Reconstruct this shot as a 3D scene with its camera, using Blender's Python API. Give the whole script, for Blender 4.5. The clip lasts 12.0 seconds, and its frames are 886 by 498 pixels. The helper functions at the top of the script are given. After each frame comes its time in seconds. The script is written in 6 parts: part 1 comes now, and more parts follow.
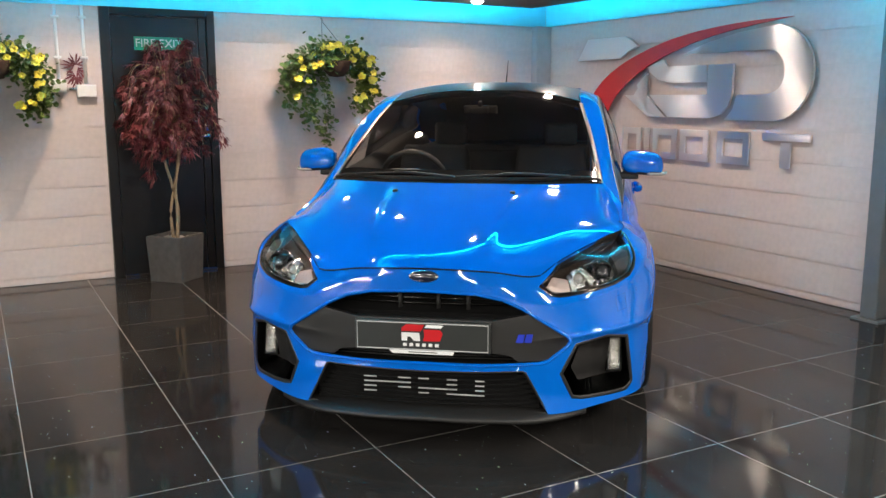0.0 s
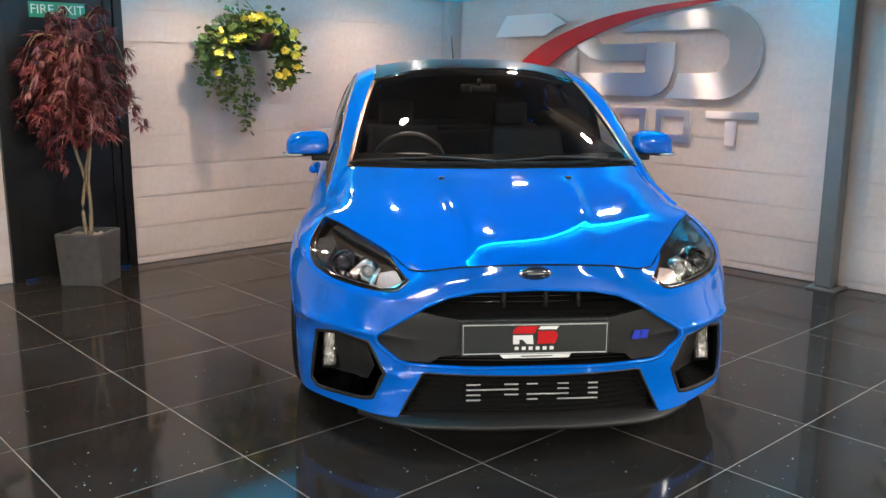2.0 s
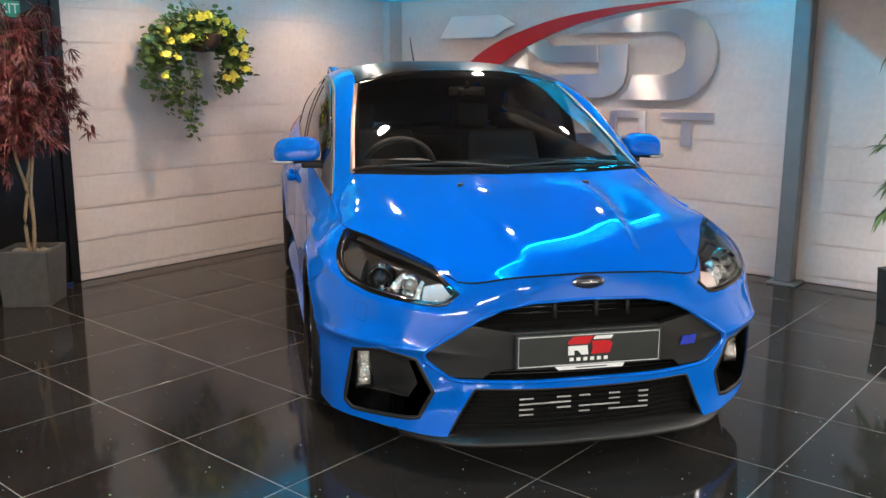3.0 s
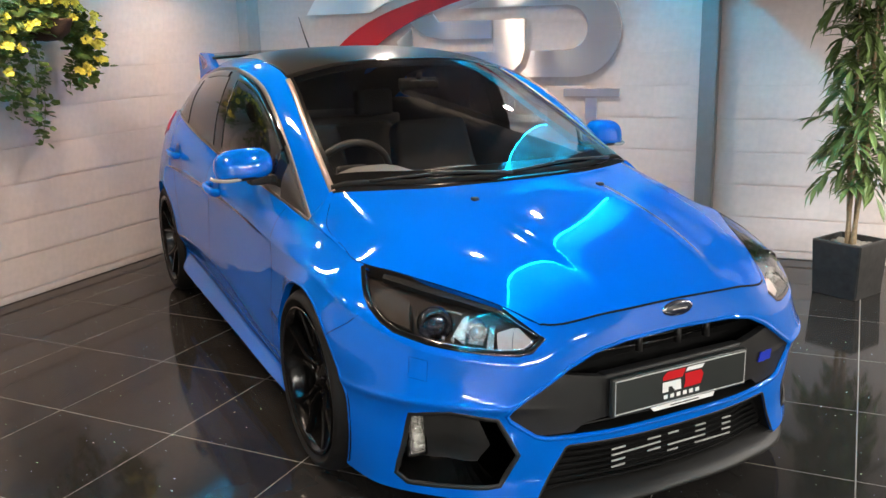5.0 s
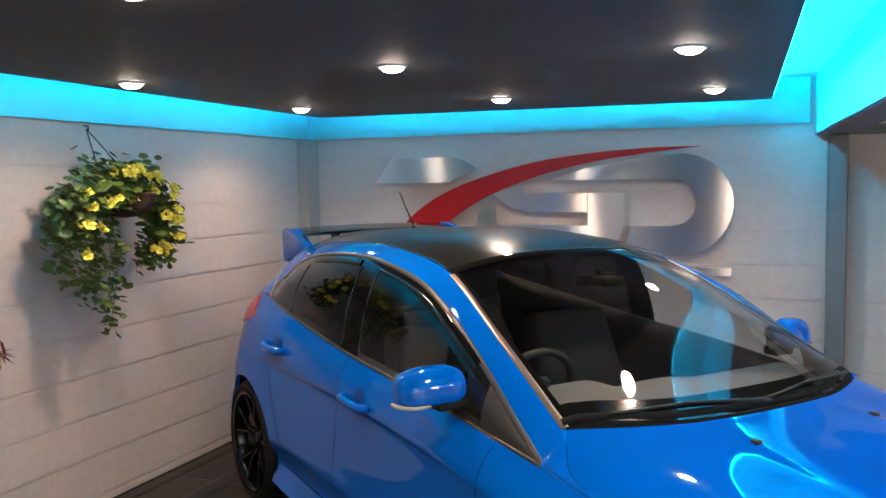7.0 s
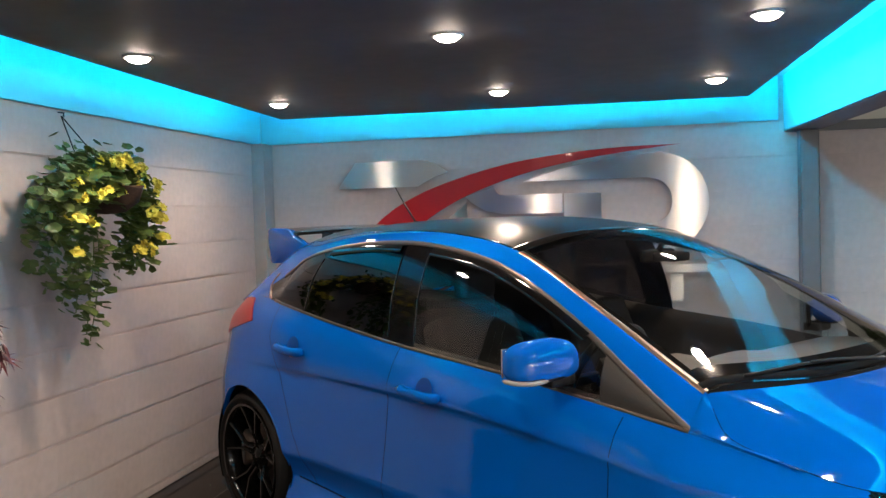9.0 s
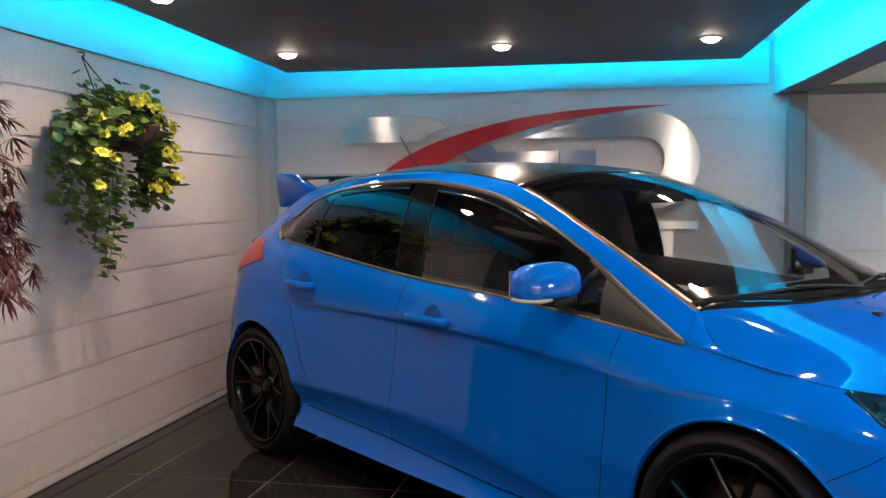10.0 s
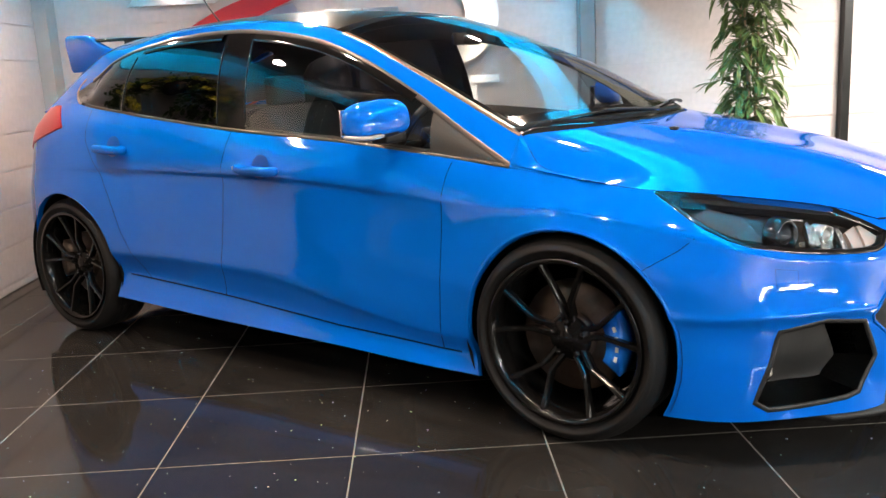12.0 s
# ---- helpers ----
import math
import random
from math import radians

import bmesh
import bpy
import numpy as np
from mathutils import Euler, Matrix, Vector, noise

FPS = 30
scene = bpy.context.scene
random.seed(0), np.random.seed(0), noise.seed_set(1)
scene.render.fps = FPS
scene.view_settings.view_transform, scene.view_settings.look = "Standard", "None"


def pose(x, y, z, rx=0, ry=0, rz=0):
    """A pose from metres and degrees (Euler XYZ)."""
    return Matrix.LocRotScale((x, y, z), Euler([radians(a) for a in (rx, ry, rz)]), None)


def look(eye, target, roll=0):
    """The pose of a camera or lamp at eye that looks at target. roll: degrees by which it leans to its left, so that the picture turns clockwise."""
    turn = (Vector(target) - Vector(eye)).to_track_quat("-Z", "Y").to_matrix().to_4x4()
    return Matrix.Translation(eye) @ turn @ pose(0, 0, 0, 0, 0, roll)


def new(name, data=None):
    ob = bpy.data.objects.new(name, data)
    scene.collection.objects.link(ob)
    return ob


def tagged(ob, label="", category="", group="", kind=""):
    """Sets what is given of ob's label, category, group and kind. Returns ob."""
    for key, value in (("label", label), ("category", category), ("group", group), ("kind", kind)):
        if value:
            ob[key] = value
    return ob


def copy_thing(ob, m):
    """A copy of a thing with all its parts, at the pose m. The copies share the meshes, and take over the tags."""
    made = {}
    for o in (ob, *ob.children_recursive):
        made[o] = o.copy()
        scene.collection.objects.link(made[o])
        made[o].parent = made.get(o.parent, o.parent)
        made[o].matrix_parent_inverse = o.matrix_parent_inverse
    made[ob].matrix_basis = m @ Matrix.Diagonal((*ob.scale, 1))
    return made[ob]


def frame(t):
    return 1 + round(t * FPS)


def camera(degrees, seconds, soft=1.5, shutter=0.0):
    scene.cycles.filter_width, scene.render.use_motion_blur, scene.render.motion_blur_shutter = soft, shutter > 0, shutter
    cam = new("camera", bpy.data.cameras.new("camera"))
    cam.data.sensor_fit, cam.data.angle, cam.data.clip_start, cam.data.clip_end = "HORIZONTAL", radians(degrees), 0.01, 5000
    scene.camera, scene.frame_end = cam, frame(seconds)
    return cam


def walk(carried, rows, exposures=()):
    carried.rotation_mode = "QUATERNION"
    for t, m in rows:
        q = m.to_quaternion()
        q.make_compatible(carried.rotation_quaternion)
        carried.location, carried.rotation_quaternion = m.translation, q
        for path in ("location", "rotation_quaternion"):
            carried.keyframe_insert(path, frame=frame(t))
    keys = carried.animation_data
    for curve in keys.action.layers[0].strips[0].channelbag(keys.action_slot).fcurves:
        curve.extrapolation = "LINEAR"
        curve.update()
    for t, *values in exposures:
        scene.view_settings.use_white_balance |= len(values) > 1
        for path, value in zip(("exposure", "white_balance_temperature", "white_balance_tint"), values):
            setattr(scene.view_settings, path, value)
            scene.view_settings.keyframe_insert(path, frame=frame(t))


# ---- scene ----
cam = camera(53.9, 12.0)
PATH = [
    (0, (0.188, 0.162, 1.334), (1.123, 1.896, 0.993), 0.0),
    (0.5, (-0.005, 0.36, 1.338), (1.001, 2.047, 0.965), 0.5),
    (1, (-0.201, 0.579, 1.346), (0.908, 2.201, 0.973), -0.2),
    (1.5, (-0.344, 0.842, 1.331), (0.86, 2.394, 0.958), 0.0),
    (2, (-0.553, 1.07, 1.345), (0.763, 2.524, 0.951), 0.3),
    (2.5, (-0.749, 1.295, 1.358), (0.675, 2.641, 0.96), -0.1),
    (3, (-0.85, 1.565, 1.354), (0.65, 2.828, 0.962), 0.2),
    (3.2, (-0.883, 1.667, 1.356), (0.65, 2.89, 0.962), 0.2),
    (4.8, (-0.867, 2.469, 1.459), (0.862, 3.35, 0.974), -1.5),
    (5, (-0.878, 2.585, 1.475), (0.874, 3.425, 1.0), -1.5),
    (5.5, (-0.851, 2.864, 1.553), (0.928, 3.682, 1.143), -1.7),
    (6, (-0.77, 3.115, 1.604), (1.026, 3.947, 1.314), -1.3),
    (6.5, (-0.692, 3.372, 1.639), (1.123, 4.187, 1.433), -1.0),
    (7, (-0.67, 3.687, 1.658), (1.177, 4.439, 1.505), -0.8),
    (7.2, (-0.641, 3.8, 1.664), (1.218, 4.522, 1.516), -0.5),
    (8.8, (-0.655, 4.45, 1.483), (1.288, 4.915, 1.409), -1.5),
    (9, (-0.726, 4.481, 1.438), (1.223, 4.922, 1.367), -1.7),
    (9.5, (-0.868, 4.483, 1.337), (1.081, 4.923, 1.255), -1.3),
    (10, (-0.934, 4.531, 1.283), (1.02, 4.939, 1.16), -0.5),
    (10.5, (-0.977, 4.621, 1.22), (0.979, 4.978, 1.007), -1.0),
    (11, (-1.011, 4.688, 1.173), (0.946, 4.961, 0.863), -2.2),
    (11.5, (-1.024, 4.691, 1.158), (0.937, 4.811, 0.786), -2.7),
    (12, (-1.033, 4.651, 1.149), (0.925, 4.604, 0.746), -3.0),
]
EXPOSURES = [(0, 0.05), (2, 0.05), (3, -0.02), (5, 0.13), (6, -0.04), (7, -0.42), (9, -0.42), (10, -0.40), (11, 0.12), (12, 0.62)]
walk(cam, [(t, look(eye, target, roll)) for t, eye, target, roll in PATH], EXPOSURES)

# ---- world and exposure ----
world = bpy.data.worlds.new("world")
scene.world = world
world.use_nodes = True
world.node_tree.nodes["Background"].inputs[0].default_value = (0.02, 0.022, 0.025, 1)
world.node_tree.nodes["Background"].inputs[1].default_value = 0.3

LAMP_WARM = (1.0, 0.755, 0.565)
WALL_X, WALL_Y = 5.035, 7.06
RAFT_Z = 2.112


def area_lamp(name, m, power, colour, size, size_y=0.0, shape="DISK", spread=180):
    data = bpy.data.lights.new(name, "AREA")
    data.shape, data.size, data.energy, data.color = shape, size, power, colour
    data.spread = radians(spread)
    if size_y:
        data.size_y = size_y
    ob = new(name, data)
    ob.matrix_world = m
    return ob


# ---- materials ----
def material(name):
    m = bpy.data.materials.new(name)
    m.use_nodes = True
    n = m.node_tree.nodes
    return m, n, m.node_tree.links, n["Principled BSDF"]


def plain(name, colour, rough=0.5, metal=0.0, coat=0.0, grain=0.0, scale=60.0, bump=0.0, vary=0.0, transmit=0.0, spec=0.5):
    """Principled surface whose colour and roughness drift at two scales, with a fine relief."""
    m, n, l, p = material(name)
    p.inputs["Base Color"].default_value = (*colour, 1)
    p.inputs["Roughness"].default_value = rough
    p.inputs["Metallic"].default_value = metal
    p.inputs["Coat Weight"].default_value = coat
    p.inputs["Coat Roughness"].default_value = 0.03
    p.inputs["Specular IOR Level"].default_value = spec
    p.inputs["Transmission Weight"].default_value = transmit
    if grain or bump or vary:
        co = n.new("ShaderNodeTexCoord")
        fine = n.new("ShaderNodeTexNoise")
        fine.inputs["Scale"].default_value = scale
        fine.inputs["Detail"].default_value = 6
        wide = n.new("ShaderNodeTexNoise")
        wide.inputs["Scale"].default_value = scale / 14
        wide.inputs["Detail"].default_value = 3
        l.new(co.outputs["Object"], fine.inputs["Vector"])
        l.new(co.outputs["Object"], wide.inputs["Vector"])
        if grain:
            both = n.new("ShaderNodeMath")
            both.operation = "ADD"
            l.new(fine.outputs["Fac"], both.inputs[0])
            l.new(wide.outputs["Fac"], both.inputs[1])
            ramp = n.new("ShaderNodeMapRange")
            ramp.inputs["From Min"].default_value, ramp.inputs["From Max"].default_value = 0.6, 1.4
            ramp.inputs["To Min"].default_value, ramp.inputs["To Max"].default_value = 1 - grain, 1 + grain
            l.new(both.outputs[0], ramp.inputs["Value"])
            hsv = n.new("ShaderNodeHueSaturation")
            hsv.inputs["Color"].default_value = (*colour, 1)
            l.new(ramp.outputs["Result"], hsv.inputs["Value"])
            if vary:
                info = n.new("ShaderNodeObjectInfo")
                r2 = n.new("ShaderNodeMapRange")
                r2.inputs["To Min"].default_value, r2.inputs["To Max"].default_value = 1 - vary, 1 + vary
                l.new(info.outputs["Random"], r2.inputs["Value"])
                mul = n.new("ShaderNodeMath")
                mul.operation = "MULTIPLY"
                l.new(ramp.outputs["Result"], mul.inputs[0])
                l.new(r2.outputs["Result"], mul.inputs[1])
                l.new(mul.outputs[0], hsv.inputs["Value"])
            l.new(hsv.outputs["Color"], p.inputs["Base Color"])
            rr = n.new("ShaderNodeMapRange")
            rr.inputs["To Min"].default_value, rr.inputs["To Max"].default_value = rough * 0.85, min(1, rough * 1.2)
            l.new(wide.outputs["Fac"], rr.inputs["Value"])
            l.new(rr.outputs["Result"], p.inputs["Roughness"])
        if bump:
            b = n.new("ShaderNodeBump")
            b.inputs["Strength"].default_value = bump
            b.inputs["Distance"].default_value = 0.004
            l.new(fine.outputs["Fac"], b.inputs["Height"])
            l.new(b.outputs["Normal"], p.inputs["Normal"])
    return m


def glow(name, colour, strength):
    m, n, l, p = material(name)
    e = n.new("ShaderNodeEmission")
    e.inputs["Color"].default_value = (*colour, 1)
    e.inputs["Strength"].default_value = strength
    l.new(e.outputs[0], n["Material Output"].inputs["Surface"])
    return m


def glass(name, tint, gloss=1.0, ior=1.5):
    """A thin pane: tinted see-through with a mirror sheen by Fresnel."""
    m, n, l, p = material(name)
    t = n.new("ShaderNodeBsdfTransparent")
    t.inputs["Color"].default_value = (*tint, 1)
    g = n.new("ShaderNodeBsdfGlossy")
    g.inputs["Roughness"].default_value = 0.01
    g.inputs["Color"].default_value = (gloss, gloss, gloss, 1)
    # the sheen rises from that of the bare pane to a full mirror at a grazing view, alike from both sides
    w = n.new("ShaderNodeLayerWeight")
    w.inputs["Blend"].default_value = 0.5
    rise = n.new("ShaderNodeMath")
    rise.operation = "POWER"
    rise.inputs[1].default_value = 5.0
    l.new(w.outputs["Facing"], rise.inputs[0])
    f = n.new("ShaderNodeMapRange")
    f.inputs["To Min"].default_value, f.inputs["To Max"].default_value = ((ior - 1) / (ior + 1)) ** 2, 1.0
    l.new(rise.outputs[0], f.inputs["Value"])
    mix = n.new("ShaderNodeMixShader")
    l.new(f.outputs[0], mix.inputs["Fac"])
    l.new(t.outputs[0], mix.inputs[1])
    l.new(g.outputs[0], mix.inputs[2])
    l.new(mix.outputs[0], n["Material Output"].inputs["Surface"])
    return m


def paint_material():
    m, n, l, p = material("blue car paint")
    co = n.new("ShaderNodeTexCoord")
    flake = n.new("ShaderNodeTexNoise")
    flake.inputs["Scale"].default_value = 900
    flake.inputs["Detail"].default_value = 2
    l.new(co.outputs["Object"], flake.inputs["Vector"])
    ramp = n.new("ShaderNodeValToRGB")
    ramp.color_ramp.elements[0].color = (0.0, 0.090, 0.43, 1)
    ramp.color_ramp.elements[1].color = (0.0, 0.133, 0.61, 1)
    l.new(flake.outputs["Fac"], ramp.inputs["Fac"])
    l.new(ramp.outputs["Color"], p.inputs["Base Color"])
    p.inputs["Roughness"].default_value = 0.5
    p.inputs["Specular IOR Level"].default_value = 0.0
    p.inputs["Coat Weight"].default_value = 1.0
    p.inputs["Coat Roughness"].default_value = 0.045
    return m


def tile_material():
    """Black polished quartz with bright mirror flecks."""
    m, n, l, p = material("black sparkle tile")
    co = n.new("ShaderNodeNewGeometry")
    wide = n.new("ShaderNodeTexNoise")
    wide.inputs["Scale"].default_value = 3.0
    wide.inputs["Detail"].default_value = 5
    l.new(co.outputs["Position"], wide.inputs["Vector"])
    ramp = n.new("ShaderNodeValToRGB")
    ramp.color_ramp.elements[0].position, ramp.color_ramp.elements[1].position = 0.35, 0.7
    ramp.color_ramp.elements[0].color = (0.0155, 0.0144, 0.0136, 1)
    ramp.color_ramp.elements[1].color = (0.025, 0.0230, 0.0218, 1)
    l.new(wide.outputs["Fac"], ramp.inputs["Fac"])
    colour = ramp.outputs["Color"]
    for scale, size, chance in ((30.0, 0.085, 0.11), (70.0, 0.11, 0.05)):
        v = n.new("ShaderNodeTexVoronoi")
        v.inputs["Scale"].default_value = scale
        l.new(co.outputs["Position"], v.inputs["Vector"])
        near = n.new("ShaderNodeMath")
        near.operation = "LESS_THAN"
        near.inputs[1].default_value = size
        l.new(v.outputs["Distance"], near.inputs[0])
        sep = n.new("ShaderNodeSeparateColor")
        l.new(v.outputs["Color"], sep.inputs[0])
        pick = n.new("ShaderNodeMath")
        pick.operation = "LESS_THAN"
        pick.inputs[1].default_value = chance
        l.new(sep.outputs[0], pick.inputs[0])
        both = n.new("ShaderNodeMath")
        both.operation = "MULTIPLY"
        l.new(near.outputs[0], both.inputs[0])
        l.new(pick.outputs[0], both.inputs[1])
        tint = n.new("ShaderNodeMix")
        tint.data_type = "RGBA"
        tint.inputs[0].default_value = 0.55
        l.new(v.outputs["Color"], tint.inputs[6])
        tint.inputs[7].default_value = (0.9, 0.9, 0.88, 1)
        mix = n.new("ShaderNodeMix")
        mix.data_type = "RGBA"
        l.new(both.outputs[0], mix.inputs[0])
        l.new(colour, mix.inputs[6])
        l.new(tint.outputs[2], mix.inputs[7])
        colour = mix.outputs[2]
    l.new(colour, p.inputs["Base Color"])
    rr = n.new("ShaderNodeMapRange")
    rr.inputs["To Min"].default_value, rr.inputs["To Max"].default_value = 0.045, 0.105
    l.new(wide.outputs["Fac"], rr.inputs["Value"])
    l.new(rr.outputs["Result"], p.inputs["Roughness"])
    p.inputs["Specular IOR Level"].default_value = 0.18
    return m


def brushed_material():
    """Stainless sheet, brushed sideways, so that lamps draw out into upright streaks."""
    m, n, l, p = material("brushed steel")
    co = n.new("ShaderNodeNewGeometry")
    mp = n.new("ShaderNodeMapping")
    mp.inputs["Scale"].default_value = (1, 0.012, 1)
    l.new(co.outputs["Position"], mp.inputs["Vector"])
    no = n.new("ShaderNodeTexNoise")
    no.inputs["Scale"].default_value = 260
    no.inputs["Detail"].default_value = 3
    l.new(mp.outputs[0], no.inputs["Vector"])
    b = n.new("ShaderNodeBump")
    b.inputs["Strength"].default_value = 0.05
    b.inputs["Distance"].default_value = 0.001
    l.new(no.outputs["Fac"], b.inputs["Height"])
    l.new(b.outputs["Normal"], p.inputs["Normal"])
    p.inputs["Base Color"].default_value = (0.84, 0.82, 0.80, 1)
    p.inputs["Metallic"].default_value = 0.9
    p.inputs["Roughness"].default_value = 0.31
    p.inputs["Anisotropic"].default_value = 1.0
    tan = n.new("ShaderNodeCombineXYZ")
    tan.inputs[2].default_value = 1.0
    l.new(tan.outputs[0], p.inputs["Tangent"])
    return m


PAINT = paint_material()
TILE = tile_material()
STEEL = brushed_material()
SIDEGREY = plain("grey wall paint", (0.26, 0.25, 0.24), 0.7, grain=0.1, scale=12, bump=0.1)
GROUT = plain("pale grey grout", (0.20, 0.19, 0.175), 0.8, grain=0.25, scale=40, bump=0.2)
BLOCK = plain("grey painted concrete block", (0.62, 0.535, 0.505), 0.55, grain=0.10, scale=24, bump=0.3, vary=0.025)
MORTAR = plain("grey painted mortar", (0.59, 0.51, 0.48), 0.6, grain=0.12, scale=50, bump=0.3)
# low red in COVE deepens the light strips' cyan glow
COVE = plain("board tinted with cyan glow", (0.17, 0.72, 0.84), 0.55, grain=0.04, scale=12)
CHARCOAL = plain("charcoal ceiling paint", (0.145, 0.136, 0.138), 0.65, grain=0.12, scale=9, spec=0.3)
CREAM = plain("cream plaster", (0.84, 0.81, 0.70), 0.7, grain=0.05, scale=8)
COLUMN = plain("grey gloss steel paint", (0.145, 0.155, 0.16), 0.35, grain=0.12, scale=14, bump=0.05)
CORNERGREY = plain("pale grey gloss paint", (0.40, 0.39, 0.385), 0.4, grain=0.08, scale=20, bump=0.06)
SOFFIT = plain("violet-grey soffit paint", (0.27, 0.26, 0.285), 0.6, grain=0.08, scale=10)
BLACKGLOSS = plain("black gloss door paint", (0.009, 0.0088, 0.0085), 0.3, grain=0.3, scale=10, bump=0.04, spec=0.3)
GREEN = plain("green sign plastic", (0.02, 0.30, 0.17), 0.4)
WHITE = plain("white plastic", (0.78, 0.78, 0.76), 0.4, grain=0.04, scale=30)
RED = plain("red gloss vinyl", (0.52, 0.010, 0.015), 0.3, coat=0.15)
SLATE = plain("grey fibre-stone planter", (0.068, 0.064, 0.060), 0.6, grain=0.35, scale=22, bump=0.3)
DARKSLATE = plain("dark slate planter", (0.026, 0.025, 0.024), 0.55, grain=0.6, scale=26, bump=0.4)
SOIL = plain("pale gravel", (0.30, 0.27, 0.23), 0.9, grain=0.5, scale=120, bump=0.6)
BARK = plain("pale brown bark", (0.30, 0.22, 0.13), 0.8, grain=0.4, scale=60, bump=0.5)
MAPLE = plain("dark red maple leaf", (0.125, 0.018, 0.022), 0.5, grain=0.5, scale=14)
LEAF = plain("green ivy leaf", (0.088, 0.138, 0.030), 0.45, grain=0.55, scale=16)
LANCE = plain("green lance leaf", (0.125, 0.185, 0.055), 0.4, grain=0.5, scale=12)
YELLOW = plain("yellow petal", (0.70, 0.62, 0.09), 0.6, grain=0.3, scale=30)
WICKER = plain("brown wicker", (0.055, 0.030, 0.020), 0.8, grain=0.4, scale=80, bump=0.6)
WIRE = plain("dark wire", (0.03, 0.03, 0.03), 0.4, metal=0.8)
RUBBER = plain("tyre rubber", (0.0075, 0.007, 0.0068), 0.66, grain=0.2, scale=60, bump=0.2, spec=0.22)
RIMBLACK = plain("black gloss alloy", (0.004, 0.004, 0.004), 0.16, spec=0.26)
PLASTIC = plain("black textured plastic", (0.013, 0.0125, 0.012), 0.50, grain=0.15, scale=300, bump=0.1, spec=0.4)
FOGPLASTIC = plain("dark grey plastic", (0.034, 0.031, 0.028), 0.5, grain=0.15, scale=200, bump=0.1)
DARK = plain("matt black lining", (0.006, 0.006, 0.006), 0.8, spec=0.1)
PIANO = plain("piano black trim", (0.006, 0.006, 0.006), 0.08)
ROOFBLACK = plain("satin black roof wrap", (0.010, 0.0095, 0.009), 0.28, spec=0.3)
CHROME = plain("chrome", (0.75, 0.75, 0.76), 0.12, metal=1.0)
SATINTRIM = plain("satin bronze-grey trim", (0.22, 0.185, 0.16), 0.36, metal=0.9)
IRON = plain("rusty brake iron", (0.10, 0.075, 0.06), 0.45, metal=0.8, grain=0.3, scale=40)
CALIPER = plain("blue caliper paint", (0.006, 0.19, 0.80), 0.3, coat=0.6)
LENSRED = plain("red lamp lens", (0.42, 0.016, 0.014), 0.3, coat=0.1)
CLEARPLASTIC = plain("pale clear lamp lens", (0.36, 0.36, 0.35), 0.15, coat=0.6)
SEAT = plain("black seat cloth", (0.024, 0.0235, 0.023), 0.85, grain=0.2, scale=20, spec=0.15)
SLAB = plain("pale painted slab", (0.55, 0.60, 0.62), 0.7, grain=0.08, scale=10)
DASH = plain("grey soft dashboard", (0.105, 0.098, 0.090), 0.65, grain=0.12, scale=200, bump=0.2)
WINDSCREEN = glass("windscreen glass", (0.88, 0.90, 0.89), ior=1.85)
SIDEGLASS = glass("side window glass", (0.62, 0.65, 0.64), ior=1.65)
PRIVACY = glass("privacy glass", (0.045, 0.045, 0.048), ior=1.58)
FRAMETRIM = plain("satin grey-brown window trim", (0.060, 0.052, 0.046), 0.42, metal=0.3)
PILLARBLACK = plain("satin black pillar film", (0.004, 0.004, 0.0045), 0.09, spec=0.22)
SAILBLACK = plain("grained black corner trim", (0.022, 0.020, 0.018), 0.6, grain=0.15, scale=200, bump=0.1)
WAISTTRIM = plain("dark bronze trim", (0.115, 0.097, 0.083), 0.35, metal=0.8)
LAMPCHROME = plain("satin lamp chrome", (0.46, 0.45, 0.43), 0.22, metal=1.0, bump=2.0, scale=95)
LAMPDARK = plain("dark lamp trim", (0.010, 0.0095, 0.009), 0.5, spec=0.25)
LAMPBOWL = plain("smoky lamp housing", (0.026, 0.020, 0.016), 0.5, grain=0.2, scale=40, spec=0.1)
PALELENS = plain("pale indicator lens", (0.40, 0.31, 0.28), 0.45, metal=0.3, coat=0.2, bump=0.9, scale=55)
LAMPGLASS = glass("headlamp cover", (0.96, 0.97, 0.97))
LED = glow("cyan light strip", (0.004, 0.59, 1.0), 175.0)
DOWNLIGHT = glow("warm white downlight", (1.0, 0.84, 0.69), 150.0)
TUBE = glow("white fluorescent tube", (1.0, 0.96, 0.88), 100.0)
STENCIL = plain("worn grey stencil paint", (0.36, 0.36, 0.35), 0.6, grain=0.4, scale=220)


# ---- mesh helpers ----
def part(name, bm, mat, parent=None, label="", smooth=True):
    """Links a bmesh as one mesh object under a thing or a part."""
    me = bpy.data.meshes.new(name)
    bm.to_mesh(me)
    bm.free()
    for mt in (mat if isinstance(mat, (list, tuple)) else (mat,)):
        me.materials.append(mt)
    if smooth:
        me.shade_smooth()
    ob = new(name, me)
    if parent:
        ob.parent = parent
    if label:
        tagged(ob, label)
    return ob


def thing(name, m, label, category, group="", kind=""):
    ob = new(name)
    ob.empty_display_size = 0.1
    ob.matrix_world = m
    return tagged(ob, label, category, group, kind)


def box(lo, hi, bevel=0.0, seg=2, bm=None):
    bm = bm or bmesh.new()
    c = [(a + b) / 2 for a, b in zip(lo, hi)]
    d = [abs(b - a) for a, b in zip(lo, hi)]
    made = bmesh.ops.create_cube(bm, size=1, matrix=Matrix.LocRotScale(c, None, d))
    if bevel:
        edges = list({e for v in made["verts"] for e in v.link_edges})
        bmesh.ops.bevel(bm, geom=edges, offset=bevel, segments=seg, profile=0.7, affect="EDGES")
    return bm


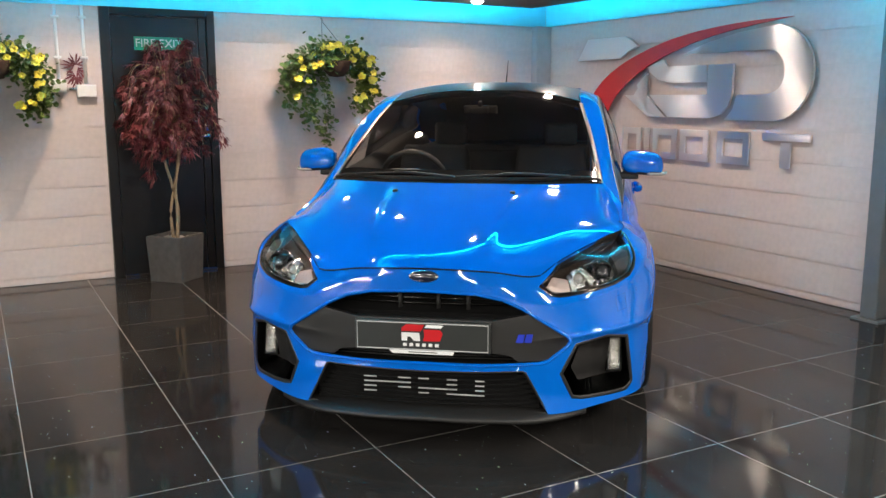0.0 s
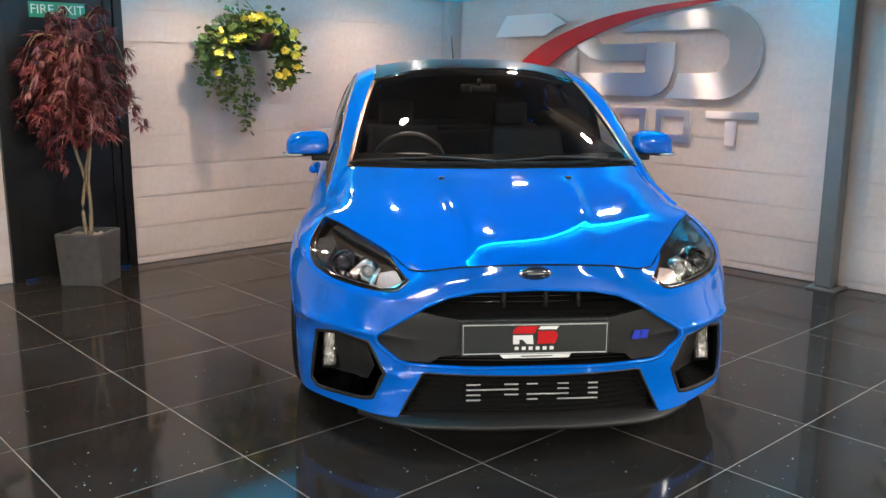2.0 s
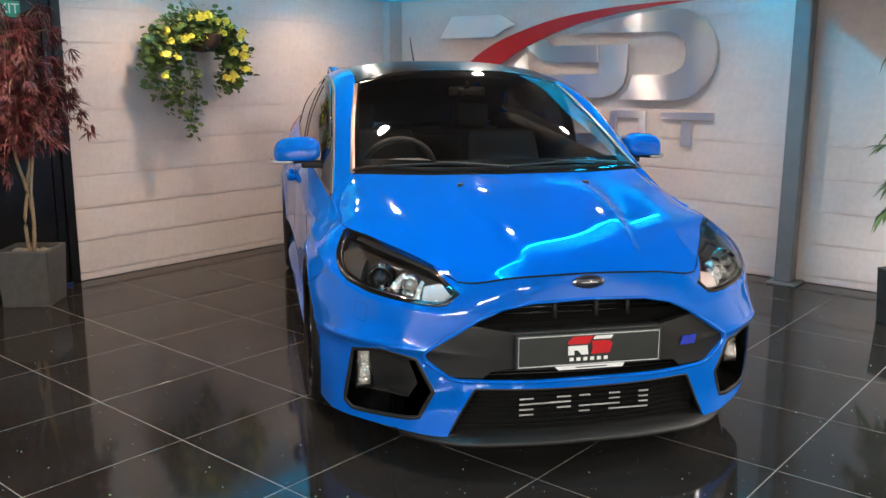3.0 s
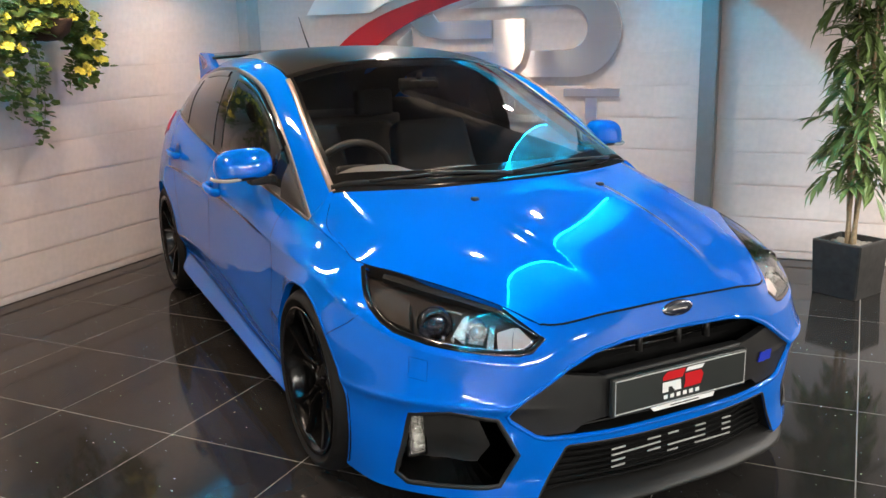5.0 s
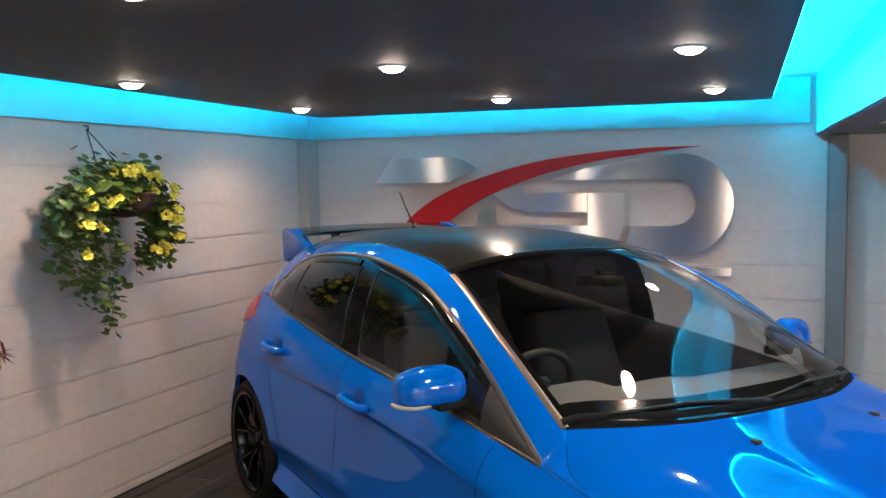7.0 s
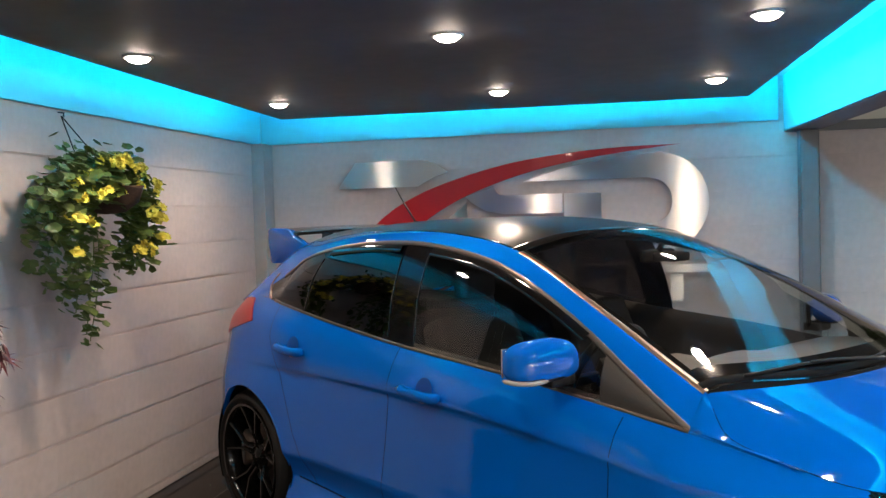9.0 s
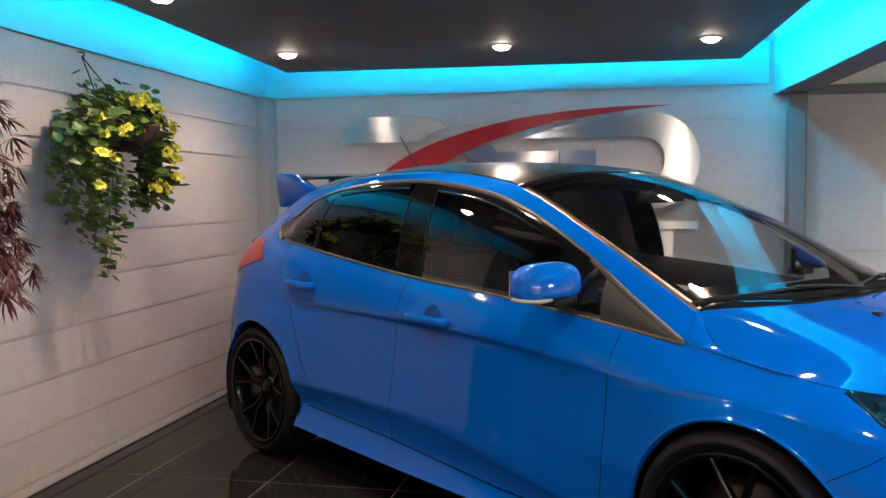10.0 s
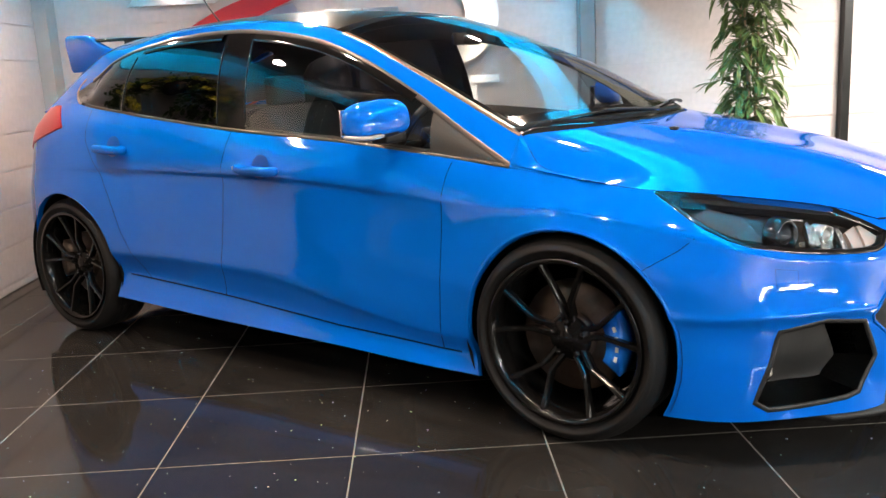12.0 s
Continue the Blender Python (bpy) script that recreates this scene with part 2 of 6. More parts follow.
def rod(a, b, r, r2=None, seg=12, bm=None):
    """A round rod from a to b."""
    bm = bm or bmesh.new()
    a, b = Vector(a), Vector(b)
    d = b - a
    m = Matrix.Translation((a + b) / 2) @ d.to_track_quat("Z", "Y").to_matrix().to_4x4()
    bmesh.ops.create_cone(bm, cap_ends=True, segments=seg, radius1=r, radius2=r if r2 is None else r2, depth=d.length, matrix=m)
    return bm


def sweep(points, r, seg=6, bm=None):
    """A tube along points; r is one radius or one for each point."""
    bm = bm or bmesh.new()
    pts = [Vector(p) for p in points]
    rs = r if isinstance(r, (list, tuple)) else [r] * len(pts)
    rings = []
    for i, p in enumerate(pts):
        d = (pts[min(i + 1, len(pts) - 1)] - pts[max(i - 1, 0)]).normalized()
        q = d.to_track_quat("Z", "Y")
        rings.append([bm.verts.new(p + q @ Vector((math.cos(t) * rs[i], math.sin(t) * rs[i], 0))) for t in (2 * math.pi * k / seg for k in range(seg))])
    for a, b in zip(rings, rings[1:]):
        for k in range(seg):
            bm.faces.new((a[k], a[(k + 1) % seg], b[(k + 1) % seg], b[k]))
    bm.faces.new(rings[0][::-1])
    bm.faces.new(rings[-1])
    return bm


def prism(poly, depth, axes=((1, 0, 0), (0, 1, 0)), origin=(0, 0, 0), bevel=0.0, bm=None):
    """A flat plate cut to a 2D outline, with a thickness along the third axis."""
    bm = bm or bmesh.new()
    ax, ay = Vector(axes[0]), Vector(axes[1])
    az = ax.cross(ay)
    o = Vector(origin)
    low = [bm.verts.new(o + ax * x + ay * y) for x, y in poly]
    top = [bm.verts.new(v.co + az * depth) for v in low]
    f1 = bm.faces.new(low[::-1])
    f2 = bm.faces.new(top)
    for i in range(len(poly)):
        j = (i + 1) % len(poly)
        bm.faces.new((low[i], low[j], top[j], top[i]))
    bmesh.ops.recalc_face_normals(bm, faces=bm.faces)
    if bevel:
        edges = [e for e in f2.edges] + [e for e in f1.edges]
        bmesh.ops.bevel(bm, geom=edges, offset=bevel, segments=2, affect="EDGES")
    return bm


def lathe(profile, seg=48, bm=None, axis="y"):
    """Turns (radius, along) points round an axis."""
    bm = bm or bmesh.new()
    rings = []
    for r, h in profile:
        ring = []
        for k in range(seg):
            t = 2 * math.pi * k / seg
            c, s = r * math.cos(t), r * math.sin(t)
            ring.append(bm.verts.new((c, h, s) if axis == "y" else (c, s, h)))
        rings.append(ring)
    for a, b in zip(rings, rings[1:]):
        for k in range(seg):
            bm.faces.new((a[k], a[(k + 1) % seg], b[(k + 1) % seg], b[k]))
    bmesh.ops.recalc_face_normals(bm, faces=bm.faces)
    return bm


def arc(cx, cy, r, a0, a1, n=10, ry=None):
    ry = r if ry is None else ry
    return [(cx + r * math.cos(radians(a0 + (a1 - a0) * i / n)), cy + ry * math.sin(radians(a0 + (a1 - a0) * i / n))) for i in range(n + 1)]

def hermite(xs, ys, x):
    """Smooth curve through knots, with tangents from the neighbouring knots."""
    xs, ys = np.asarray(xs, float), np.asarray(ys, float)
    d = np.diff(ys) / np.diff(xs)
    m = np.empty_like(ys)
    m[0], m[-1] = d[0], d[-1]
    h = np.diff(xs)
    m[1:-1] = (d[:-1] * h[1:] + d[1:] * h[:-1]) / (h[1:] + h[:-1])
    x = np.clip(x, xs[0], xs[-1])
    i = np.clip(np.searchsorted(xs, x, "right") - 1, 0, len(xs) - 2)
    t = (x - xs[i]) / h[i]
    return (2 * t**3 - 3 * t**2 + 1) * ys[i] + (t**3 - 2 * t**2 + t) * h[i] * m[i] + (3 * t**2 - 2 * t**3) * ys[i + 1] + (t**3 - t**2) * h[i] * m[i + 1]


def smooth_line(knots, n=30):
    """A smooth open 2D or 3D line through knots."""
    k = np.array(knots, float)
    t = np.concatenate(([0], np.cumsum(np.linalg.norm(np.diff(k, axis=0), axis=1))))
    u = np.linspace(0, t[-1], n)
    return [tuple(q) for q in np.stack([hermite(t, k[:, c], u) for c in range(k.shape[1])], 1)]


# ---- the room ----
ROOM_W, ROOM_S = -4.2, -3.6
UPPER_Z = 2.26
# the walls stand a little askew to the tile grid
ROOM = Matrix.Translation((3.5, 5.5, 0)) @ Matrix.Rotation(radians(0.8), 4, "Z") @ Matrix.Translation((-3.5, -5.5, 0))
before_room = set(scene.objects)
SOUTH_Z = 2.32
TUBE_Z = 1.965
BEAM_HI, BEAM_Z = 3.59, 1.91
BEAM = Matrix.Translation((4.95, 3.575, 0)) @ Matrix.Rotation(radians(3.8), 4, "Z")
LAMPS = Matrix.Translation((3.5, 5.5, 0)) @ Matrix.Rotation(radians(1.8), 4, "Z") @ Matrix.Translation((-3.5, -5.5, 0))
HUNG = Matrix.Translation((4.79, 3.83, 0)) @ Matrix.Rotation(radians(3.0), 4, "Z")
RAFT = (-6.6, 0.0, 0.0, 2.93)


def structure(name, bm, mat, label, category, smooth=False):
    return tagged(part(name, bm, mat, None, "", smooth), label, category, "", "structure")


wall_north = structure("wall_north", box((ROOM_W, WALL_Y + 0.004, -0.02), (WALL_X + 0.2, WALL_Y + 0.2, 2.7)), MORTAR, "grey painted concrete block wall with flush mortar joints", "wall")
wall_east = structure("wall_east", box((WALL_X + 0.004, ROOM_S, -0.02), (WALL_X + 0.2, WALL_Y + 0.004, 2.7)), MORTAR, "grey painted concrete block wall carrying the metal sign", "wall")
wall_south = structure("wall_south", box((ROOM_W, ROOM_S - 0.2, -0.02), (WALL_X + 0.2, ROOM_S, 2.7)), CREAM, "plain pale painted wall closing the showroom", "wall")
wall_west = structure("wall_west", box((ROOM_W - 0.2, ROOM_S - 0.2, -0.02), (ROOM_W, WALL_Y + 0.2, 2.7)), SIDEGREY, "plain grey painted side wall of the showroom", "wall")
ceiling = structure("ceiling", box((-9.6, -0.02, UPPER_Z), (0.6, 4.2, UPPER_Z + 0.1)), SLAB, "pale upper ceiling above the lowered raft", "ceiling")
ceiling_south = structure("ceiling_south", box((-9.6, -8.6, SOUTH_Z), (0.6, -0.187, SOUTH_Z + 0.1)), CHARCOAL, "charcoal painted ceiling beyond the beam", "ceiling")
beam = structure("beam", box((-9.6, -0.185, BEAM_Z), (0.105, 0.0, 2.6), 0.006), [SOFFIT], "boxed downstand beam washed by the cyan light", "beam")
# boards round the raft, with the strips' glow put into their colour
part("beam_face", box((-9.6, 0.0, BEAM_Z + 0.006), (0.105, 0.012, UPPER_Z)), COVE, beam, "board on the beam's side, cyan glow in its colour", False)
cove_north = structure("trim_north", box((ROOM_W, WALL_Y - 0.018, 1.985), (WALL_X - 0.02, WALL_Y - 0.002, UPPER_Z)), COVE, "smooth board along the top of the block wall, cyan glow in its colour", "trim")
cove_east = structure("trim_east", box((WALL_X - 0.018, BEAM_HI + 0.014, 1.985), (WALL_X - 0.002, WALL_Y - 0.02, UPPER_Z)), COVE, "smooth board along the top of the block wall, cyan glow in its colour", "trim")
raft = structure("ceiling_raft", box((RAFT[0], RAFT[1], RAFT_Z), (RAFT[2], RAFT[3], RAFT_Z + 0.035), 0.004), CHARCOAL, "lowered charcoal ceiling panel with downlights and edge lighting", "ceiling raft")
part("hanger_frame", box((RAFT[0] + 0.6, RAFT[1] + 0.6, RAFT_Z + 0.036), (RAFT[2] - 0.6, RAFT[3] - 0.6, UPPER_Z)), CHARCOAL, raft, "", False)

# cyan light strips along the raft's edges
# each stands on the raft a little behind its edge; the south one has a lens that shows past the edge
SET, LO, HI = 0.020, RAFT_Z + 0.0355, RAFT_Z + 0.045
for lo, hi in (((RAFT[0], RAFT[3] - SET - 0.004), (RAFT[2] - SET - 0.006, RAFT[3] - SET)),
               ((RAFT[2] - SET - 0.004, RAFT[1] + SET + 0.006), (RAFT[2] - SET, RAFT[3] - SET)),
               ((RAFT[0], RAFT[1] + SET), (RAFT[2] - SET - 0.006, RAFT[1] + SET + 0.004))):
    strip_mesh = box((*lo, LO), (*hi, HI))
    if lo[1] < RAFT[1] + SET + 0.001:
        box((RAFT[0], RAFT[1] - 0.006, RAFT_Z + 0.018), (RAFT[2], RAFT[1] - 0.0005, RAFT_Z + 0.036), 0, 1, strip_mesh)
    tagged(part("light_strip", strip_mesh, LED, None, "", False), "glowing cyan light strip along the ceiling raft's edge", "light strip", "cyan light strips")

# columns
corner_column = structure("corner_column", box((WALL_X - 0.165, 6.965, 0), (WALL_X - 0.004, 7.055, 1.984), 0.008), CORNERGREY, "pale grey painted column boxed into the corner", "column")
column = structure("column", box((WALL_X - 0.165, 3.395, 0.012), (WALL_X - 0.05, 3.505, BEAM_Z), 0.02, 4), COLUMN, "grey painted square steel column under the beam", "column", True)
part("base_plate", box((WALL_X - 0.20, 3.35, 0), (WALL_X - 0.01, 3.54, 0.014), 0.003), COLUMN, column, "", False)
post = structure("post", box((WALL_X - 0.07, 1.60, 0), (WALL_X - 0.004, 1.66, SOUTH_Z), 0.006), BLACKGLOSS, "slim black post against the block wall", "post")

structure("bulkhead", box((WALL_X - 0.028, ROOM_S, 1.964), (WALL_X - 0.002, 3.36, SOUTH_Z)), CREAM, "cream painted upper wall above the dark rail", "bulkhead")
tagged(part("trim_south", box((WALL_X - 0.05, ROOM_S, 1.905), (WALL_X - 0.004, 3.39, 1.962), 0.004), COLUMN, None, "", False), "dark grey rail along the top of the block wall", "trim", "", "structure")

# downlights
LIGHTS = [(x, y) for x in (3.925, 2.43, 0.935) for y in (6.437, 5.19, 4.07)]
first = None
for x, y in LIGHTS:
    m = LAMPS @ Matrix.Translation((x, y, RAFT_Z))
    if first is None:
        first = thing("downlight", m, "round recessed ceiling downlight, glowing warm white", "downlight", "downlights in the ceiling raft")
        part("bezel", lathe([(0.047, -0.002), (0.048, -0.008), (0.053, -0.009), (0.058, -0.006), (0.060, 0.0)], 32, axis="z"), WHITE, first, "white ring")
        part("diffuser", lathe([(0.0005, -0.026), (0.016, -0.0255), (0.030, -0.022), (0.039, -0.0165), (0.045, -0.010), (0.047, -0.003)], 32, axis="z"), DOWNLIGHT, first, "glowing disc")
    else:
        copy_thing(first, m)
    area_lamp("downlight_lamp", m @ Matrix.Translation((0, 0, -0.0275)), 9.9, LAMP_WARM, 0.075, spread=140)

# white tube lights over the rest of the showroom, behind and beside the walk
BATTENS = [(3.7, 1.05, 75.0), (2.4, 0.1, 70.0), (-1.2, -0.8, 110.0), (0.4, -1.9, 140.0), (-2.2, 0.35, 95.0), (-2.7, 1.75, 75.0), (-3.6, 2.9, 108.0), (-3.6, 0.9, 95.0)]
tube_light = None
for x, y, power in BATTENS:
    m = Matrix.Translation((x, y, TUBE_Z))
    if tube_light is None:
        tube_light = thing("tube_light", m, "long white batten with a bare glowing tube, hung from the ceiling", "tube light", "tube lights over the showroom")
        part("housing", box((-0.03, -0.61, -0.045), (0.03, 0.61, 0.0), 0.006), WHITE, tube_light, "", False)
        part("tube", rod((0, -0.585, -0.062), (0, 0.585, -0.062), 0.013, seg=14), TUBE, tube_light, "glowing tube")
        for sy in (-1, 1):
            part("hanger", rod((0, sy * 0.45, -0.002), (0, sy * 0.45, SOUTH_Z - TUBE_Z + 0.01), 0.004, seg=8), WHITE, tube_light)
            part("end_cap", box((-0.018, sy * 0.597 - 0.012, -0.082), (0.018, sy * 0.597 + 0.012, -0.044), 0.004), WHITE, tube_light, "", False)
    else:
        copy_thing(tube_light, m)
    area_lamp("tube_lamp", m @ Matrix.Translation((0, 0, -0.08)), power, (1.0, 0.94, 0.86), 0.05, 1.17, "RECTANGLE", 175)

# fire exit door
door = thing("door_1", Matrix.Translation((1.09, WALL_Y, 0)), "black painted fire exit door in a black frame, closed", "door", "", "structure")
part("leaf", box((0.075, -0.022, 0.012), (0.70, 0.0, 1.925), 0.004), BLACKGLOSS, door, "", False)
for lo, hi in (((0, -0.045, 0), (0.07, -0.001, 1.985)), ((0.765, -0.045, 0), (0.825, -0.001, 1.985)), ((0.07, -0.045, 1.93), (0.765, -0.001, 1.985))):
    part("frame", box(lo, hi, 0.005), BLACKGLOSS, door, "", False)
part("stop", box((0.705, -0.03, 0), (0.76, -0.001, 1.928), 0.003), BLACKGLOSS, door, "", False)
part("threshold", box((0.07, -0.06, 0.0), (0.765, -0.046, 0.02), 0.003), CHROME, door, "bright metal threshold strip", False)
part("latch_case", box((0.715, -0.06, 1.085), (0.745, -0.031, 1.16), 0.006), CHROME, door, "chrome latch", True)
part("lever", box((0.655, -0.075, 1.035), (0.755, -0.05, 1.06), 0.008), CHROME, door, "chrome lever handle", True)
part("rose", rod((0.735, -0.05, 1.047), (0.735, -0.022, 1.047), 0.02), CHROME, door)
for z in (1.08, 1.03):
    part("bolt", rod((0.115, -0.03, z), (0.115, -0.022, z), 0.012), CHROME, door)
sign = tagged(part("exit_sign", box((1.325, WALL_Y - 0.028, 1.684), (1.676, WALL_Y - 0.023, 1.780), 0.001), GREEN, None, "", False), "green fire exit sign with white capitals on the black door", "sign")
words = bpy.data.curves.new("exit_words", "FONT")
words.body, words.size, words.extrude, words.align_x, words.align_y = "FIRE EXIT", 0.083, 0.0006, "CENTER", "CENTER"
lettering = new("lettering", words)
words.materials.append(WHITE)
lettering.parent = sign
lettering.matrix_basis = Matrix.Translation((1.5, WALL_Y - 0.0295, 1.732)) @ Euler((radians(90), 0, 0)).to_matrix().to_4x4() @ Matrix.Diagonal((0.98, 1, 1, 1))
tagged(lettering, "white capital letters")


# conduits with sockets by the door
def conduit(x, bottom, wide):
    t = thing("wall_conduit", Matrix.Translation((x, WALL_Y, 0)), "white plastic conduit dropping to a wall socket box", "conduit", "conduits by the door")
    part("pipe", rod((0, -0.016, bottom + 0.05), (0, -0.016, 1.985), 0.0125, seg=16), WHITE, t)
    for z in (1.62, 1.9):
        part("clip", box((-0.026, -0.03, z - 0.009), (0.026, 0.0, z + 0.009), 0.004), WHITE, t)
    b = part("socket_box", box((-wide / 2, -0.05, bottom - 0.045), (wide / 2, -0.001, bottom + 0.045), 0.006), WHITE, t)
    part("face_plate", box((-wide / 2 + 0.006, -0.056, bottom - 0.038), (wide / 2 - 0.006, -0.049, bottom + 0.038), 0.002), WHITE, b)


conduit(0.80, 1.42, 0.09)
conduit(0.978, 1.385, 0.13)
tagged(part("link_pipe", rod((0.845, WALL_Y - 0.02, 1.40), (0.915, WALL_Y - 0.02, 1.40), 0.011), CHROME), "short metal tube joining two socket boxes", "conduit")


# ---- the wall sign, all plain shapes ----
def sign_plate(name, poly, mat, label, x=WALL_X - 0.052, depth=0.020, parent=None):
    """A plate in the (y, z) plane that faces into the room."""
    bm = prism([(-y, z) for y, z in poly], depth, ((0, -1, 0), (0, 0, 1)), (x, 0, 0))
    ob = part(name, bm, mat, parent, "", False)
    if not parent:
        tagged(ob, label, "wall sign", "metal pieces of the wall sign")
    return ob


def standoff(y, z, parent):
    part("standoff", rod((WALL_X - 0.035, y, z), (WALL_X, y, z), 0.008, seg=10), CHROME, parent)


p = sign_plate("emblem_plate", [(6.47, 1.655), (6.34, 1.83), (5.86, 1.83), (5.78, 1.80), (5.70, 1.745), (5.80, 1.715), (5.91, 1.655)], STEEL, "brushed steel plate of the wall emblem, slanted top bar")
standoff(6.3, 1.74, p), standoff(5.9, 1.74, p)
p = sign_plate("emblem_plate", [(5.73, 1.36), (5.58, 1.53), (5.70, 1.44), (5.64, 1.40), (5.36, 1.19), (5.56, 1.19), (5.84, 1.36)], STEEL, "brushed steel plate of the wall emblem, slanted leg")
standoff(5.5, 1.24, p), standoff(5.68, 1.42, p)
p = sign_plate("emblem_plate", [(5.585, 1.575), (5.40, 1.63), (5.36, 1.575), (4.945, 1.575), (4.945, 1.45), (5.32, 1.45), (5.45, 1.475), (5.54, 1.53)], STEEL, "brushed steel plate of the wall emblem, short upper bar")
standoff(5.1, 1.52, p), standoff(5.4, 1.52, p)
p = sign_plate("emblem_plate", [(4.935, 1.575), (4.935, 1.36), (5.55, 1.36), (5.34, 1.19), (4.90, 1.19), (4.80, 1.22), (4.73, 1.28), (4.70, 1.37), (4.70, 1.575)], STEEL, "brushed steel plate of the wall emblem, hooked lower bar")
standoff(4.82, 1.5, p), standoff(5.2, 1.26, p)
bow = smooth_line([(4.32, 1.82), (4.20, 1.78), (4.10, 1.70), (4.05, 1.61), (4.03, 1.50), (4.05, 1.39), (4.11, 1.29), (4.21, 1.21), (4.33, 1.18)], 26) + [(4.76, 1.18), (4.69, 1.25), (4.655, 1.36)]
bow += smooth_line([(4.42, 1.36), (4.34, 1.375), (4.28, 1.42), (4.255, 1.50), (4.27, 1.58), (4.32, 1.635), (4.40, 1.66)], 20) + [(5.20, 1.66), (4.95, 1.735), (4.65, 1.79)]
p = sign_plate("emblem_plate", bow, STEEL, "brushed steel plate of the wall emblem, large rounded bow")
standoff(4.14, 1.5, p), standoff(4.5, 1.27, p), standoff(4.5, 1.72, p)
top_edge = [(6.34, 1.20), (6.24, 1.37), (6.10, 1.49), (5.90, 1.60), (5.62, 1.70), (5.30, 1.78), (4.95, 1.83), (4.55, 1.858), (4.20, 1.862)]
low_edge = [(4.50, 1.832), (4.85, 1.785), (5.18, 1.715), (5.45, 1.63), (5.68, 1.53), (5.86, 1.42), (5.98, 1.32), (6.06, 1.20)]
p = sign_plate("emblem_swoosh", smooth_line(top_edge, 30) + smooth_line(low_edge, 26), RED, "glossy red curved swoosh across the steel wall emblem", WALL_X - 0.066, 0.012)
standoff(5.9, 1.5, p), standoff(5.0, 1.8, p)
# the row below the emblem: one plain plate with a slot for each glyph
for k, (y0, y1) in enumerate(((6.40, 6.20), (6.16, 6.00), (5.88, 5.66), (5.62, 5.57), (5.52, 5.26), (5.22, 4.93), (4.84, 4.55), (4.43, 4.04))):
    bm = bmesh.new()
    z0, z1, s = 0.865, 1.10, 0.052
    if k == 7:
        bars = ((y0, y1, z1 - s, z1), ((y0 + y1) / 2 + 0.04, (y0 + y1) / 2 - 0.04, z0, z1 - s - 0.012))
    elif y0 - y1 < 0.1:
        bars = ((y0, y1, z0, z1),)
    else:
        bars = ((y0, y1, z1 - s, z1), (y0, y1, z0, z0 + s), (y0, y0 - s, z0 + s, z1 - s), (y1 + s, y1, z0 + s, z1 - s))
    for a, b, c, d in bars:
        box((WALL_X - 0.042, b, c), (WALL_X - 0.030, a, d), 0.0, 1, bm)
    g = tagged(part("sign_glyph_plate", bm, STEEL, None, "", False), "small plain brushed steel plate in the row under the emblem", "wall sign", "row of small steel plates")
    standoff((y0 + y1) / 2, z1 - s / 2, g)

# ---- the car: x runs back from the front axle, y to its right side, z up ----
CAR = Matrix.Translation((2.163, 3.693, 0)) @ Matrix.Rotation(radians(52.3), 4, "Z")
car = thing("car", CAR, "bright blue hatchback with black roof and wheels on black tiles", "car")
WHEELBASE = 2.635
TRACK = 0.775


def holder(name):
    """An empty that gathers the meshes of one fitting of the car."""
    ob = new(name)
    ob.parent = car
    return ob


def rail(knots, us):
    k = np.array(knots)
    if k[0, 2] == 0 and k[1, 2] > 0:
        # the car is the same on both sides, so a rail that leaves its middle does so at a right angle
        k = np.vstack(([-k[1, 0], k[1, 1], -k[1, 2], k[1, 3]], k))
    return np.stack([hermite(k[:, 0], k[:, c], us) for c in (1, 2, 3)], 1)


def loft(rails, us, per):
    """Grid of points [u][v]: rails evaluated at us, with per steps between neighbouring rails."""
    cols = np.stack([rail(r, us) for r in rails], 1)
    out = []
    for c in cols:
        chord = np.concatenate(([0], np.cumsum(np.maximum(1e-4, np.linalg.norm(np.diff(c, axis=0), axis=1)) ** 0.6)))
        v = np.concatenate([np.linspace(chord[i], chord[i + 1], per, endpoint=False) for i in range(len(c) - 1)] + [[chord[-1]]])
        if abs(c[0, 1]) < 1e-9 and c[1, 1] > 0.1:
            chord = np.concatenate(([-chord[1]], chord))
            c = np.vstack((c[1] * (1, -1, 1), c))
        out.append(np.stack([hermite(chord, c[:, k], v) for k in range(3)], 1))
    return np.array(out)


def skin(grid, mirror=False, bm=None):
    bm = bm or bmesh.new()
    n, m = grid.shape[:2]
    sign = -1 if mirror else 1
    vs = [[bm.verts.new((p[0], sign * p[1], p[2])) for p in row] for row in grid]
    for i in range(n - 1):
        for j in range(m - 1):
            q = [vs[i][j], vs[i + 1][j], vs[i + 1][j + 1], vs[i][j + 1]]
            try:
                bm.faces.new(q[::-1] if mirror else q)
            except ValueError:
                pass
    return bm


# views onto the body in which outlines are drawn: sideways axis, upright axis, depth axis
SIDE = (Vector((1, 0, 0)), Vector((0, 0, 1)), Vector((0, 1, 0)))
FRONT = (Vector((0, 1, 0)), Vector((0, 0, 1)), Vector((1, 0, 0)))
CORNER = (Vector((1, 1, 0)).normalized(), Vector((0, 0, 1)), Vector((1, -1, 0)).normalized())
TOP = (Vector((1, 0, 0)), Vector((0, 1, 0)), Vector((0, 0, 1)))


def flat(p, view):
    return p.dot(view[0]), p.dot(view[1])


def inside(q, poly):
    x, y = q
    odd = False
    for (x0, y0), (x1, y1) in zip(poly, poly[1:] + poly[:1]):
        if (y0 > y) != (y1 > y) and x < (x1 - x0) * (y - y0) / (y1 - y0) + x0:
            odd = not odd
    return odd


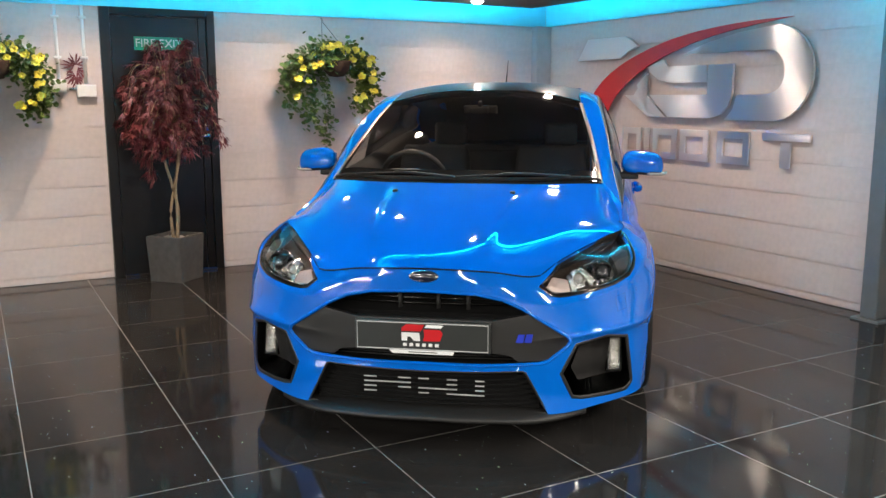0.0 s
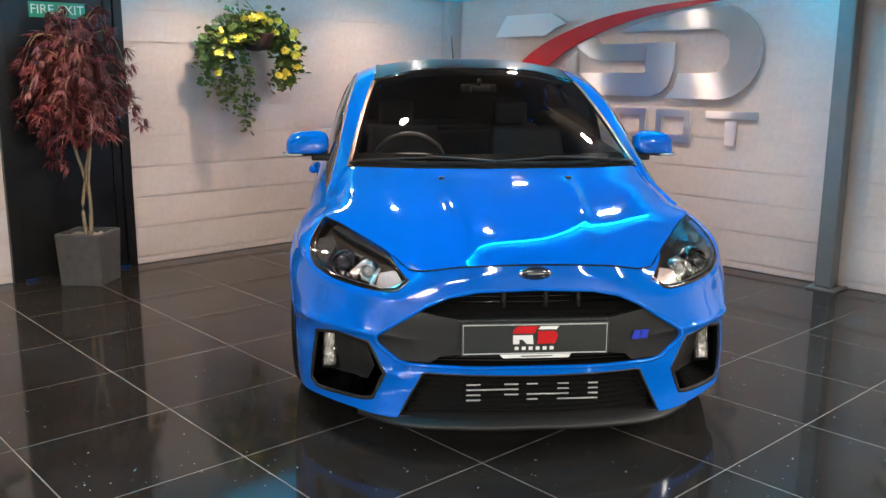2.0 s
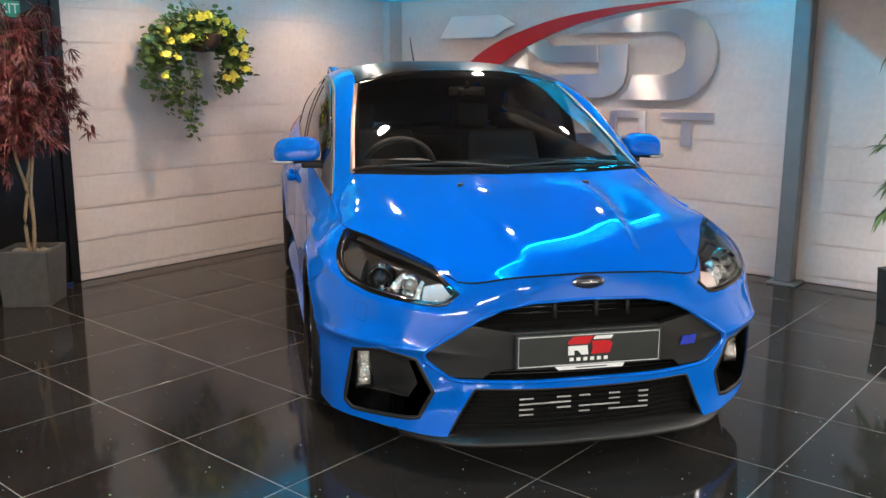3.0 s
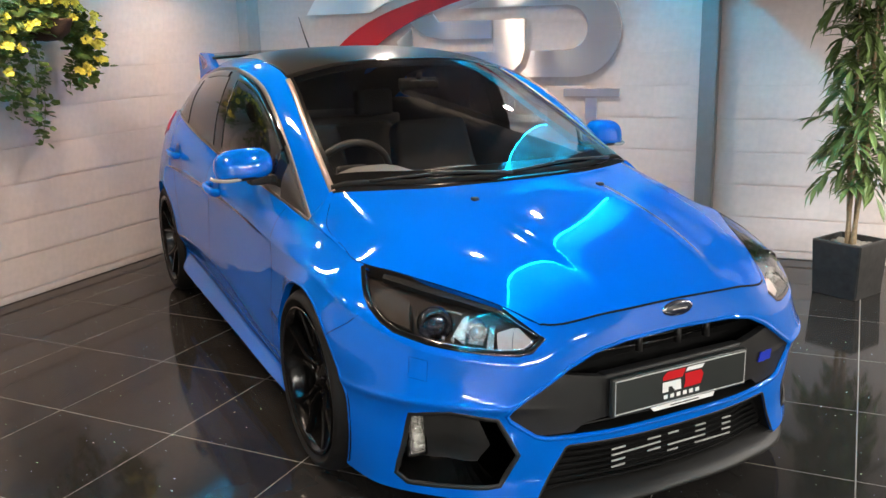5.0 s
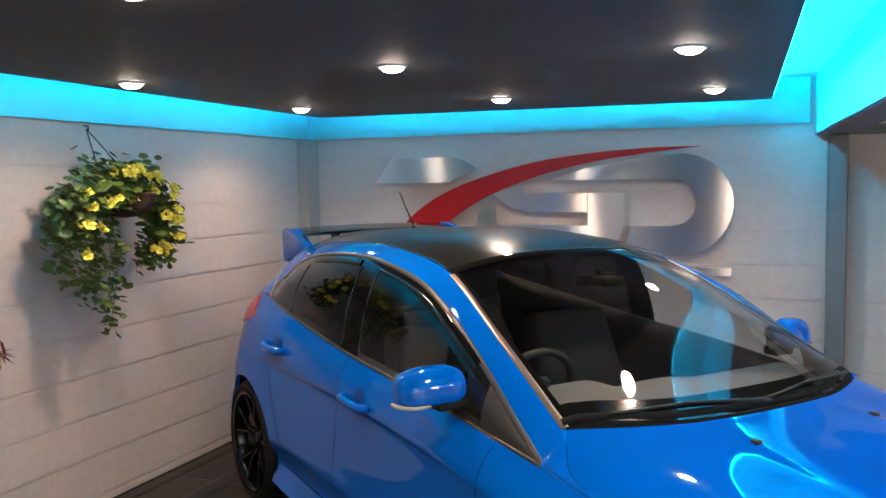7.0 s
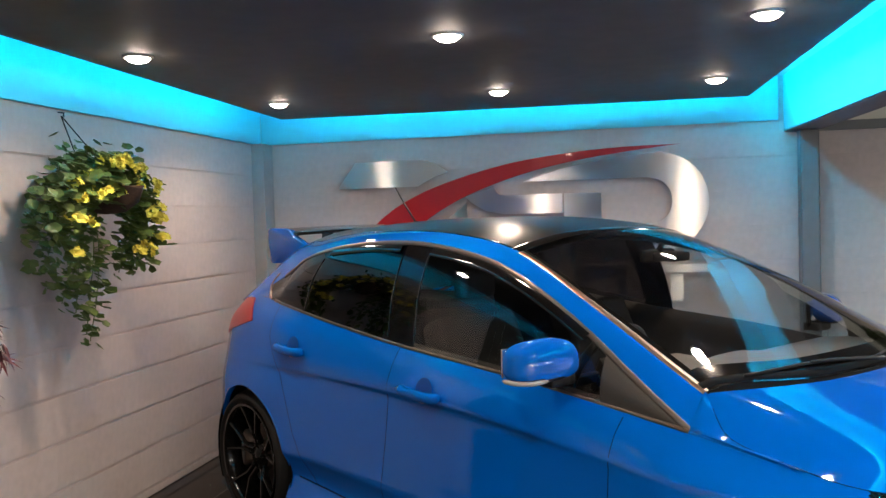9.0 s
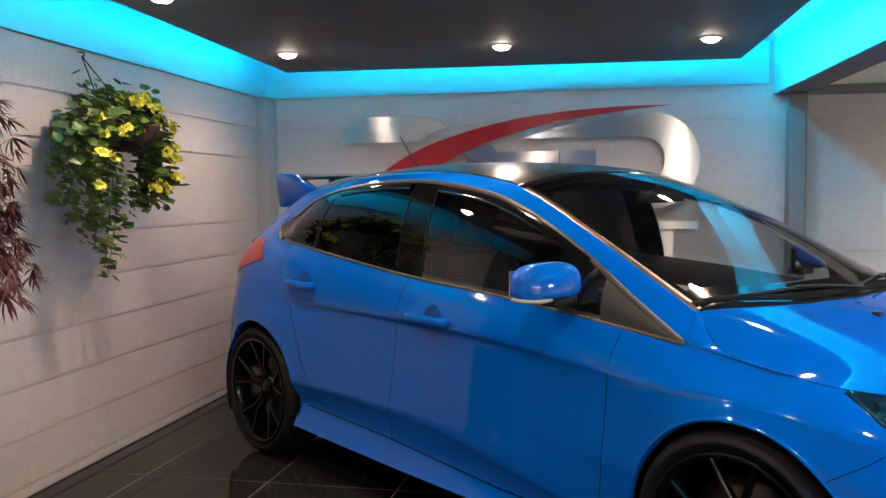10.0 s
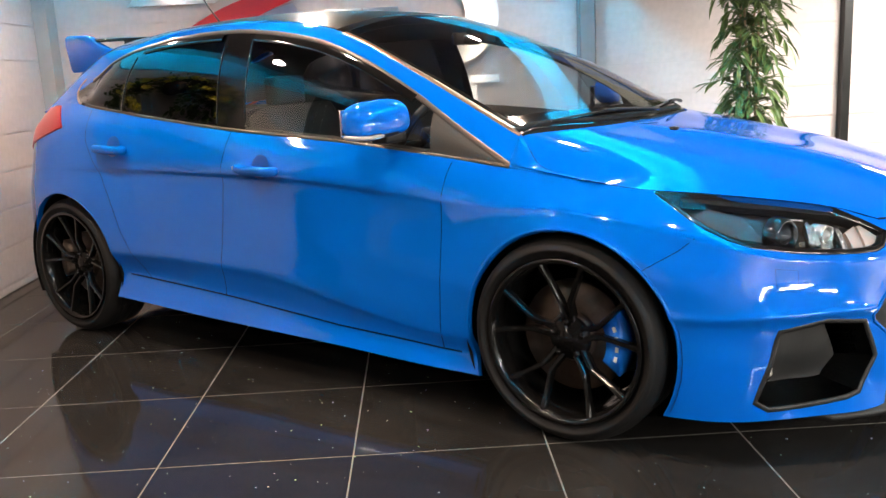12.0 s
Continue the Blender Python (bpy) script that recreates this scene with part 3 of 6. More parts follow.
def score(bm, poly, view, where, closed=True):
    """Cuts the faces for which where(centre) holds along an outline drawn in a view."""
    pairs = list(zip(poly, poly[1:] + poly[:1])) if closed else list(zip(poly, poly[1:]))
    for a, b in pairs:
        lo = (min(a[0], b[0]) - 0.004, min(a[1], b[1]) - 0.004)
        hi = (max(a[0], b[0]) + 0.004, max(a[1], b[1]) + 0.004)
        faces = []
        for f in bm.faces:
            q = [flat(v.co, view) for v in f.verts]
            if max(c[0] for c in q) < lo[0] or min(c[0] for c in q) > hi[0] or max(c[1] for c in q) < lo[1] or min(c[1] for c in q) > hi[1]:
                continue
            if where(f.calc_center_median()):
                faces.append(f)
        if not faces:
            continue
        pa = view[0] * a[0] + view[1] * a[1]
        pb = view[0] * b[0] + view[1] * b[1]
        no = (pb - pa).cross(view[2])
        if no.length < 1e-9:
            continue
        geom = list({v for f in faces for v in f.verts}) + list({e for f in faces for e in f.edges}) + faces
        bmesh.ops.bisect_plane(bm, geom=geom, plane_co=pa, plane_no=no.normalized(), dist=1e-5)


def within(bm, poly, view, where):
    out = []
    for f in bm.faces:
        c = f.calc_center_median()
        if where(c) and inside(flat(c, view), poly):
            out.append(f)
    return out


def copied(faces, shift=None):
    """A mesh of its own with the same faces, each point moved by shift(point)."""
    out = bmesh.new()
    seen = {}
    for f in faces:
        for v in f.verts:
            if v not in seen:
                seen[v] = out.verts.new(v.co + shift(v.co) if shift else v.co)
        out.faces.new([seen[v] for v in f.verts])
    return out


def take(bm, faces):
    """Moves faces out of bm into a mesh of their own."""
    out = copied(faces)
    bmesh.ops.delete(bm, geom=faces, context="FACES")
    return out


def lip(bm, offset, grow=None):
    """Quads from the open border of bm, moved by offset(point): the thickness of a panel or the wall of a recess."""
    out = bmesh.new()
    for e in bm.edges:
        if len(e.link_faces) == 1:
            a, b = (v.co for v in e.verts)
            if grow and not grow(a, b):
                continue
            q = [out.verts.new(p) for p in (a, b, b + offset(b), a + offset(a))]
            out.faces.new(q)
    bmesh.ops.remove_doubles(out, verts=out.verts, dist=1e-5)
    bmesh.ops.recalc_face_normals(out, faces=out.faces)
    return out


def join(a, b):
    """Adds mesh b to mesh a."""
    seen = {v: a.verts.new(v.co) for v in b.verts}
    for f in b.faces:
        try:
            a.faces.new([seen[v] for v in f.verts])
        except ValueError:
            pass
    b.free()
    return a


class Shape:
    """The smooth uncut surface, from which cut panels take their shading and fittings their place."""

    def __init__(self, bm):
        from mathutils.bvhtree import BVHTree
        bm.normal_update()
        bm.verts.index_update()
        self.co = [v.co.copy() for v in bm.verts]
        self.no = [v.normal.copy() for v in bm.verts]
        self.faces = [[v.index for v in f.verts] for f in bm.faces]
        self.tree = BVHTree.FromPolygons(self.co, self.faces)

    def normal(self, p):
        place, _, i, _ = self.tree.find_nearest(p)
        f = self.faces[i]
        total = Vector()
        for k in f:
            total += self.no[k] / ((self.co[k] - place).length + 1e-5) ** 2
        return total.normalized()

    def onto(self, q, view, sign=1):
        """The point of the surface met by a ray along the view's depth axis."""
        d = view[2] * -sign
        start = view[0] * q[0] + view[1] * q[1] - d * 5
        place, no, i, dist = self.tree.ray_cast(start, d)
        return place


def panel(name, bm, mat, parent, shape, label="", depth=0.0):
    """A cut piece of the body shell, shaded by the smooth shape, with a turned-in edge."""
    bmesh.ops.recalc_face_normals(bm, faces=bm.faces)
    edge = None
    count = len(bm.verts)
    if depth:
        edge = lip(bm, lambda p: -shape.normal(p) * depth)
        join(bm, edge)
    bm.verts.ensure_lookup_table()
    normals = []
    for k, v in enumerate(bm.verts):
        normals.append(shape.normal(v.co) if k < count else Vector((0, 0, 0)))
    flip = sum(f.normal.dot(shape.normal(f.calc_center_median())) for f in list(bm.faces)[:40]) < 0
    if flip:
        bmesh.ops.reverse_faces(bm, faces=bm.faces)
    bm.normal_update()
    for k, v in enumerate(bm.verts):
        if k >= count:
            normals[k] = v.normal.copy()
    ob = part(name, bm, mat, parent, label)
    ob.data.normals_split_custom_set_from_vertices(normals)
    return ob


def ribbon(name, pts, shape, width, mat, parent, lift=0.0008, thick=0.002, label="", closed=False):
    """A narrow strip that follows the body: a shut line, a rubber seal or a trim."""
    bm = bmesh.new()
    pts = [Vector(p) for p in pts]
    n = len(pts)
    rows = []
    for i, p in enumerate(pts):
        if closed:
            d = pts[(i + 1) % n] - pts[i - 1]
        else:
            d = pts[min(i + 1, n - 1)] - pts[max(i - 1, 0)]
        no = shape.normal(p)
        side = d.cross(no).normalized() * width / 2
        up = no * lift
        rows.append([bm.verts.new(q) for q in (p - side + up - no * thick, p - side * 0.8 + up, p + side * 0.8 + up, p + side + up - no * thick)])
    for a, b in (zip(rows, rows[1:] + rows[:1]) if closed else zip(rows, rows[1:])):
        for k in range(3):
            bm.faces.new((a[k], a[k + 1], b[k + 1], b[k]))
    bmesh.ops.recalc_face_normals(bm, faces=bm.faces)
    return part(name, bm, mat, parent, label)


def dense(poly, step=0.02, closed=False):
    out = []
    pairs = list(zip(poly, poly[1:] + poly[:1])) if closed else list(zip(poly, poly[1:]))
    for a, b in pairs:
        n = max(1, int(math.dist(a, b) / step))
        out += [tuple(a[c] + (b[c] - a[c]) * i / n for c in range(len(a))) for i in range(n)]
    return out if closed else out + [tuple(poly[-1])]


PROJECTOR = plain("projector lens", (0.02, 0.022, 0.025), 0.04, spec=0.9)
# body blue darkened for the shade in the handle recesses
RECESS_SHADE = plain("shaded blue behind handle", (0.0, 0.055, 0.27), 0.35)
FLAPGAP = plain("blue-black flap gap", (0.001, 0.012, 0.05), 0.9, spec=0.05)

# side and front of the body: rails from the nose's middle (u = 0) round the corner and along the side to the tail
BELT = [(0, -0.835, 0, 0.7), (0.25, -0.822, 0.25, 0.692), (0.47, -0.758, 0.43, 0.672), (0.62, -0.65, 0.5, 0.711), (0.78, -0.49, 0.587, 0.741),
        (0.92, -0.36, 0.664, 0.76), (1.1, -0.225, 0.748, 0.776), (1.46, 0, 0.75, 0.8), (1.71, 0.25, 0.766, 0.838), (1.96, 0.5, 0.785, 0.868),
        (2.4, 0.94, 0.8, 0.918), (3.02, 1.556, 0.805, 0.964), (3.46, 2, 0.8, 1.01), (3.93, 2.47, 0.775, 1.064), (4.26, 2.8, 0.735, 1.085),
        (4.55, 3.05, 0.66, 1.03), (4.9, 3.22, 0.5, 0.96), (5.4, 3.27, 0, 0.95)]
SHOULDER = [(0, -0.842, 0, 0.66), (0.25, -0.835, 0.25, 0.652), (0.47, -0.785, 0.45, 0.62), (0.62, -0.705, 0.548, 0.655), (0.78, -0.58, 0.675, 0.683),
            (0.92, -0.44, 0.742, 0.705), (1.1, -0.27, 0.8, 0.735), (1.46, 0, 0.805, 0.765), (1.71, 0.25, 0.815, 0.785), (1.96, 0.5, 0.83, 0.818),
            (2.4, 0.94, 0.84, 0.862), (3.02, 1.556, 0.845, 0.895), (3.46, 2, 0.845, 0.93), (3.93, 2.47, 0.84, 0.97), (4.26, 2.8, 0.8, 0.99),
            (4.55, 3.05, 0.735, 0.95), (4.9, 3.27, 0.52, 0.9), (5.4, 3.33, 0, 0.89)]
CREST = [(0, -0.852, 0, 0.6), (0.25, -0.846, 0.25, 0.595), (0.5, -0.795, 0.475, 0.572), (0.7, -0.705, 0.63, 0.585), (0.9, -0.56, 0.755, 0.61),
         (1.1, -0.36, 0.838, 0.665), (1.46, 0, 0.865, 0.725), (1.8, 0.34, 0.858, 0.728), (1.96, 0.5, 0.862, 0.742), (2.62, 1.16, 0.872, 0.79),
         (3.17, 1.71, 0.874, 0.8), (3.6, 2.14, 0.876, 0.8), (4.06, 2.6, 0.88, 0.8), (4.4, 2.92, 0.835, 0.8), (4.9, 3.3, 0.54, 0.79), (5.4, 3.36, 0, 0.78)]
UPPER_DOOR = [(0, -0.86, 0, 0.52), (0.25, -0.855, 0.25, 0.52), (0.5, -0.803, 0.485, 0.505), (0.7, -0.72, 0.631, 0.528), (0.9, -0.563, 0.77, 0.538),
              (1.1, -0.37, 0.866, 0.55), (1.46, 0, 0.902, 0.655), (1.8, 0.34, 0.868, 0.62), (1.96, 0.5, 0.86, 0.64), (2.62, 1.16, 0.862, 0.69),
              (3.17, 1.71, 0.866, 0.69), (3.6, 2.14, 0.876, 0.69), (4.06, 2.6, 0.902, 0.69), (4.4, 2.92, 0.86, 0.68), (4.9, 3.33, 0.56, 0.66), (5.4, 3.4, 0, 0.65)]
MID_DOOR = [(0, -0.862, 0, 0.42), (0.25, -0.857, 0.25, 0.42), (0.5, -0.807, 0.487, 0.44), (0.7, -0.746, 0.64, 0.455), (0.9, -0.588, 0.791, 0.455),
            (1.1, -0.37, 0.872, 0.44), (1.46, 0, 0.906, 0.5), (1.8, 0.34, 0.884, 0.46), (1.96, 0.5, 0.872, 0.47), (2.62, 1.16, 0.872, 0.5),
            (3.17, 1.71, 0.873, 0.5), (3.6, 2.14, 0.884, 0.5), (4.06, 2.6, 0.906, 0.5), (4.4, 2.92, 0.87, 0.5), (4.9, 3.35, 0.57, 0.5), (5.4, 3.42, 0, 0.5)]
LOWER_DOOR = [(0, -0.862, 0, 0.325), (0.25, -0.855, 0.25, 0.325), (0.5, -0.798, 0.49, 0.325), (0.7, -0.718, 0.64, 0.32), (0.9, -0.552, 0.795, 0.315),
              (1.1, -0.365, 0.866, 0.32), (1.46, 0, 0.9, 0.33), (1.8, 0.34, 0.876, 0.29), (1.96, 0.5, 0.868, 0.285), (2.33, 0.87, 0.87, 0.335),
              (2.72, 1.26, 0.876, 0.405), (3.17, 1.71, 0.876, 0.42), (3.6, 2.14, 0.884, 0.42), (4.06, 2.6, 0.902, 0.4), (4.4, 2.92, 0.862, 0.38),
              (4.9, 3.33, 0.57, 0.36), (5.4, 3.4, 0, 0.36)]
TUCK = [(0, -0.86, 0, 0.225), (0.25, -0.852, 0.25, 0.225), (0.5, -0.785, 0.5, 0.22), (0.7, -0.695, 0.645, 0.215), (0.9, -0.528, 0.803, 0.205),
        (1.1, -0.358, 0.863, 0.21), (1.46, 0, 0.88, 0.235), (1.8, 0.34, 0.855, 0.228), (1.96, 0.5, 0.85, 0.224), (2.42, 0.96, 0.85, 0.242),
        (3.04, 1.58, 0.85, 0.288), (3.67, 2.21, 0.856, 0.318), (4.06, 2.6, 0.87, 0.31), (4.4, 2.92, 0.84, 0.28), (4.9, 3.28, 0.56, 0.26), (5.4, 3.35, 0, 0.26)]
SKIRT = [(0, -0.866, 0, 0.155), (0.25, -0.857, 0.25, 0.155), (0.5, -0.79, 0.51, 0.142), (0.7, -0.685, 0.66, 0.150), (0.9, -0.505, 0.812, 0.148),
         (1.1, -0.348, 0.86, 0.145), (1.46, 0, 0.88, 0.16), (1.8, 0.34, 0.878, 0.165), (1.96, 0.5, 0.88, 0.166), (2.42, 0.96, 0.882, 0.18),
         (3.04, 1.58, 0.884, 0.192), (3.67, 2.21, 0.886, 0.212), (4.06, 2.6, 0.86, 0.21), (4.4, 2.92, 0.82, 0.2), (4.9, 3.22, 0.55, 0.2), (5.4, 3.29, 0, 0.2)]
RAILS = [BELT, SHOULDER, CREST, UPPER_DOOR, MID_DOOR, LOWER_DOOR, TUCK, SKIRT]


def creased(upper, lower, share, dent):
    """A rail just under another one, drawn in along the flank to sharpen the fold between them."""
    span = np.linspace(0, 5.4, 37)
    a, b = rail(upper, span), rail(lower, span)
    out = []
    for u, p, q in zip(span, a, b):
        f = np.clip((u - 1.7) / 0.6, 0, 1) ** 2 * np.clip((4.3 - u) / 0.5, 0, 1) ** 2
        m = p + (q - p) * share
        out.append((u, m[0], m[1] - dent * f, m[2]))
    return out


def ledge(upper, lower, share, dent):
    """A rail between two others, drawn in round the front corner to sharpen the fold above the fog lamps."""
    span = np.linspace(0, 5.4, 55)
    a, b = rail(upper, span), rail(lower, span)
    out = []
    for u, p, q in zip(span, a, b):
        f = np.clip((u - 0.45) / 0.2, 0, 1) * np.clip((1.25 - u) / 0.2, 0, 1)
        m = p + (q - p) * share
        out.append((u, m[0] + 0.75 * dent * f, m[1] - 0.65 * dent * f, m[2]))
    return out


RAILS.insert(5, ledge(RAILS[4], RAILS[5], 0.22, 0.011))
RAILS.insert(4, ledge(RAILS[3], RAILS[4], 0.82, 0.002))
RAILS.insert(8, creased(RAILS[7], RAILS[8], 0.30, 0.005))
RAILS.insert(3, creased(RAILS[2], RAILS[3], 0.22, 0.008))
us = np.concatenate([np.linspace(0, 1.2, 49, endpoint=False), np.linspace(1.2, 4.2, 91, endpoint=False), np.linspace(4.2, 5.4, 31)])
wrap = loft(RAILS, us, 6)

# bonnet: rails from its middle to its edge, each from nose (t = 0) to windscreen (t = 1)
HOOD_MIDDLE = [(0, -0.834, 0, 0.702), (0.12, -0.785, 0, 0.742), (0.35, -0.58, 0, 0.817), (0.65, -0.27, 0, 0.887), (1, 0.055, 0, 0.938)]
HOOD_BULGE = [(0, -0.829, 0.17, 0.696), (0.12, -0.772, 0.19, 0.741), (0.35, -0.57, 0.228, 0.8165), (0.65, -0.26, 0.255, 0.8875), (1, 0.068, 0.25, 0.938)]
HOOD_RIDGE = [(0, -0.825, 0.22, 0.692), (0.12, -0.763, 0.235, 0.731), (0.35, -0.56, 0.27, 0.802), (0.65, -0.25, 0.305, 0.874), (1, 0.085, 0.33, 0.936)]
HOOD_FLAT = [(0, -0.776, 0.395, 0.680), (0.12, -0.715, 0.415, 0.707), (0.35, -0.5, 0.475, 0.786), (0.65, -0.19, 0.53, 0.861), (1, 0.165, 0.53, 0.934)]
HOOD_FALL = [(0, -0.764, 0.42, 0.675), (0.12, -0.68, 0.465, 0.710), (0.35, -0.42, 0.585, 0.774), (0.65, -0.12, 0.655, 0.838), (0.85, 0.1, 0.655, 0.89),
             (1, 0.225, 0.63, 0.931)]
HOOD_EDGE = [(0, -0.758, 0.432, 0.673), (0.12, -0.655, 0.497, 0.710), (0.35, -0.36, 0.664, 0.76), (0.5, -0.2, 0.745, 0.779), (0.65, -0.03, 0.747, 0.801),
             (0.85, 0.165, 0.732, 0.842), (0.93, 0.213, 0.703, 0.882), (1, 0.262, 0.668, 0.926)]
HOOD = [HOOD_MIDDLE, HOOD_BULGE, HOOD_RIDGE, HOOD_FLAT, HOOD_FALL, HOOD_EDGE]
ts = np.linspace(0, 1, 41)
hood = loft(HOOD, ts, 6)
# its front edge lies on the bumper's upper edge
nose = wrap[us <= 0.47, 0]
for i in range(6):
    for j in range(hood.shape[1]):
        if hood[0, j, 1] <= nose[-1, 1]:
            want = np.array([np.interp(hood[0, j, 1], nose[:, 1], nose[:, 0]), hood[0, j, 1], np.interp(hood[0, j, 1], nose[:, 1], nose[:, 2]) + 0.002])
            if i == 0:
                gap = want - hood[0, j]
                shift = gap if j == 0 else np.vstack((shift, gap))
    if i == 0:
        shift = np.vstack((np.atleast_2d(shift), np.repeat(np.atleast_2d(shift)[-1:], hood.shape[1] - len(np.atleast_2d(shift)), 0)))
    hood[i] += shift * (1 - i / 6) ** 2

# its side edge lies on the wing's upper edge
sill_line = wrap[(us > 0.8) & (us < 1.8), 0]
for i in range(hood.shape[0]):
    x, y, z = hood[i, -1]
    if -0.36 < x < 0.10:
        fade = min(1, (x + 0.36) / 0.06) * min(1, (0.10 - x) / 0.12)
        gap = np.array([0, np.interp(x, sill_line[:, 0], sill_line[:, 1]) - 0.0015 - y, np.interp(x, sill_line[:, 0], sill_line[:, 2]) + 0.001 - z])
        for j in range(hood.shape[1]):
            hood[i, j] += gap * fade * (j / (hood.shape[1] - 1)) ** 4

# greenhouse: windscreen, roof and hatch; rails from the roof's middle down to the waist, from windscreen base (t = 0) to tail (t = 2)
ROOF_MIDDLE = [(0, 0.065, 0, 0.945), (0.5, 0.53, 0, 1.185), (0.95, 1.04, 0, 1.368), (1, 1.1, 0, 1.383), (1.25, 1.55, 0, 1.43), (1.5, 2.05, 0, 1.432),
               (1.75, 2.5, 0, 1.398), (1.88, 2.78, 0, 1.355), (2, 3.18, 0, 0.98)]
ROOF_HALF = [(0, 0.1, 0.33, 0.943), (0.5, 0.56, 0.32, 1.175), (0.95, 1.06, 0.3, 1.358), (1, 1.115, 0.3, 1.372), (1.25, 1.55, 0.31, 1.42), (1.5, 2.05, 0.3, 1.422),
             (1.75, 2.5, 0.29, 1.388), (1.88, 2.77, 0.28, 1.344), (2, 3.17, 0.33, 0.98)]
ROOF_GUTTER = [(0, 0.262, 0.668, 0.93), (0.5, 0.7, 0.612, 1.138), (0.95, 1.1, 0.552, 1.306), (1, 1.15, 0.546, 1.322), (1.25, 1.55, 0.545, 1.382),
               (1.5, 2.05, 0.535, 1.384), (1.75, 2.5, 0.505, 1.345), (1.88, 2.76, 0.495, 1.3), (2, 3.11, 0.61, 1.02)]
RAIL_CREST = [(0, 0.262, 0.715, 0.89), (0.5, 0.683, 0.662, 1.117), (0.95, 1.09, 0.618, 1.290), (1, 1.14, 0.612, 1.305), (1.25, 1.55, 0.606, 1.366),
              (1.5, 2.05, 0.596, 1.364), (1.75, 2.48, 0.58, 1.315), (1.88, 2.70, 0.592, 1.267), (2, 3.06, 0.672, 1.04)]
WINDOW_TOP = [(0, 0.255, 0.765, 0.842), (0.25, 0.46, 0.736, 0.955), (0.5, 0.66, 0.713, 1.076), (0.73, 0.862, 0.692, 1.180), (0.95, 1.07, 0.670, 1.260), (1, 1.12, 0.666, 1.275), (1.25, 1.55, 0.655, 1.340),
              (1.5, 2.05, 0.646, 1.329), (1.75, 2.45, 0.652, 1.256), (1.88, 2.58, 0.69, 1.175), (2, 2.92, 0.715, 1.055)]
WINDOW_MIDDLE = [(0, 0.253, 0.766, 0.84), (0.5, 0.66, 0.766, 0.985), (0.95, 1.07, 0.756, 1.108), (1, 1.12, 0.755, 1.118), (1.25, 1.55, 0.753, 1.165),
                 (1.5, 2.05, 0.745, 1.182), (1.75, 2.45, 0.735, 1.167), (1.88, 2.57, 0.722, 1.125), (2, 2.9, 0.718, 1.06)]
WINDOW_FOOT = [(0, 0.25, 0.768, 0.838), (0.5, 0.66, 0.79, 0.886), (0.95, 1.07, 0.802, 0.928), (1, 1.12, 0.803, 0.932), (1.25, 1.55, 0.805, 0.964),
               (1.5, 2.05, 0.798, 1.016), (1.75, 2.45, 0.777, 1.062), (1.88, 2.57, 0.765, 1.076), (2, 2.88, 0.72, 1.07)]
GREEN_HOUSE = [ROOF_MIDDLE, ROOF_HALF, ROOF_GUTTER, RAIL_CREST, WINDOW_TOP, WINDOW_MIDDLE, WINDOW_FOOT]
ks = np.concatenate([np.linspace(0, 1, 41, endpoint=False), np.linspace(1, 2, 41)])
PER = 5
house = loft(GREEN_HOUSE, ks, PER)

body_shape = Shape(skin(wrap, True, skin(wrap)))
hood_shape = Shape(skin(hood, True, skin(hood)))
house_shape = Shape(skin(house, True, skin(house)))


def mirror_poly(poly, side):
    return [(side * a, b) for a, b in poly]


FOG = [(0.772, 0.408), (0.690, 0.432), (0.578, 0.412), (0.522, 0.300), (0.566, 0.200), (0.600, 0.192), (0.775, 0.180), (0.800, 0.205)]
GRILLE = [(0.0, 0.618), (0.20, 0.612), (0.30, 0.592), (0.38, 0.555), (0.545, 0.448), (0.556, 0.425), (0.545, 0.405), (0.475, 0.352), (0.44, 0.343), (0.25, 0.338), (0.0, 0.338)]
GRILLE += [(-a, b) for a, b in GRILLE[-2:0:-1]]
INTAKE = [(0.0, 0.308), (0.375, 0.316), (0.388, 0.312), (0.474, 0.146), (0.478, 0.125), (0.0, 0.125)]
INTAKE += [(-a, b) for a, b in INTAKE[-2:0:-1]]
LAMP = [(-0.245, 0.640), (-0.215, 0.606), (-0.185, 0.600), (-0.12, 0.603), (-0.035, 0.611), (0.08, 0.622), (0.19, 0.640), (0.242, 0.660), (0.287, 0.686), (0.322, 0.714), (0.372, 0.772), (0.384, 0.82), (0.0, 0.82), (-0.085, 0.76), (-0.108, 0.711), (-0.15, 0.690), (-0.20, 0.665)]
ARCH_F = arc(0.012, 0.318, 0.352, -35, 215, 40)
ARCH_R = arc(WHEELBASE - 0.005, 0.322, 0.352, -35, 215, 40)
DOOR_F = [(0.462, 1.0), (0.455, 0.85), (0.462, 0.65), (0.472, 0.45), (0.485, 0.228)]
DOOR_M = [(1.492, 1.1), (1.500, 0.95), (1.512, 0.80), (1.535, 0.60), (1.565, 0.40), (1.580, 0.286)]
DOOR_R = [(2.44, 1.2), (2.46, 1.05), (2.43, 0.92), (2.34, 0.80), (2.27, 0.68), (2.21, 0.52), (2.12, 0.38), (2.06, 0.31)]
SILL = [(-0.4, 0.2275), (0.41, 0.226), (0.5, 0.227), (0.96, 0.245), (1.58, 0.291), (2.21, 0.3215), (3.0, 0.33)]

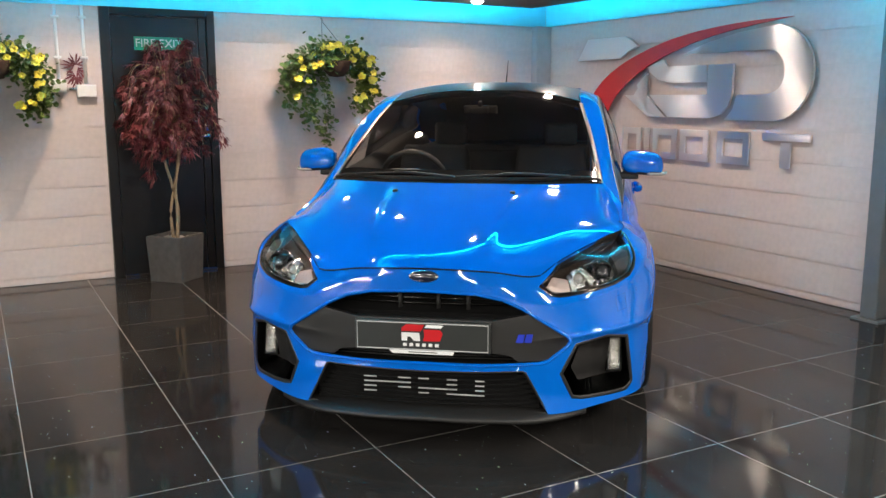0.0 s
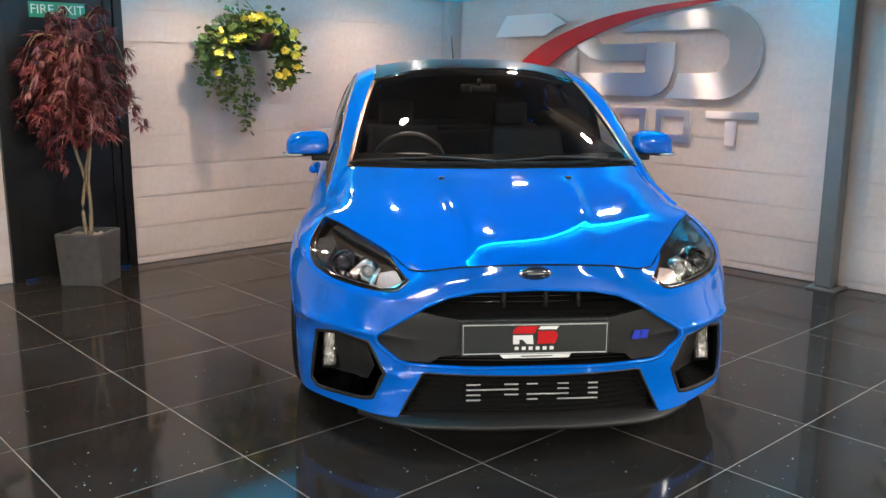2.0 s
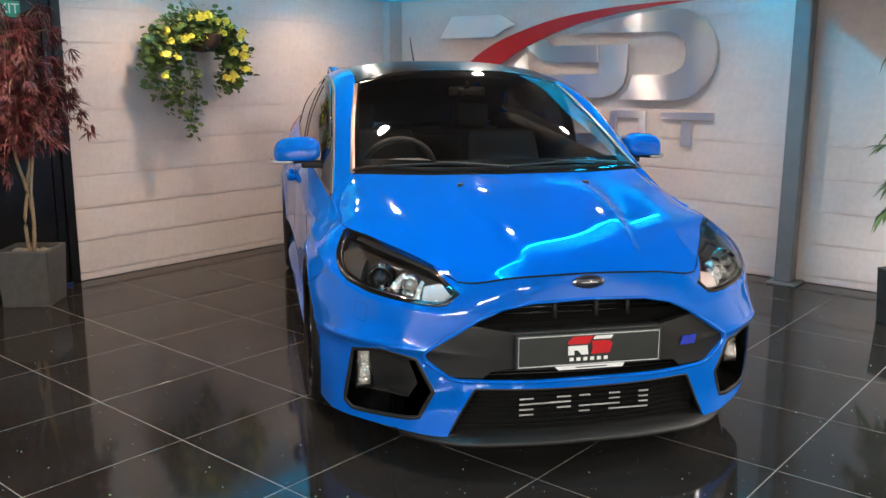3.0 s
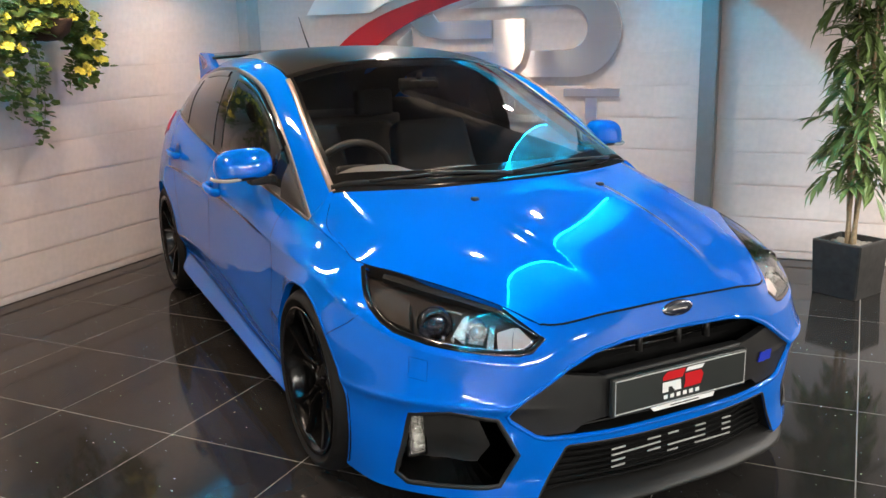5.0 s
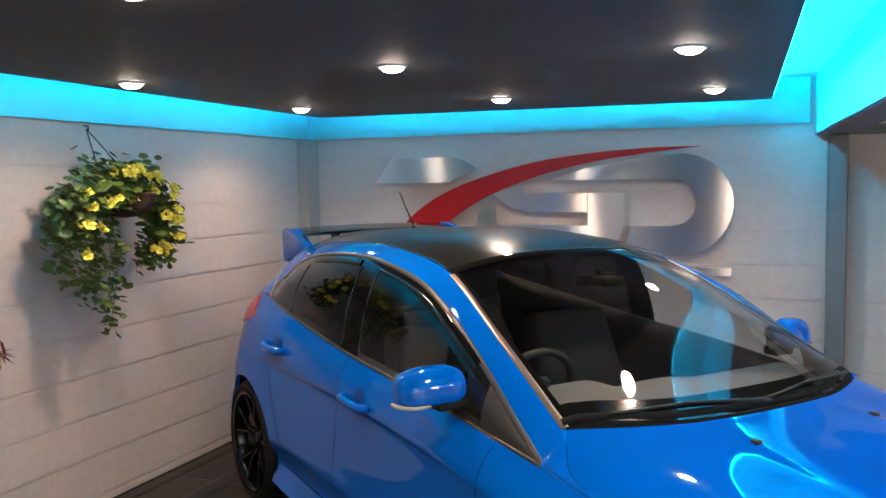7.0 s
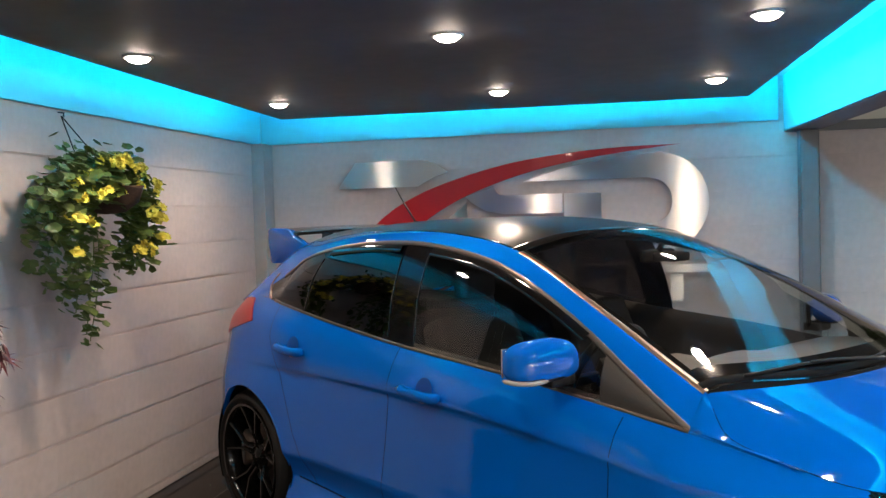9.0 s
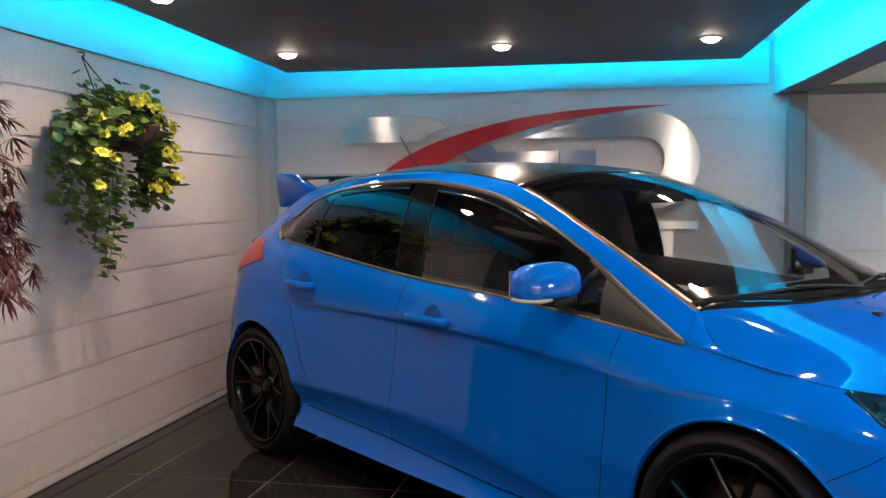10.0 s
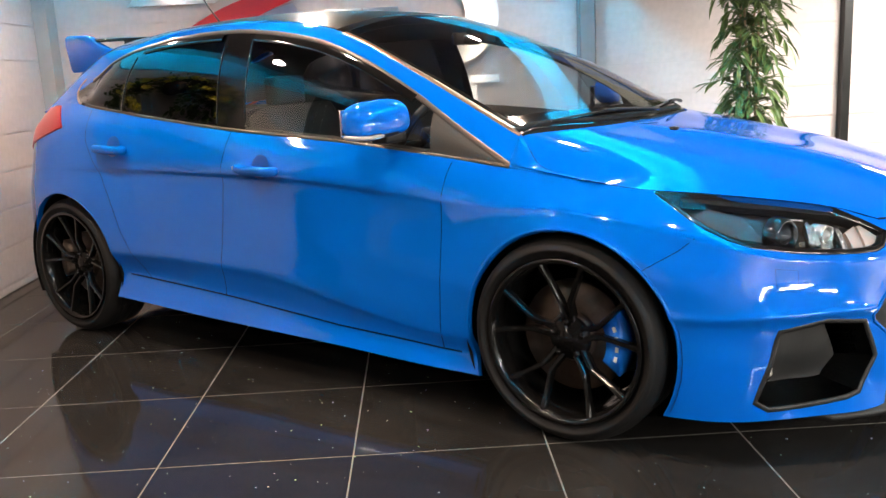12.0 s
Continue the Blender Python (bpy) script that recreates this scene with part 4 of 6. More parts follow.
for side in (1, -1):
    ys = (lambda c: c.y > 0.3) if side == 1 else (lambda c: c.y < -0.3)
    bm = skin(wrap, side == -1)
    corner = CORNER if side == 1 else (Vector((1, -1, 0)).normalized(), Vector((0, 0, 1)), Vector((1, 1, 0)).normalized())
    fogp = mirror_poly(FOG, side)
    front = lambda c: c.x < -0.3
    flank = lambda c: abs(c.y) > 0.6 and c.x > -0.45
    score(bm, GRILLE, FRONT, front)
    bmesh.ops.delete(bm, geom=within(bm, GRILLE, FRONT, front), context="FACES")
    score(bm, INTAKE, FRONT, front)
    bmesh.ops.delete(bm, geom=within(bm, INTAKE, FRONT, front), context="FACES")
    score(bm, fogp, FRONT, front)
    fog_hole = take(bm, within(bm, fogp, FRONT, front))
    lamp_zone = lambda c: c.x < -0.1 and c.z > 0.55
    score(bm, LAMP, corner, lamp_zone)
    lamp_cover = take(bm, within(bm, LAMP, corner, lamp_zone))
    for arch in (ARCH_F, ARCH_R):
        score(bm, arch, SIDE, flank)
        poly = arch + [(arch[-1][0], -0.1), (arch[0][0], -0.1)]
        score(bm, [arch[-1], (arch[-1][0], -0.1)], SIDE, flank, False)
        score(bm, [arch[0], (arch[0][0], -0.1)], SIDE, flank, False)
        bmesh.ops.delete(bm, geom=within(bm, poly, SIDE, flank), context="FACES")
    for line in (DOOR_F, DOOR_M, DOOR_R, SILL):
        score(bm, line, SIDE, lambda c: abs(c.y) > 0.6 and c.x > 0.2, False)
    score(bm, [(-0.235, 0.0), (-0.235, 0.566), (-0.258, 0.582), (-0.334, 0.629), (-0.42, 0.69)], SIDE, lambda c: abs(c.y) > 0.6 and c.x < 0, False)

    def left_of(line, x, z):
        """Whether a point lies ahead of an upright line drawn in the side view."""
        zs = [q[1] for q in line][::-1]
        xs = [q[0] for q in line][::-1]
        return x < np.interp(z, zs, xs)

    groups = {}
    for f in bm.faces:
        c = f.calc_center_median()
        sill_z = np.interp(c.x, [q[0] for q in SILL], [q[1] for q in SILL])
        bump_x = np.interp(c.z, [0.0, 0.566, 0.582, 0.629, 0.69, 0.70], [-0.235, -0.235, -0.258, -0.334, -0.42, -0.80])
        if c.x < bump_x or c.x < -0.5:
            key = "front_bumper"
        elif 0.20 < c.x < 2.42 and c.z < sill_z:
            key = "side_skirt"
        elif left_of(DOOR_F, c.x, c.z):
            key = "front_wing"
        elif left_of(DOOR_M, c.x, c.z):
            key = "front_door"
        elif left_of(DOOR_R, c.x, c.z) and c.x < 2.6:
            key = "rear_door"
        elif c.x > 2.9:
            key = "rear_bumper"
        else:
            key = "rear_quarter"
        groups.setdefault(key, []).append(f)
    panels = {}
    for key, faces in groups.items():
        out = copied(faces)
        panels[key] = panel(key, out, PAINT, car, body_shape, "", 0.007 if key == "front_bumper" else 0.022)
    bm.free()

    # fog lamp pocket in black plastic, with its upright lamp
    mid_y, mid_z = sum(q[0] for q in fogp) / len(fogp), sum(q[1] for q in fogp) / len(fogp)

    def sink(p, deep):
        inner = max(0.0, side * (mid_y - p.y))
        return Vector((deep, side * (0.42 * inner - 0.024), 0.42 * max(0.0, mid_z - p.z) - 0.15 * max(0.0, p.z - mid_z)))

    pocket = panel("fog_lamp_surround", lip(fog_hole, lambda p: sink(p, 0.108)), FOGPLASTIC, car, body_shape, "black plastic fog lamp pocket")
    back = copied(fog_hole.faces, lambda p: sink(p, 0.104))
    part("pocket_back", back, PLASTIC, pocket, "black mesh panel")
    rim_line = []
    for q in dense(fogp, 0.025, True):
        hit = body_shape.onto(q, FRONT, -1)
        if hit:
            rim_line.append(hit)
    ribbon("pocket_rim", rim_line, body_shape, 0.016, PLASTIC, pocket, 0.001, 0.005, "", True)
    lamp_at = body_shape.onto((side * 0.742, 0.325), FRONT, -1) + Vector((0.066, -side * 0.014, 0))
    fl = part("fog_lamp", box(Vector((0.02, -0.025, -0.072)), Vector((0.05, 0.025, 0.072)), 0.010), LAMPCHROME, pocket, "clear upright fog lamp")
    fl.location = lamp_at
    fl.rotation_euler = (0, radians(8), radians(-side * 6))
    part("bezel", box(Vector((0.024, -0.032, -0.080)), Vector((0.06, 0.032, 0.080)), 0.008), PIANO, fl)
    for k in range(2):
        part("facet", box(Vector((0.014, -0.020, -0.064 + k * 0.066)), Vector((0.022, 0.020, -0.064 + k * 0.066 + 0.060)), 0.010), LAMPCHROME, fl)
    fog_hole.free()

    # headlamp: clear cover, dark bowl with a projector and an indicator
    head = holder("headlamp")
    bowl = copied(lamp_cover.faces, lambda p: -body_shape.normal(p) * 0.055)
    join(bowl, lip(lamp_cover, lambda p: -body_shape.normal(p) * 0.056))
    part("bowl", bowl, LAMPBOWL, head, "smoky grey lamp bowl")

    def lamp_point(h, z, deep):
        at = body_shape.onto((h, z), corner, -1)
        return at - body_shape.normal(at) * deep, body_shape.normal(at)

    def aimed(at, deep=0.0):
        d = Vector((-0.9, side * 0.35, 0.05)).normalized()
        return Matrix.Translation(at) @ d.to_track_quat("Z", "Y").to_matrix().to_4x4()

    def tray(name, poly, deep, mat, label=""):
        """A lamp reflector or trim that follows the cover at a depth."""
        b = skin(wrap, side == -1)
        score(b, poly, corner, lamp_zone)
        t = take(b, within(b, poly, corner, lamp_zone))
        b.free()
        for v in t.verts:
            v.co -= body_shape.normal(v.co) * deep
        return panel(name, t, mat, head, body_shape, label, 0.02)

    for deep, poly in ((0.014, [(-0.220, 0.632), (-0.198, 0.614), (-0.165, 0.615), (-0.160, 0.668), (-0.172, 0.668)]), (0.020, [(-0.163, 0.615), (-0.125, 0.616), (-0.114, 0.660), (-0.158, 0.672)])):
        tray("indicator", poly, deep, PALELENS, "pale amber indicator lens")
    for deep, poly in ((0.024, [(-0.112, 0.618), (-0.092, 0.620), (-0.090, 0.680), (-0.106, 0.676)]), (0.040, [(-0.080, 0.632), (-0.036, 0.636), (-0.030, 0.690), (-0.058, 0.696), (-0.075, 0.688)]), (0.026, [(-0.028, 0.627), (0.012, 0.650), (-0.006, 0.698), (-0.020, 0.702)])):
        tray("reflector", poly, deep, LAMPCHROME, "satin chrome main beam reflector")
    tray("outer_trim", [(0.150, 0.652), (0.228, 0.668), (0.278, 0.696), (0.305, 0.722), (0.250, 0.740), (0.170, 0.715)], 0.016, LAMPBOWL)
    tray("brow", [(-0.19, 0.672), (-0.10, 0.704), (0.02, 0.724), (0.16, 0.742), (0.30, 0.760), (0.30, 0.780), (0.0, 0.765), (-0.17, 0.710)], 0.020, LAMPDARK)
    for h, z, r in ((0.075, 0.676, 1.0), (-0.055, 0.668, 0.62)):
        at, no = lamp_point(h, z, 0.034)
        ring = lathe([(0.030 * r, 0.0), (0.036 * r, 0.012), (0.044 * r, 0.014), (0.050 * r, 0.004), (0.054 * r, -0.03)], 32, axis="z")
        ob = part("projector_ring", ring, PIANO if r == 1 else LAMPCHROME, head)
        ob.matrix_local = aimed(at)
        lens = lathe([(0.0005, 0.020), (0.012 * r, 0.017), (0.024 * r, 0.009), (0.031 * r, 0.0), (0.033 * r, -0.02)], 32, axis="z")
        ob = part("projector_lens", lens, PROJECTOR if r == 1 else CLEARPLASTIC, head, "dark glass projector lens" if r == 1 else "clear lamp lens")
        ob.matrix_local = aimed(at)
    for k in range(3):
        at, no = lamp_point(-0.02 + 0.030 * k, 0.636 + 0.003 * k, 0.020)
        ob = part("light_unit", box((-0.005, -0.007, -0.006), (0.005, 0.007, 0.006), 0.002), LAMPCHROME, head)
        ob.matrix_local = aimed(at)
    strip = [lamp_point(h, z, 0.018)[0] for h, z in ((0.0, 0.700), (0.05, 0.706), (0.105, 0.700))]
    part("light_blade", sweep(smooth_line(strip, 12), 0.004), LAMPCHROME, head, "thin pale daytime light blade")
    mid_h, mid_z = sum(q[0] for q in LAMP) / len(LAMP), sum(q[1] for q in LAMP) / len(LAMP)
    liner = [(mid_h + (q[0] - mid_h) * 0.945, mid_z + (q[1] - mid_z) * 0.86) for q in LAMP]
    bright = [lamp_point(h, z, 0.012)[0] for h, z in dense(liner, 0.02, True)]
    part("liner", sweep(bright + bright[:1], 0.0019, 6), CHROME, head, "thin bright lamp liner")
    cov = panel("cover", lamp_cover, LAMPGLASS, head, body_shape, "clear headlamp cover")
    cov.visible_shadow = False
    edge = [body_shape.onto(q, corner, -1) for q in dense(LAMP[:11], 0.02)]
    ribbon("headlamp_seal", [e for e in edge if e], body_shape, 0.016, PIANO, head, 0.0012)

    # shut lines
    def line_on(poly, view=SIDE, sign=None, step=0.02):
        pts = [body_shape.onto(q, view, side if sign is None else sign) for q in dense(poly, step)]
        return [q for q in pts if q]

    for key, poly in (("front_door", DOOR_F[1:]), ("rear_door", DOOR_M[1:]), ("rear_quarter", DOOR_R[1:])):
        ribbon("shut_line", line_on(poly), body_shape, 0.0036, FLAPGAP, panels[key], 0.0006)
    ribbon("shut_line", line_on(SILL[1:-1]), body_shape, 0.008, FLAPGAP, panels["side_skirt"], 0.0006)
    ribbon("shut_line", line_on([(-0.240, 0.570), (-0.258, 0.582), (-0.334, 0.629), (-0.372, 0.662)]), body_shape, 0.0032, FLAPGAP, panels["front_bumper"], 0.0006)

    # handles
    for key, x0, z0 in (("front_door", 1.30, 0.812), ("rear_door", 2.225, 0.880)):
        at = body_shape.onto((x0, z0), SIDE, side)
        no = body_shape.normal(at)
        h = bmesh.new()
        pts = [Vector((x0 + dx, at.y + side * dy, z0 + dz)) for dx, dy, dz in ((-0.105, 0.002, 0.0), (-0.095, 0.026, 0.0), (-0.05, 0.036, 0.001), (0.03, 0.036, 0.004), (0.085, 0.028, 0.006), (0.105, 0.004, 0.007))]
        sweep(smooth_line(pts, 20), [0.010] + [0.0165] * 18 + [0.011], 10, h)
        for v in h.verts:
            v.co.z = z0 + (v.co.z - z0) * 1.15
        part("door_handle", h, PAINT, panels[key])
        # nearly flat darker disc stands for the shaded hollow behind the handle
        shade_disc = lathe([(0.0005, 0.0012), (0.036, 0.001), (0.046, 0.0)], 28, axis="y")
        ob = part("handle_recess", shade_disc, RECESS_SHADE, panels[key])
        ob.matrix_local = Matrix.Translation(at + no * 0.0012 + Vector((-0.015, 0, 0.014))) @ no.to_track_quat("Y", "Z").to_matrix().to_4x4()
    lock = body_shape.onto((1.405, 0.822), SIDE, side)
    part("lock", rod(lock - Vector((0, 0.004 * side, 0)), lock + Vector((0, 0.03 * side, 0)), 0.009), CHROME, panels["front_door"], "chrome key lock")
    # headlamp washer flap on the bumper
    flap = [body_shape.onto(q, corner, -1) for q in dense([(0.075, 0.515), (0.075, 0.572), (0.135, 0.578), (0.135, 0.520)], 0.01, True)]
    ribbon("washer_flap", [q for q in flap if q], body_shape, 0.0011, FLAPGAP, panels["front_bumper"], 0.0004, 0.001, "", True)

    # rear lamp
    tail_poly = [(2.655, 0.975), (2.76, 1.072), (2.90, 1.062), (3.08, 0.99), (3.17, 0.89), (3.14, 0.85), (3.03, 0.888), (2.84, 0.932)]
    tb = skin(wrap, side == -1)
    score(tb, tail_poly, SIDE, lambda c: c.x > 2.6 and abs(c.y) > 0.3)
    tl = take(tb, within(tb, tail_poly, SIDE, lambda c: c.x > 2.6 and abs(c.y) > 0.3))
    tb.free()
    for v in tl.verts:
        v.co += body_shape.normal(v.co) * 0.006
    panel("tail_lamp", tl, LENSRED, car, body_shape, "dark red tail lamp", 0.03)

    # greenhouse panels from the loft's bands
    n_t, n_v = house.shape[:2]
    i_head = 40

    def band(i0, i1, j0, j1):
        return skin(house[i0:i1 + 1, j0:j1 + 1], side == -1)

    panel("roof_rail", band(0, n_t - 1, 2 * PER, 4 * PER), PAINT, car, house_shape, "", 0.012)
    inner = band(0, n_t - 1, 2 * PER, 4 * PER)
    for v in inner.verts:
        v.co -= house_shape.normal(v.co) * 0.02
    part("pillar_lining", inner, SEAT, car, "black pillar lining")
    glass_bm = band(0, n_t - 1, 4 * PER, 6 * PER)
    for x in (0.575, 1.44, 1.60, 2.212, 2.252):
        geom = list(glass_bm.verts) + list(glass_bm.edges) + list(glass_bm.faces)
        slant = -0.12 if x < 1 else (-0.10 if x < 2 else 0.06)
        bmesh.ops.bisect_plane(glass_bm, geom=geom, plane_co=(x, 0, 1.1), plane_no=Vector((1, 0, slant)).normalized(), dist=1e-5)
    # the body closes round the rear end of the glass
    tail_end = [(2.50, 1.02), (2.56, 1.072), (2.62, 1.088), (2.672, 1.112), (2.690, 1.140), (2.682, 1.166), (2.640, 1.20), (2.60, 1.26)]
    score(glass_bm, tail_end, SIDE, lambda c: c.x > 2.3, False)
    parts = {"corner": [], "front": [], "post": [], "rear": [], "divider": [], "quarter": [], "body": []}
    for f in glass_bm.faces:
        c = f.calc_center_median()
        xa = c.x + (c.z - 1.1) * -0.10
        xb = c.x + (c.z - 1.1) * 0.06
        xc = c.x - (c.z - 1.1) * 0.12
        key = "corner" if xc < 0.575 else "front" if xa < 1.44 else "post" if xa < 1.60 else "rear" if xb < 2.212 else "divider" if xb < 2.252 else "quarter"
        if key == "quarter" and c.x > np.interp(c.z, [q[1] for q in tail_end], [q[0] for q in tail_end]):
            key = "body"
        parts[key].append(f)
    for key, name, mat, door_panel in (("body", "rear_pillar", PAINT, panels["rear_quarter"]), ("corner", "corner_trim", SAILBLACK, panels["front_door"]), ("front", "window", SIDEGLASS, panels["front_door"]), ("post", "pillar_trim", PILLARBLACK, panels["front_door"]),
                                   ("rear", "window", PRIVACY, panels["rear_door"]), ("divider", "window_divider", PIANO, panels["rear_door"]), ("quarter", "quarter_window", PRIVACY, panels["rear_quarter"])):
        out = copied(parts[key])
        if out.faces:
            ob = panel(name, out, mat, door_panel, house_shape)
            if "window" == name or name == "quarter_window":
                ob.visible_shadow = False
    glass_bm.free()
    # window trims: waist strip and the black frame over the glass
    flip = lambda row: [Vector((q[0], side * q[1], q[2])) for q in row]
    i_tip = int(n_t * 0.945)
    waist = flip(house[0:i_tip, 6 * PER])
    ribbon("waist_trim", [q for q in waist if q.x < 2.545], house_shape, 0.014, WAISTTRIM, panels["front_door"], 0.004, 0.006, "dark bronze waist strip")
    turn_up = [house_shape.onto(q, SIDE, side) for q in smooth_line([(2.53, 1.068)] + tail_end[2:6] + [(2.655, 1.19)], 18)]
    ribbon("quarter_trim", [q for q in turn_up if q], house_shape, 0.012, SATINTRIM, panels["rear_quarter"], 0.003, 0.006, "bright bronze strip round the quarter window")
    for x0, slant in ((1.440, 0.10), (1.600, 0.10), (2.232, -0.06)):
        pts = [house_shape.onto((x0 + (z - 1.1) * slant, z), SIDE, side) for z in np.linspace(0.985 if x0 < 2 else 1.04, 1.305 if x0 < 2 else 1.27, 12)]
        ribbon("window_channel", [q for q in pts if q], house_shape, 0.005, PIANO, panels["front_door"], 0.003, 0.004)
    over = flip(house[0:i_tip, 4 * PER])
    ribbon("window_frame", [q for q in over if q.x < 2.64], house_shape, 0.022, FRAMETRIM, panels["front_door"], 0.003, 0.006, "satin grey-brown window frame")
    # wind deflectors over the windows
    for i0, i1, key in ((20, 50, "front_door"), (53, 65, "rear_door")):
        visor = flip(house[i0:i1, 4 * PER + 1])
        ribbon("wind_deflector", visor, house_shape, 0.034, PIANO, panels[key], 0.005, 0.003, "smoked wind deflector")
    pillar = flip(house[0:i_head, 2 * PER])
    ribbon("windscreen_trim", pillar, house_shape, 0.026, SATINTRIM, car, 0.002, 0.004, "satin metal windscreen edge trim")
    gutter = flip(house[i_head:n_t - 8, 2 * PER])
    ribbon("roof_channel", gutter, house_shape, 0.012, PIANO, car, 0.001, 0.003)
    part("window_post", sweep(flip([house[k, 4 * PER + 2] * 0 + np.array(q) for k, q in enumerate(((0.70, 0.735, 1.03), (0.705, 0.748, 0.98), (0.71, 0.762, 0.935)))]), 0.009), PIANO, panels["front_door"])

    # mirror
    mir = holder("door_mirror")
    shell = bmesh.new()
    bmesh.ops.create_uvsphere(shell, u_segments=32, v_segments=20, radius=1)
    for v in shell.verts:
        x, y, z = v.co
        power = lambda a, p: math.copysign(abs(a) ** p, a)
        v.co = Vector((power(x, 0.72) * 0.062 + 0.012 * z, power(y, 0.62) * 0.108, power(z, 0.72) * (0.072 if z > 0 else 0.052)))
        v.co.z += 0.010 * v.co.y / 0.11 * -1 * 1
        v.co.x += 0.030 * (v.co.y / 0.11)
    lower = [f for f in shell.faces if f.calc_center_median().z < -0.036]
    low = take(shell, lower)
    mat_m = Matrix.Translation((0.690, side * 0.885, 0.990)) @ Matrix.Diagonal((1, side, 1, 1))
    ob = part("mirror_shell", shell, PAINT, mir)
    ob.matrix_local = mat_m
    ob = part("mirror_base", low, PLASTIC, mir)
    ob.matrix_local = mat_m
    blink = sweep(smooth_line([(-0.048, 0.02, -0.042), (-0.040, 0.07, -0.046), (0.0, 0.115, -0.044), (0.04, 0.122, -0.040)], 16), [0.004] + [0.0075] * 14 + [0.003], 8)
    ob = part("indicator_strip", blink, CLEARPLASTIC, mir, "clear indicator strip")
    ob.matrix_local = mat_m
    arm = box((-0.025, -0.13, -0.075), (0.045, -0.02, -0.040), 0.012, 3)
    ob = part("mirror_arm", arm, PLASTIC, mir)
    ob.matrix_local = mat_m
    face = box((0.055, -0.085, -0.045), (0.062, 0.095, 0.045), 0.003)
    ob = part("mirror_glass", face, CHROME, mir, "mirror glass")
    ob.matrix_local = Matrix.Translation((0.700, side * 0.885, 0.990)) @ Matrix.Diagonal((1, side, 1, 1)) @ Matrix.Rotation(radians(-14), 4, "Z")

    # wheel wells
    for x0 in (0.012, WHEELBASE - 0.005):
        well = bmesh.new()
        ring = arc(x0, 0.318, 0.365, -25, 205, 28)
        a = [well.verts.new((x, side * 0.872, z)) for x, z in ring]
        b = [well.verts.new((x, side * 0.50, z)) for x, z in ring]
        for i in range(len(ring) - 1):
            well.faces.new((a[i], a[i + 1], b[i + 1], b[i]))
        well.faces.new(b)
        part("wheel_well", well, DARK, car, "black wheel arch liner")
    lipline = lambda arch: [q for q in (body_shape.onto(p, SIDE, side) for p in arch[3:-3]) if q]
    for arch, key in ((arc(0.012, 0.318, 0.357, -12, 190, 44), "front_wing"), (arc(WHEELBASE - 0.005, 0.322, 0.357, -12, 190, 44), "rear_quarter")):
        ribbon("arch_lip", lipline(arch), body_shape, 0.010, PAINT, panels[key], 0.0015, 0.008)

# bonnet
bm = skin(hood, True, skin(hood))
bmesh.ops.remove_doubles(bm, verts=bm.verts, dist=1e-5)
bonnet = panel("bonnet", bm, PAINT, car, hood_shape, "", 0.025)
edge = [Vector((q[0], q[1], q[2])) for q in hood[::-1, -1]] + [Vector((q[0], q[1], q[2])) for q in hood[0, ::-1]]
loop = edge + [Vector((q.x, -q.y, q.z)) for q in edge[::-1][1:]]
ribbon("shut_line", loop[2:-2], hood_shape, 0.0036, FLAPGAP, bonnet, 0.0004, 0.003)
front_line = [Vector((q[0], -q[1], q[2])) for q in hood[0, :0:-1]] + [Vector((q[0], q[1], q[2])) for q in hood[0]]
ribbon("front_gap", front_line, hood_shape, 0.006, DARK, bonnet, 0.0012, 0.004)
for y in (0.27, -0.27):
    at = hood_shape.onto((-0.095, y), TOP, 1)
    part("washer_jet", box(at + Vector((-0.013, -0.011, -0.004)), at + Vector((0.013, 0.011, 0.009)), 0.004), PLASTIC, bonnet, "black washer jet")

# corner between bonnet, wing and windscreen pillar
for side in (1, -1):
    a = smooth_line(hood[24:, -1], 17)
    foot = [tuple(q) for q in wrap[:, 0] if 0.0 < q[0] < 0.25][::1] + [tuple(q) for q in house[0, ::-1] if q[1] > 0.667]
    b = smooth_line(foot, 17)
    bm = bmesh.new()
    rows = []
    for k in range(9):
        f = k / 8
        rows.append([bm.verts.new((p[0] + (q[0] - p[0]) * f, side * (p[1] + (q[1] - p[1]) * f + 0.010 * math.sin(math.pi * f)), p[2] + (q[2] - p[2]) * f + 0.003 * math.sin(math.pi * f))) for p, q in zip(a, b)])
    for p, q in zip(rows, rows[1:]):
        for i in range(16):
            bm.faces.new((p[i], p[i + 1], q[i + 1], q[i]))
    bmesh.ops.recalc_face_normals(bm, faces=bm.faces)
    part("pillar_foot", bm, PAINT, car)
    seam = [Vector((q[0], side * q[1], q[2])) for q in wrap[:, 0] if -0.02 < q[0] < 0.27]
    ribbon("wing_edge", seam, body_shape, 0.016, PAINT, car, 0.0015, 0.006)

# windscreen, roof and hatch
ws = skin(house[:41, :2 * PER + 1], True, skin(house[:41, :2 * PER + 1]))
bmesh.ops.remove_doubles(ws, verts=ws.verts, dist=1e-5)
screen = panel("windscreen", ws, WINDSCREEN, car, house_shape, "clear windscreen")
screen.visible_shadow = False
i_tail = 40 + 36
rf = skin(house[40:i_tail + 1, :2 * PER + 1], True, skin(house[40:i_tail + 1, :2 * PER + 1]))
bmesh.ops.remove_doubles(rf, verts=rf.verts, dist=1e-5)
panel("roof", rf, ROOFBLACK, car, house_shape, "satin black wrapped roof", 0.03)
ht = skin(house[i_tail:, :2 * PER + 1], True, skin(house[i_tail:, :2 * PER + 1]))
bmesh.ops.remove_doubles(ht, verts=ht.verts, dist=1e-5)
panel("hatch", ht, PIANO, car, house_shape, "dark rear window")
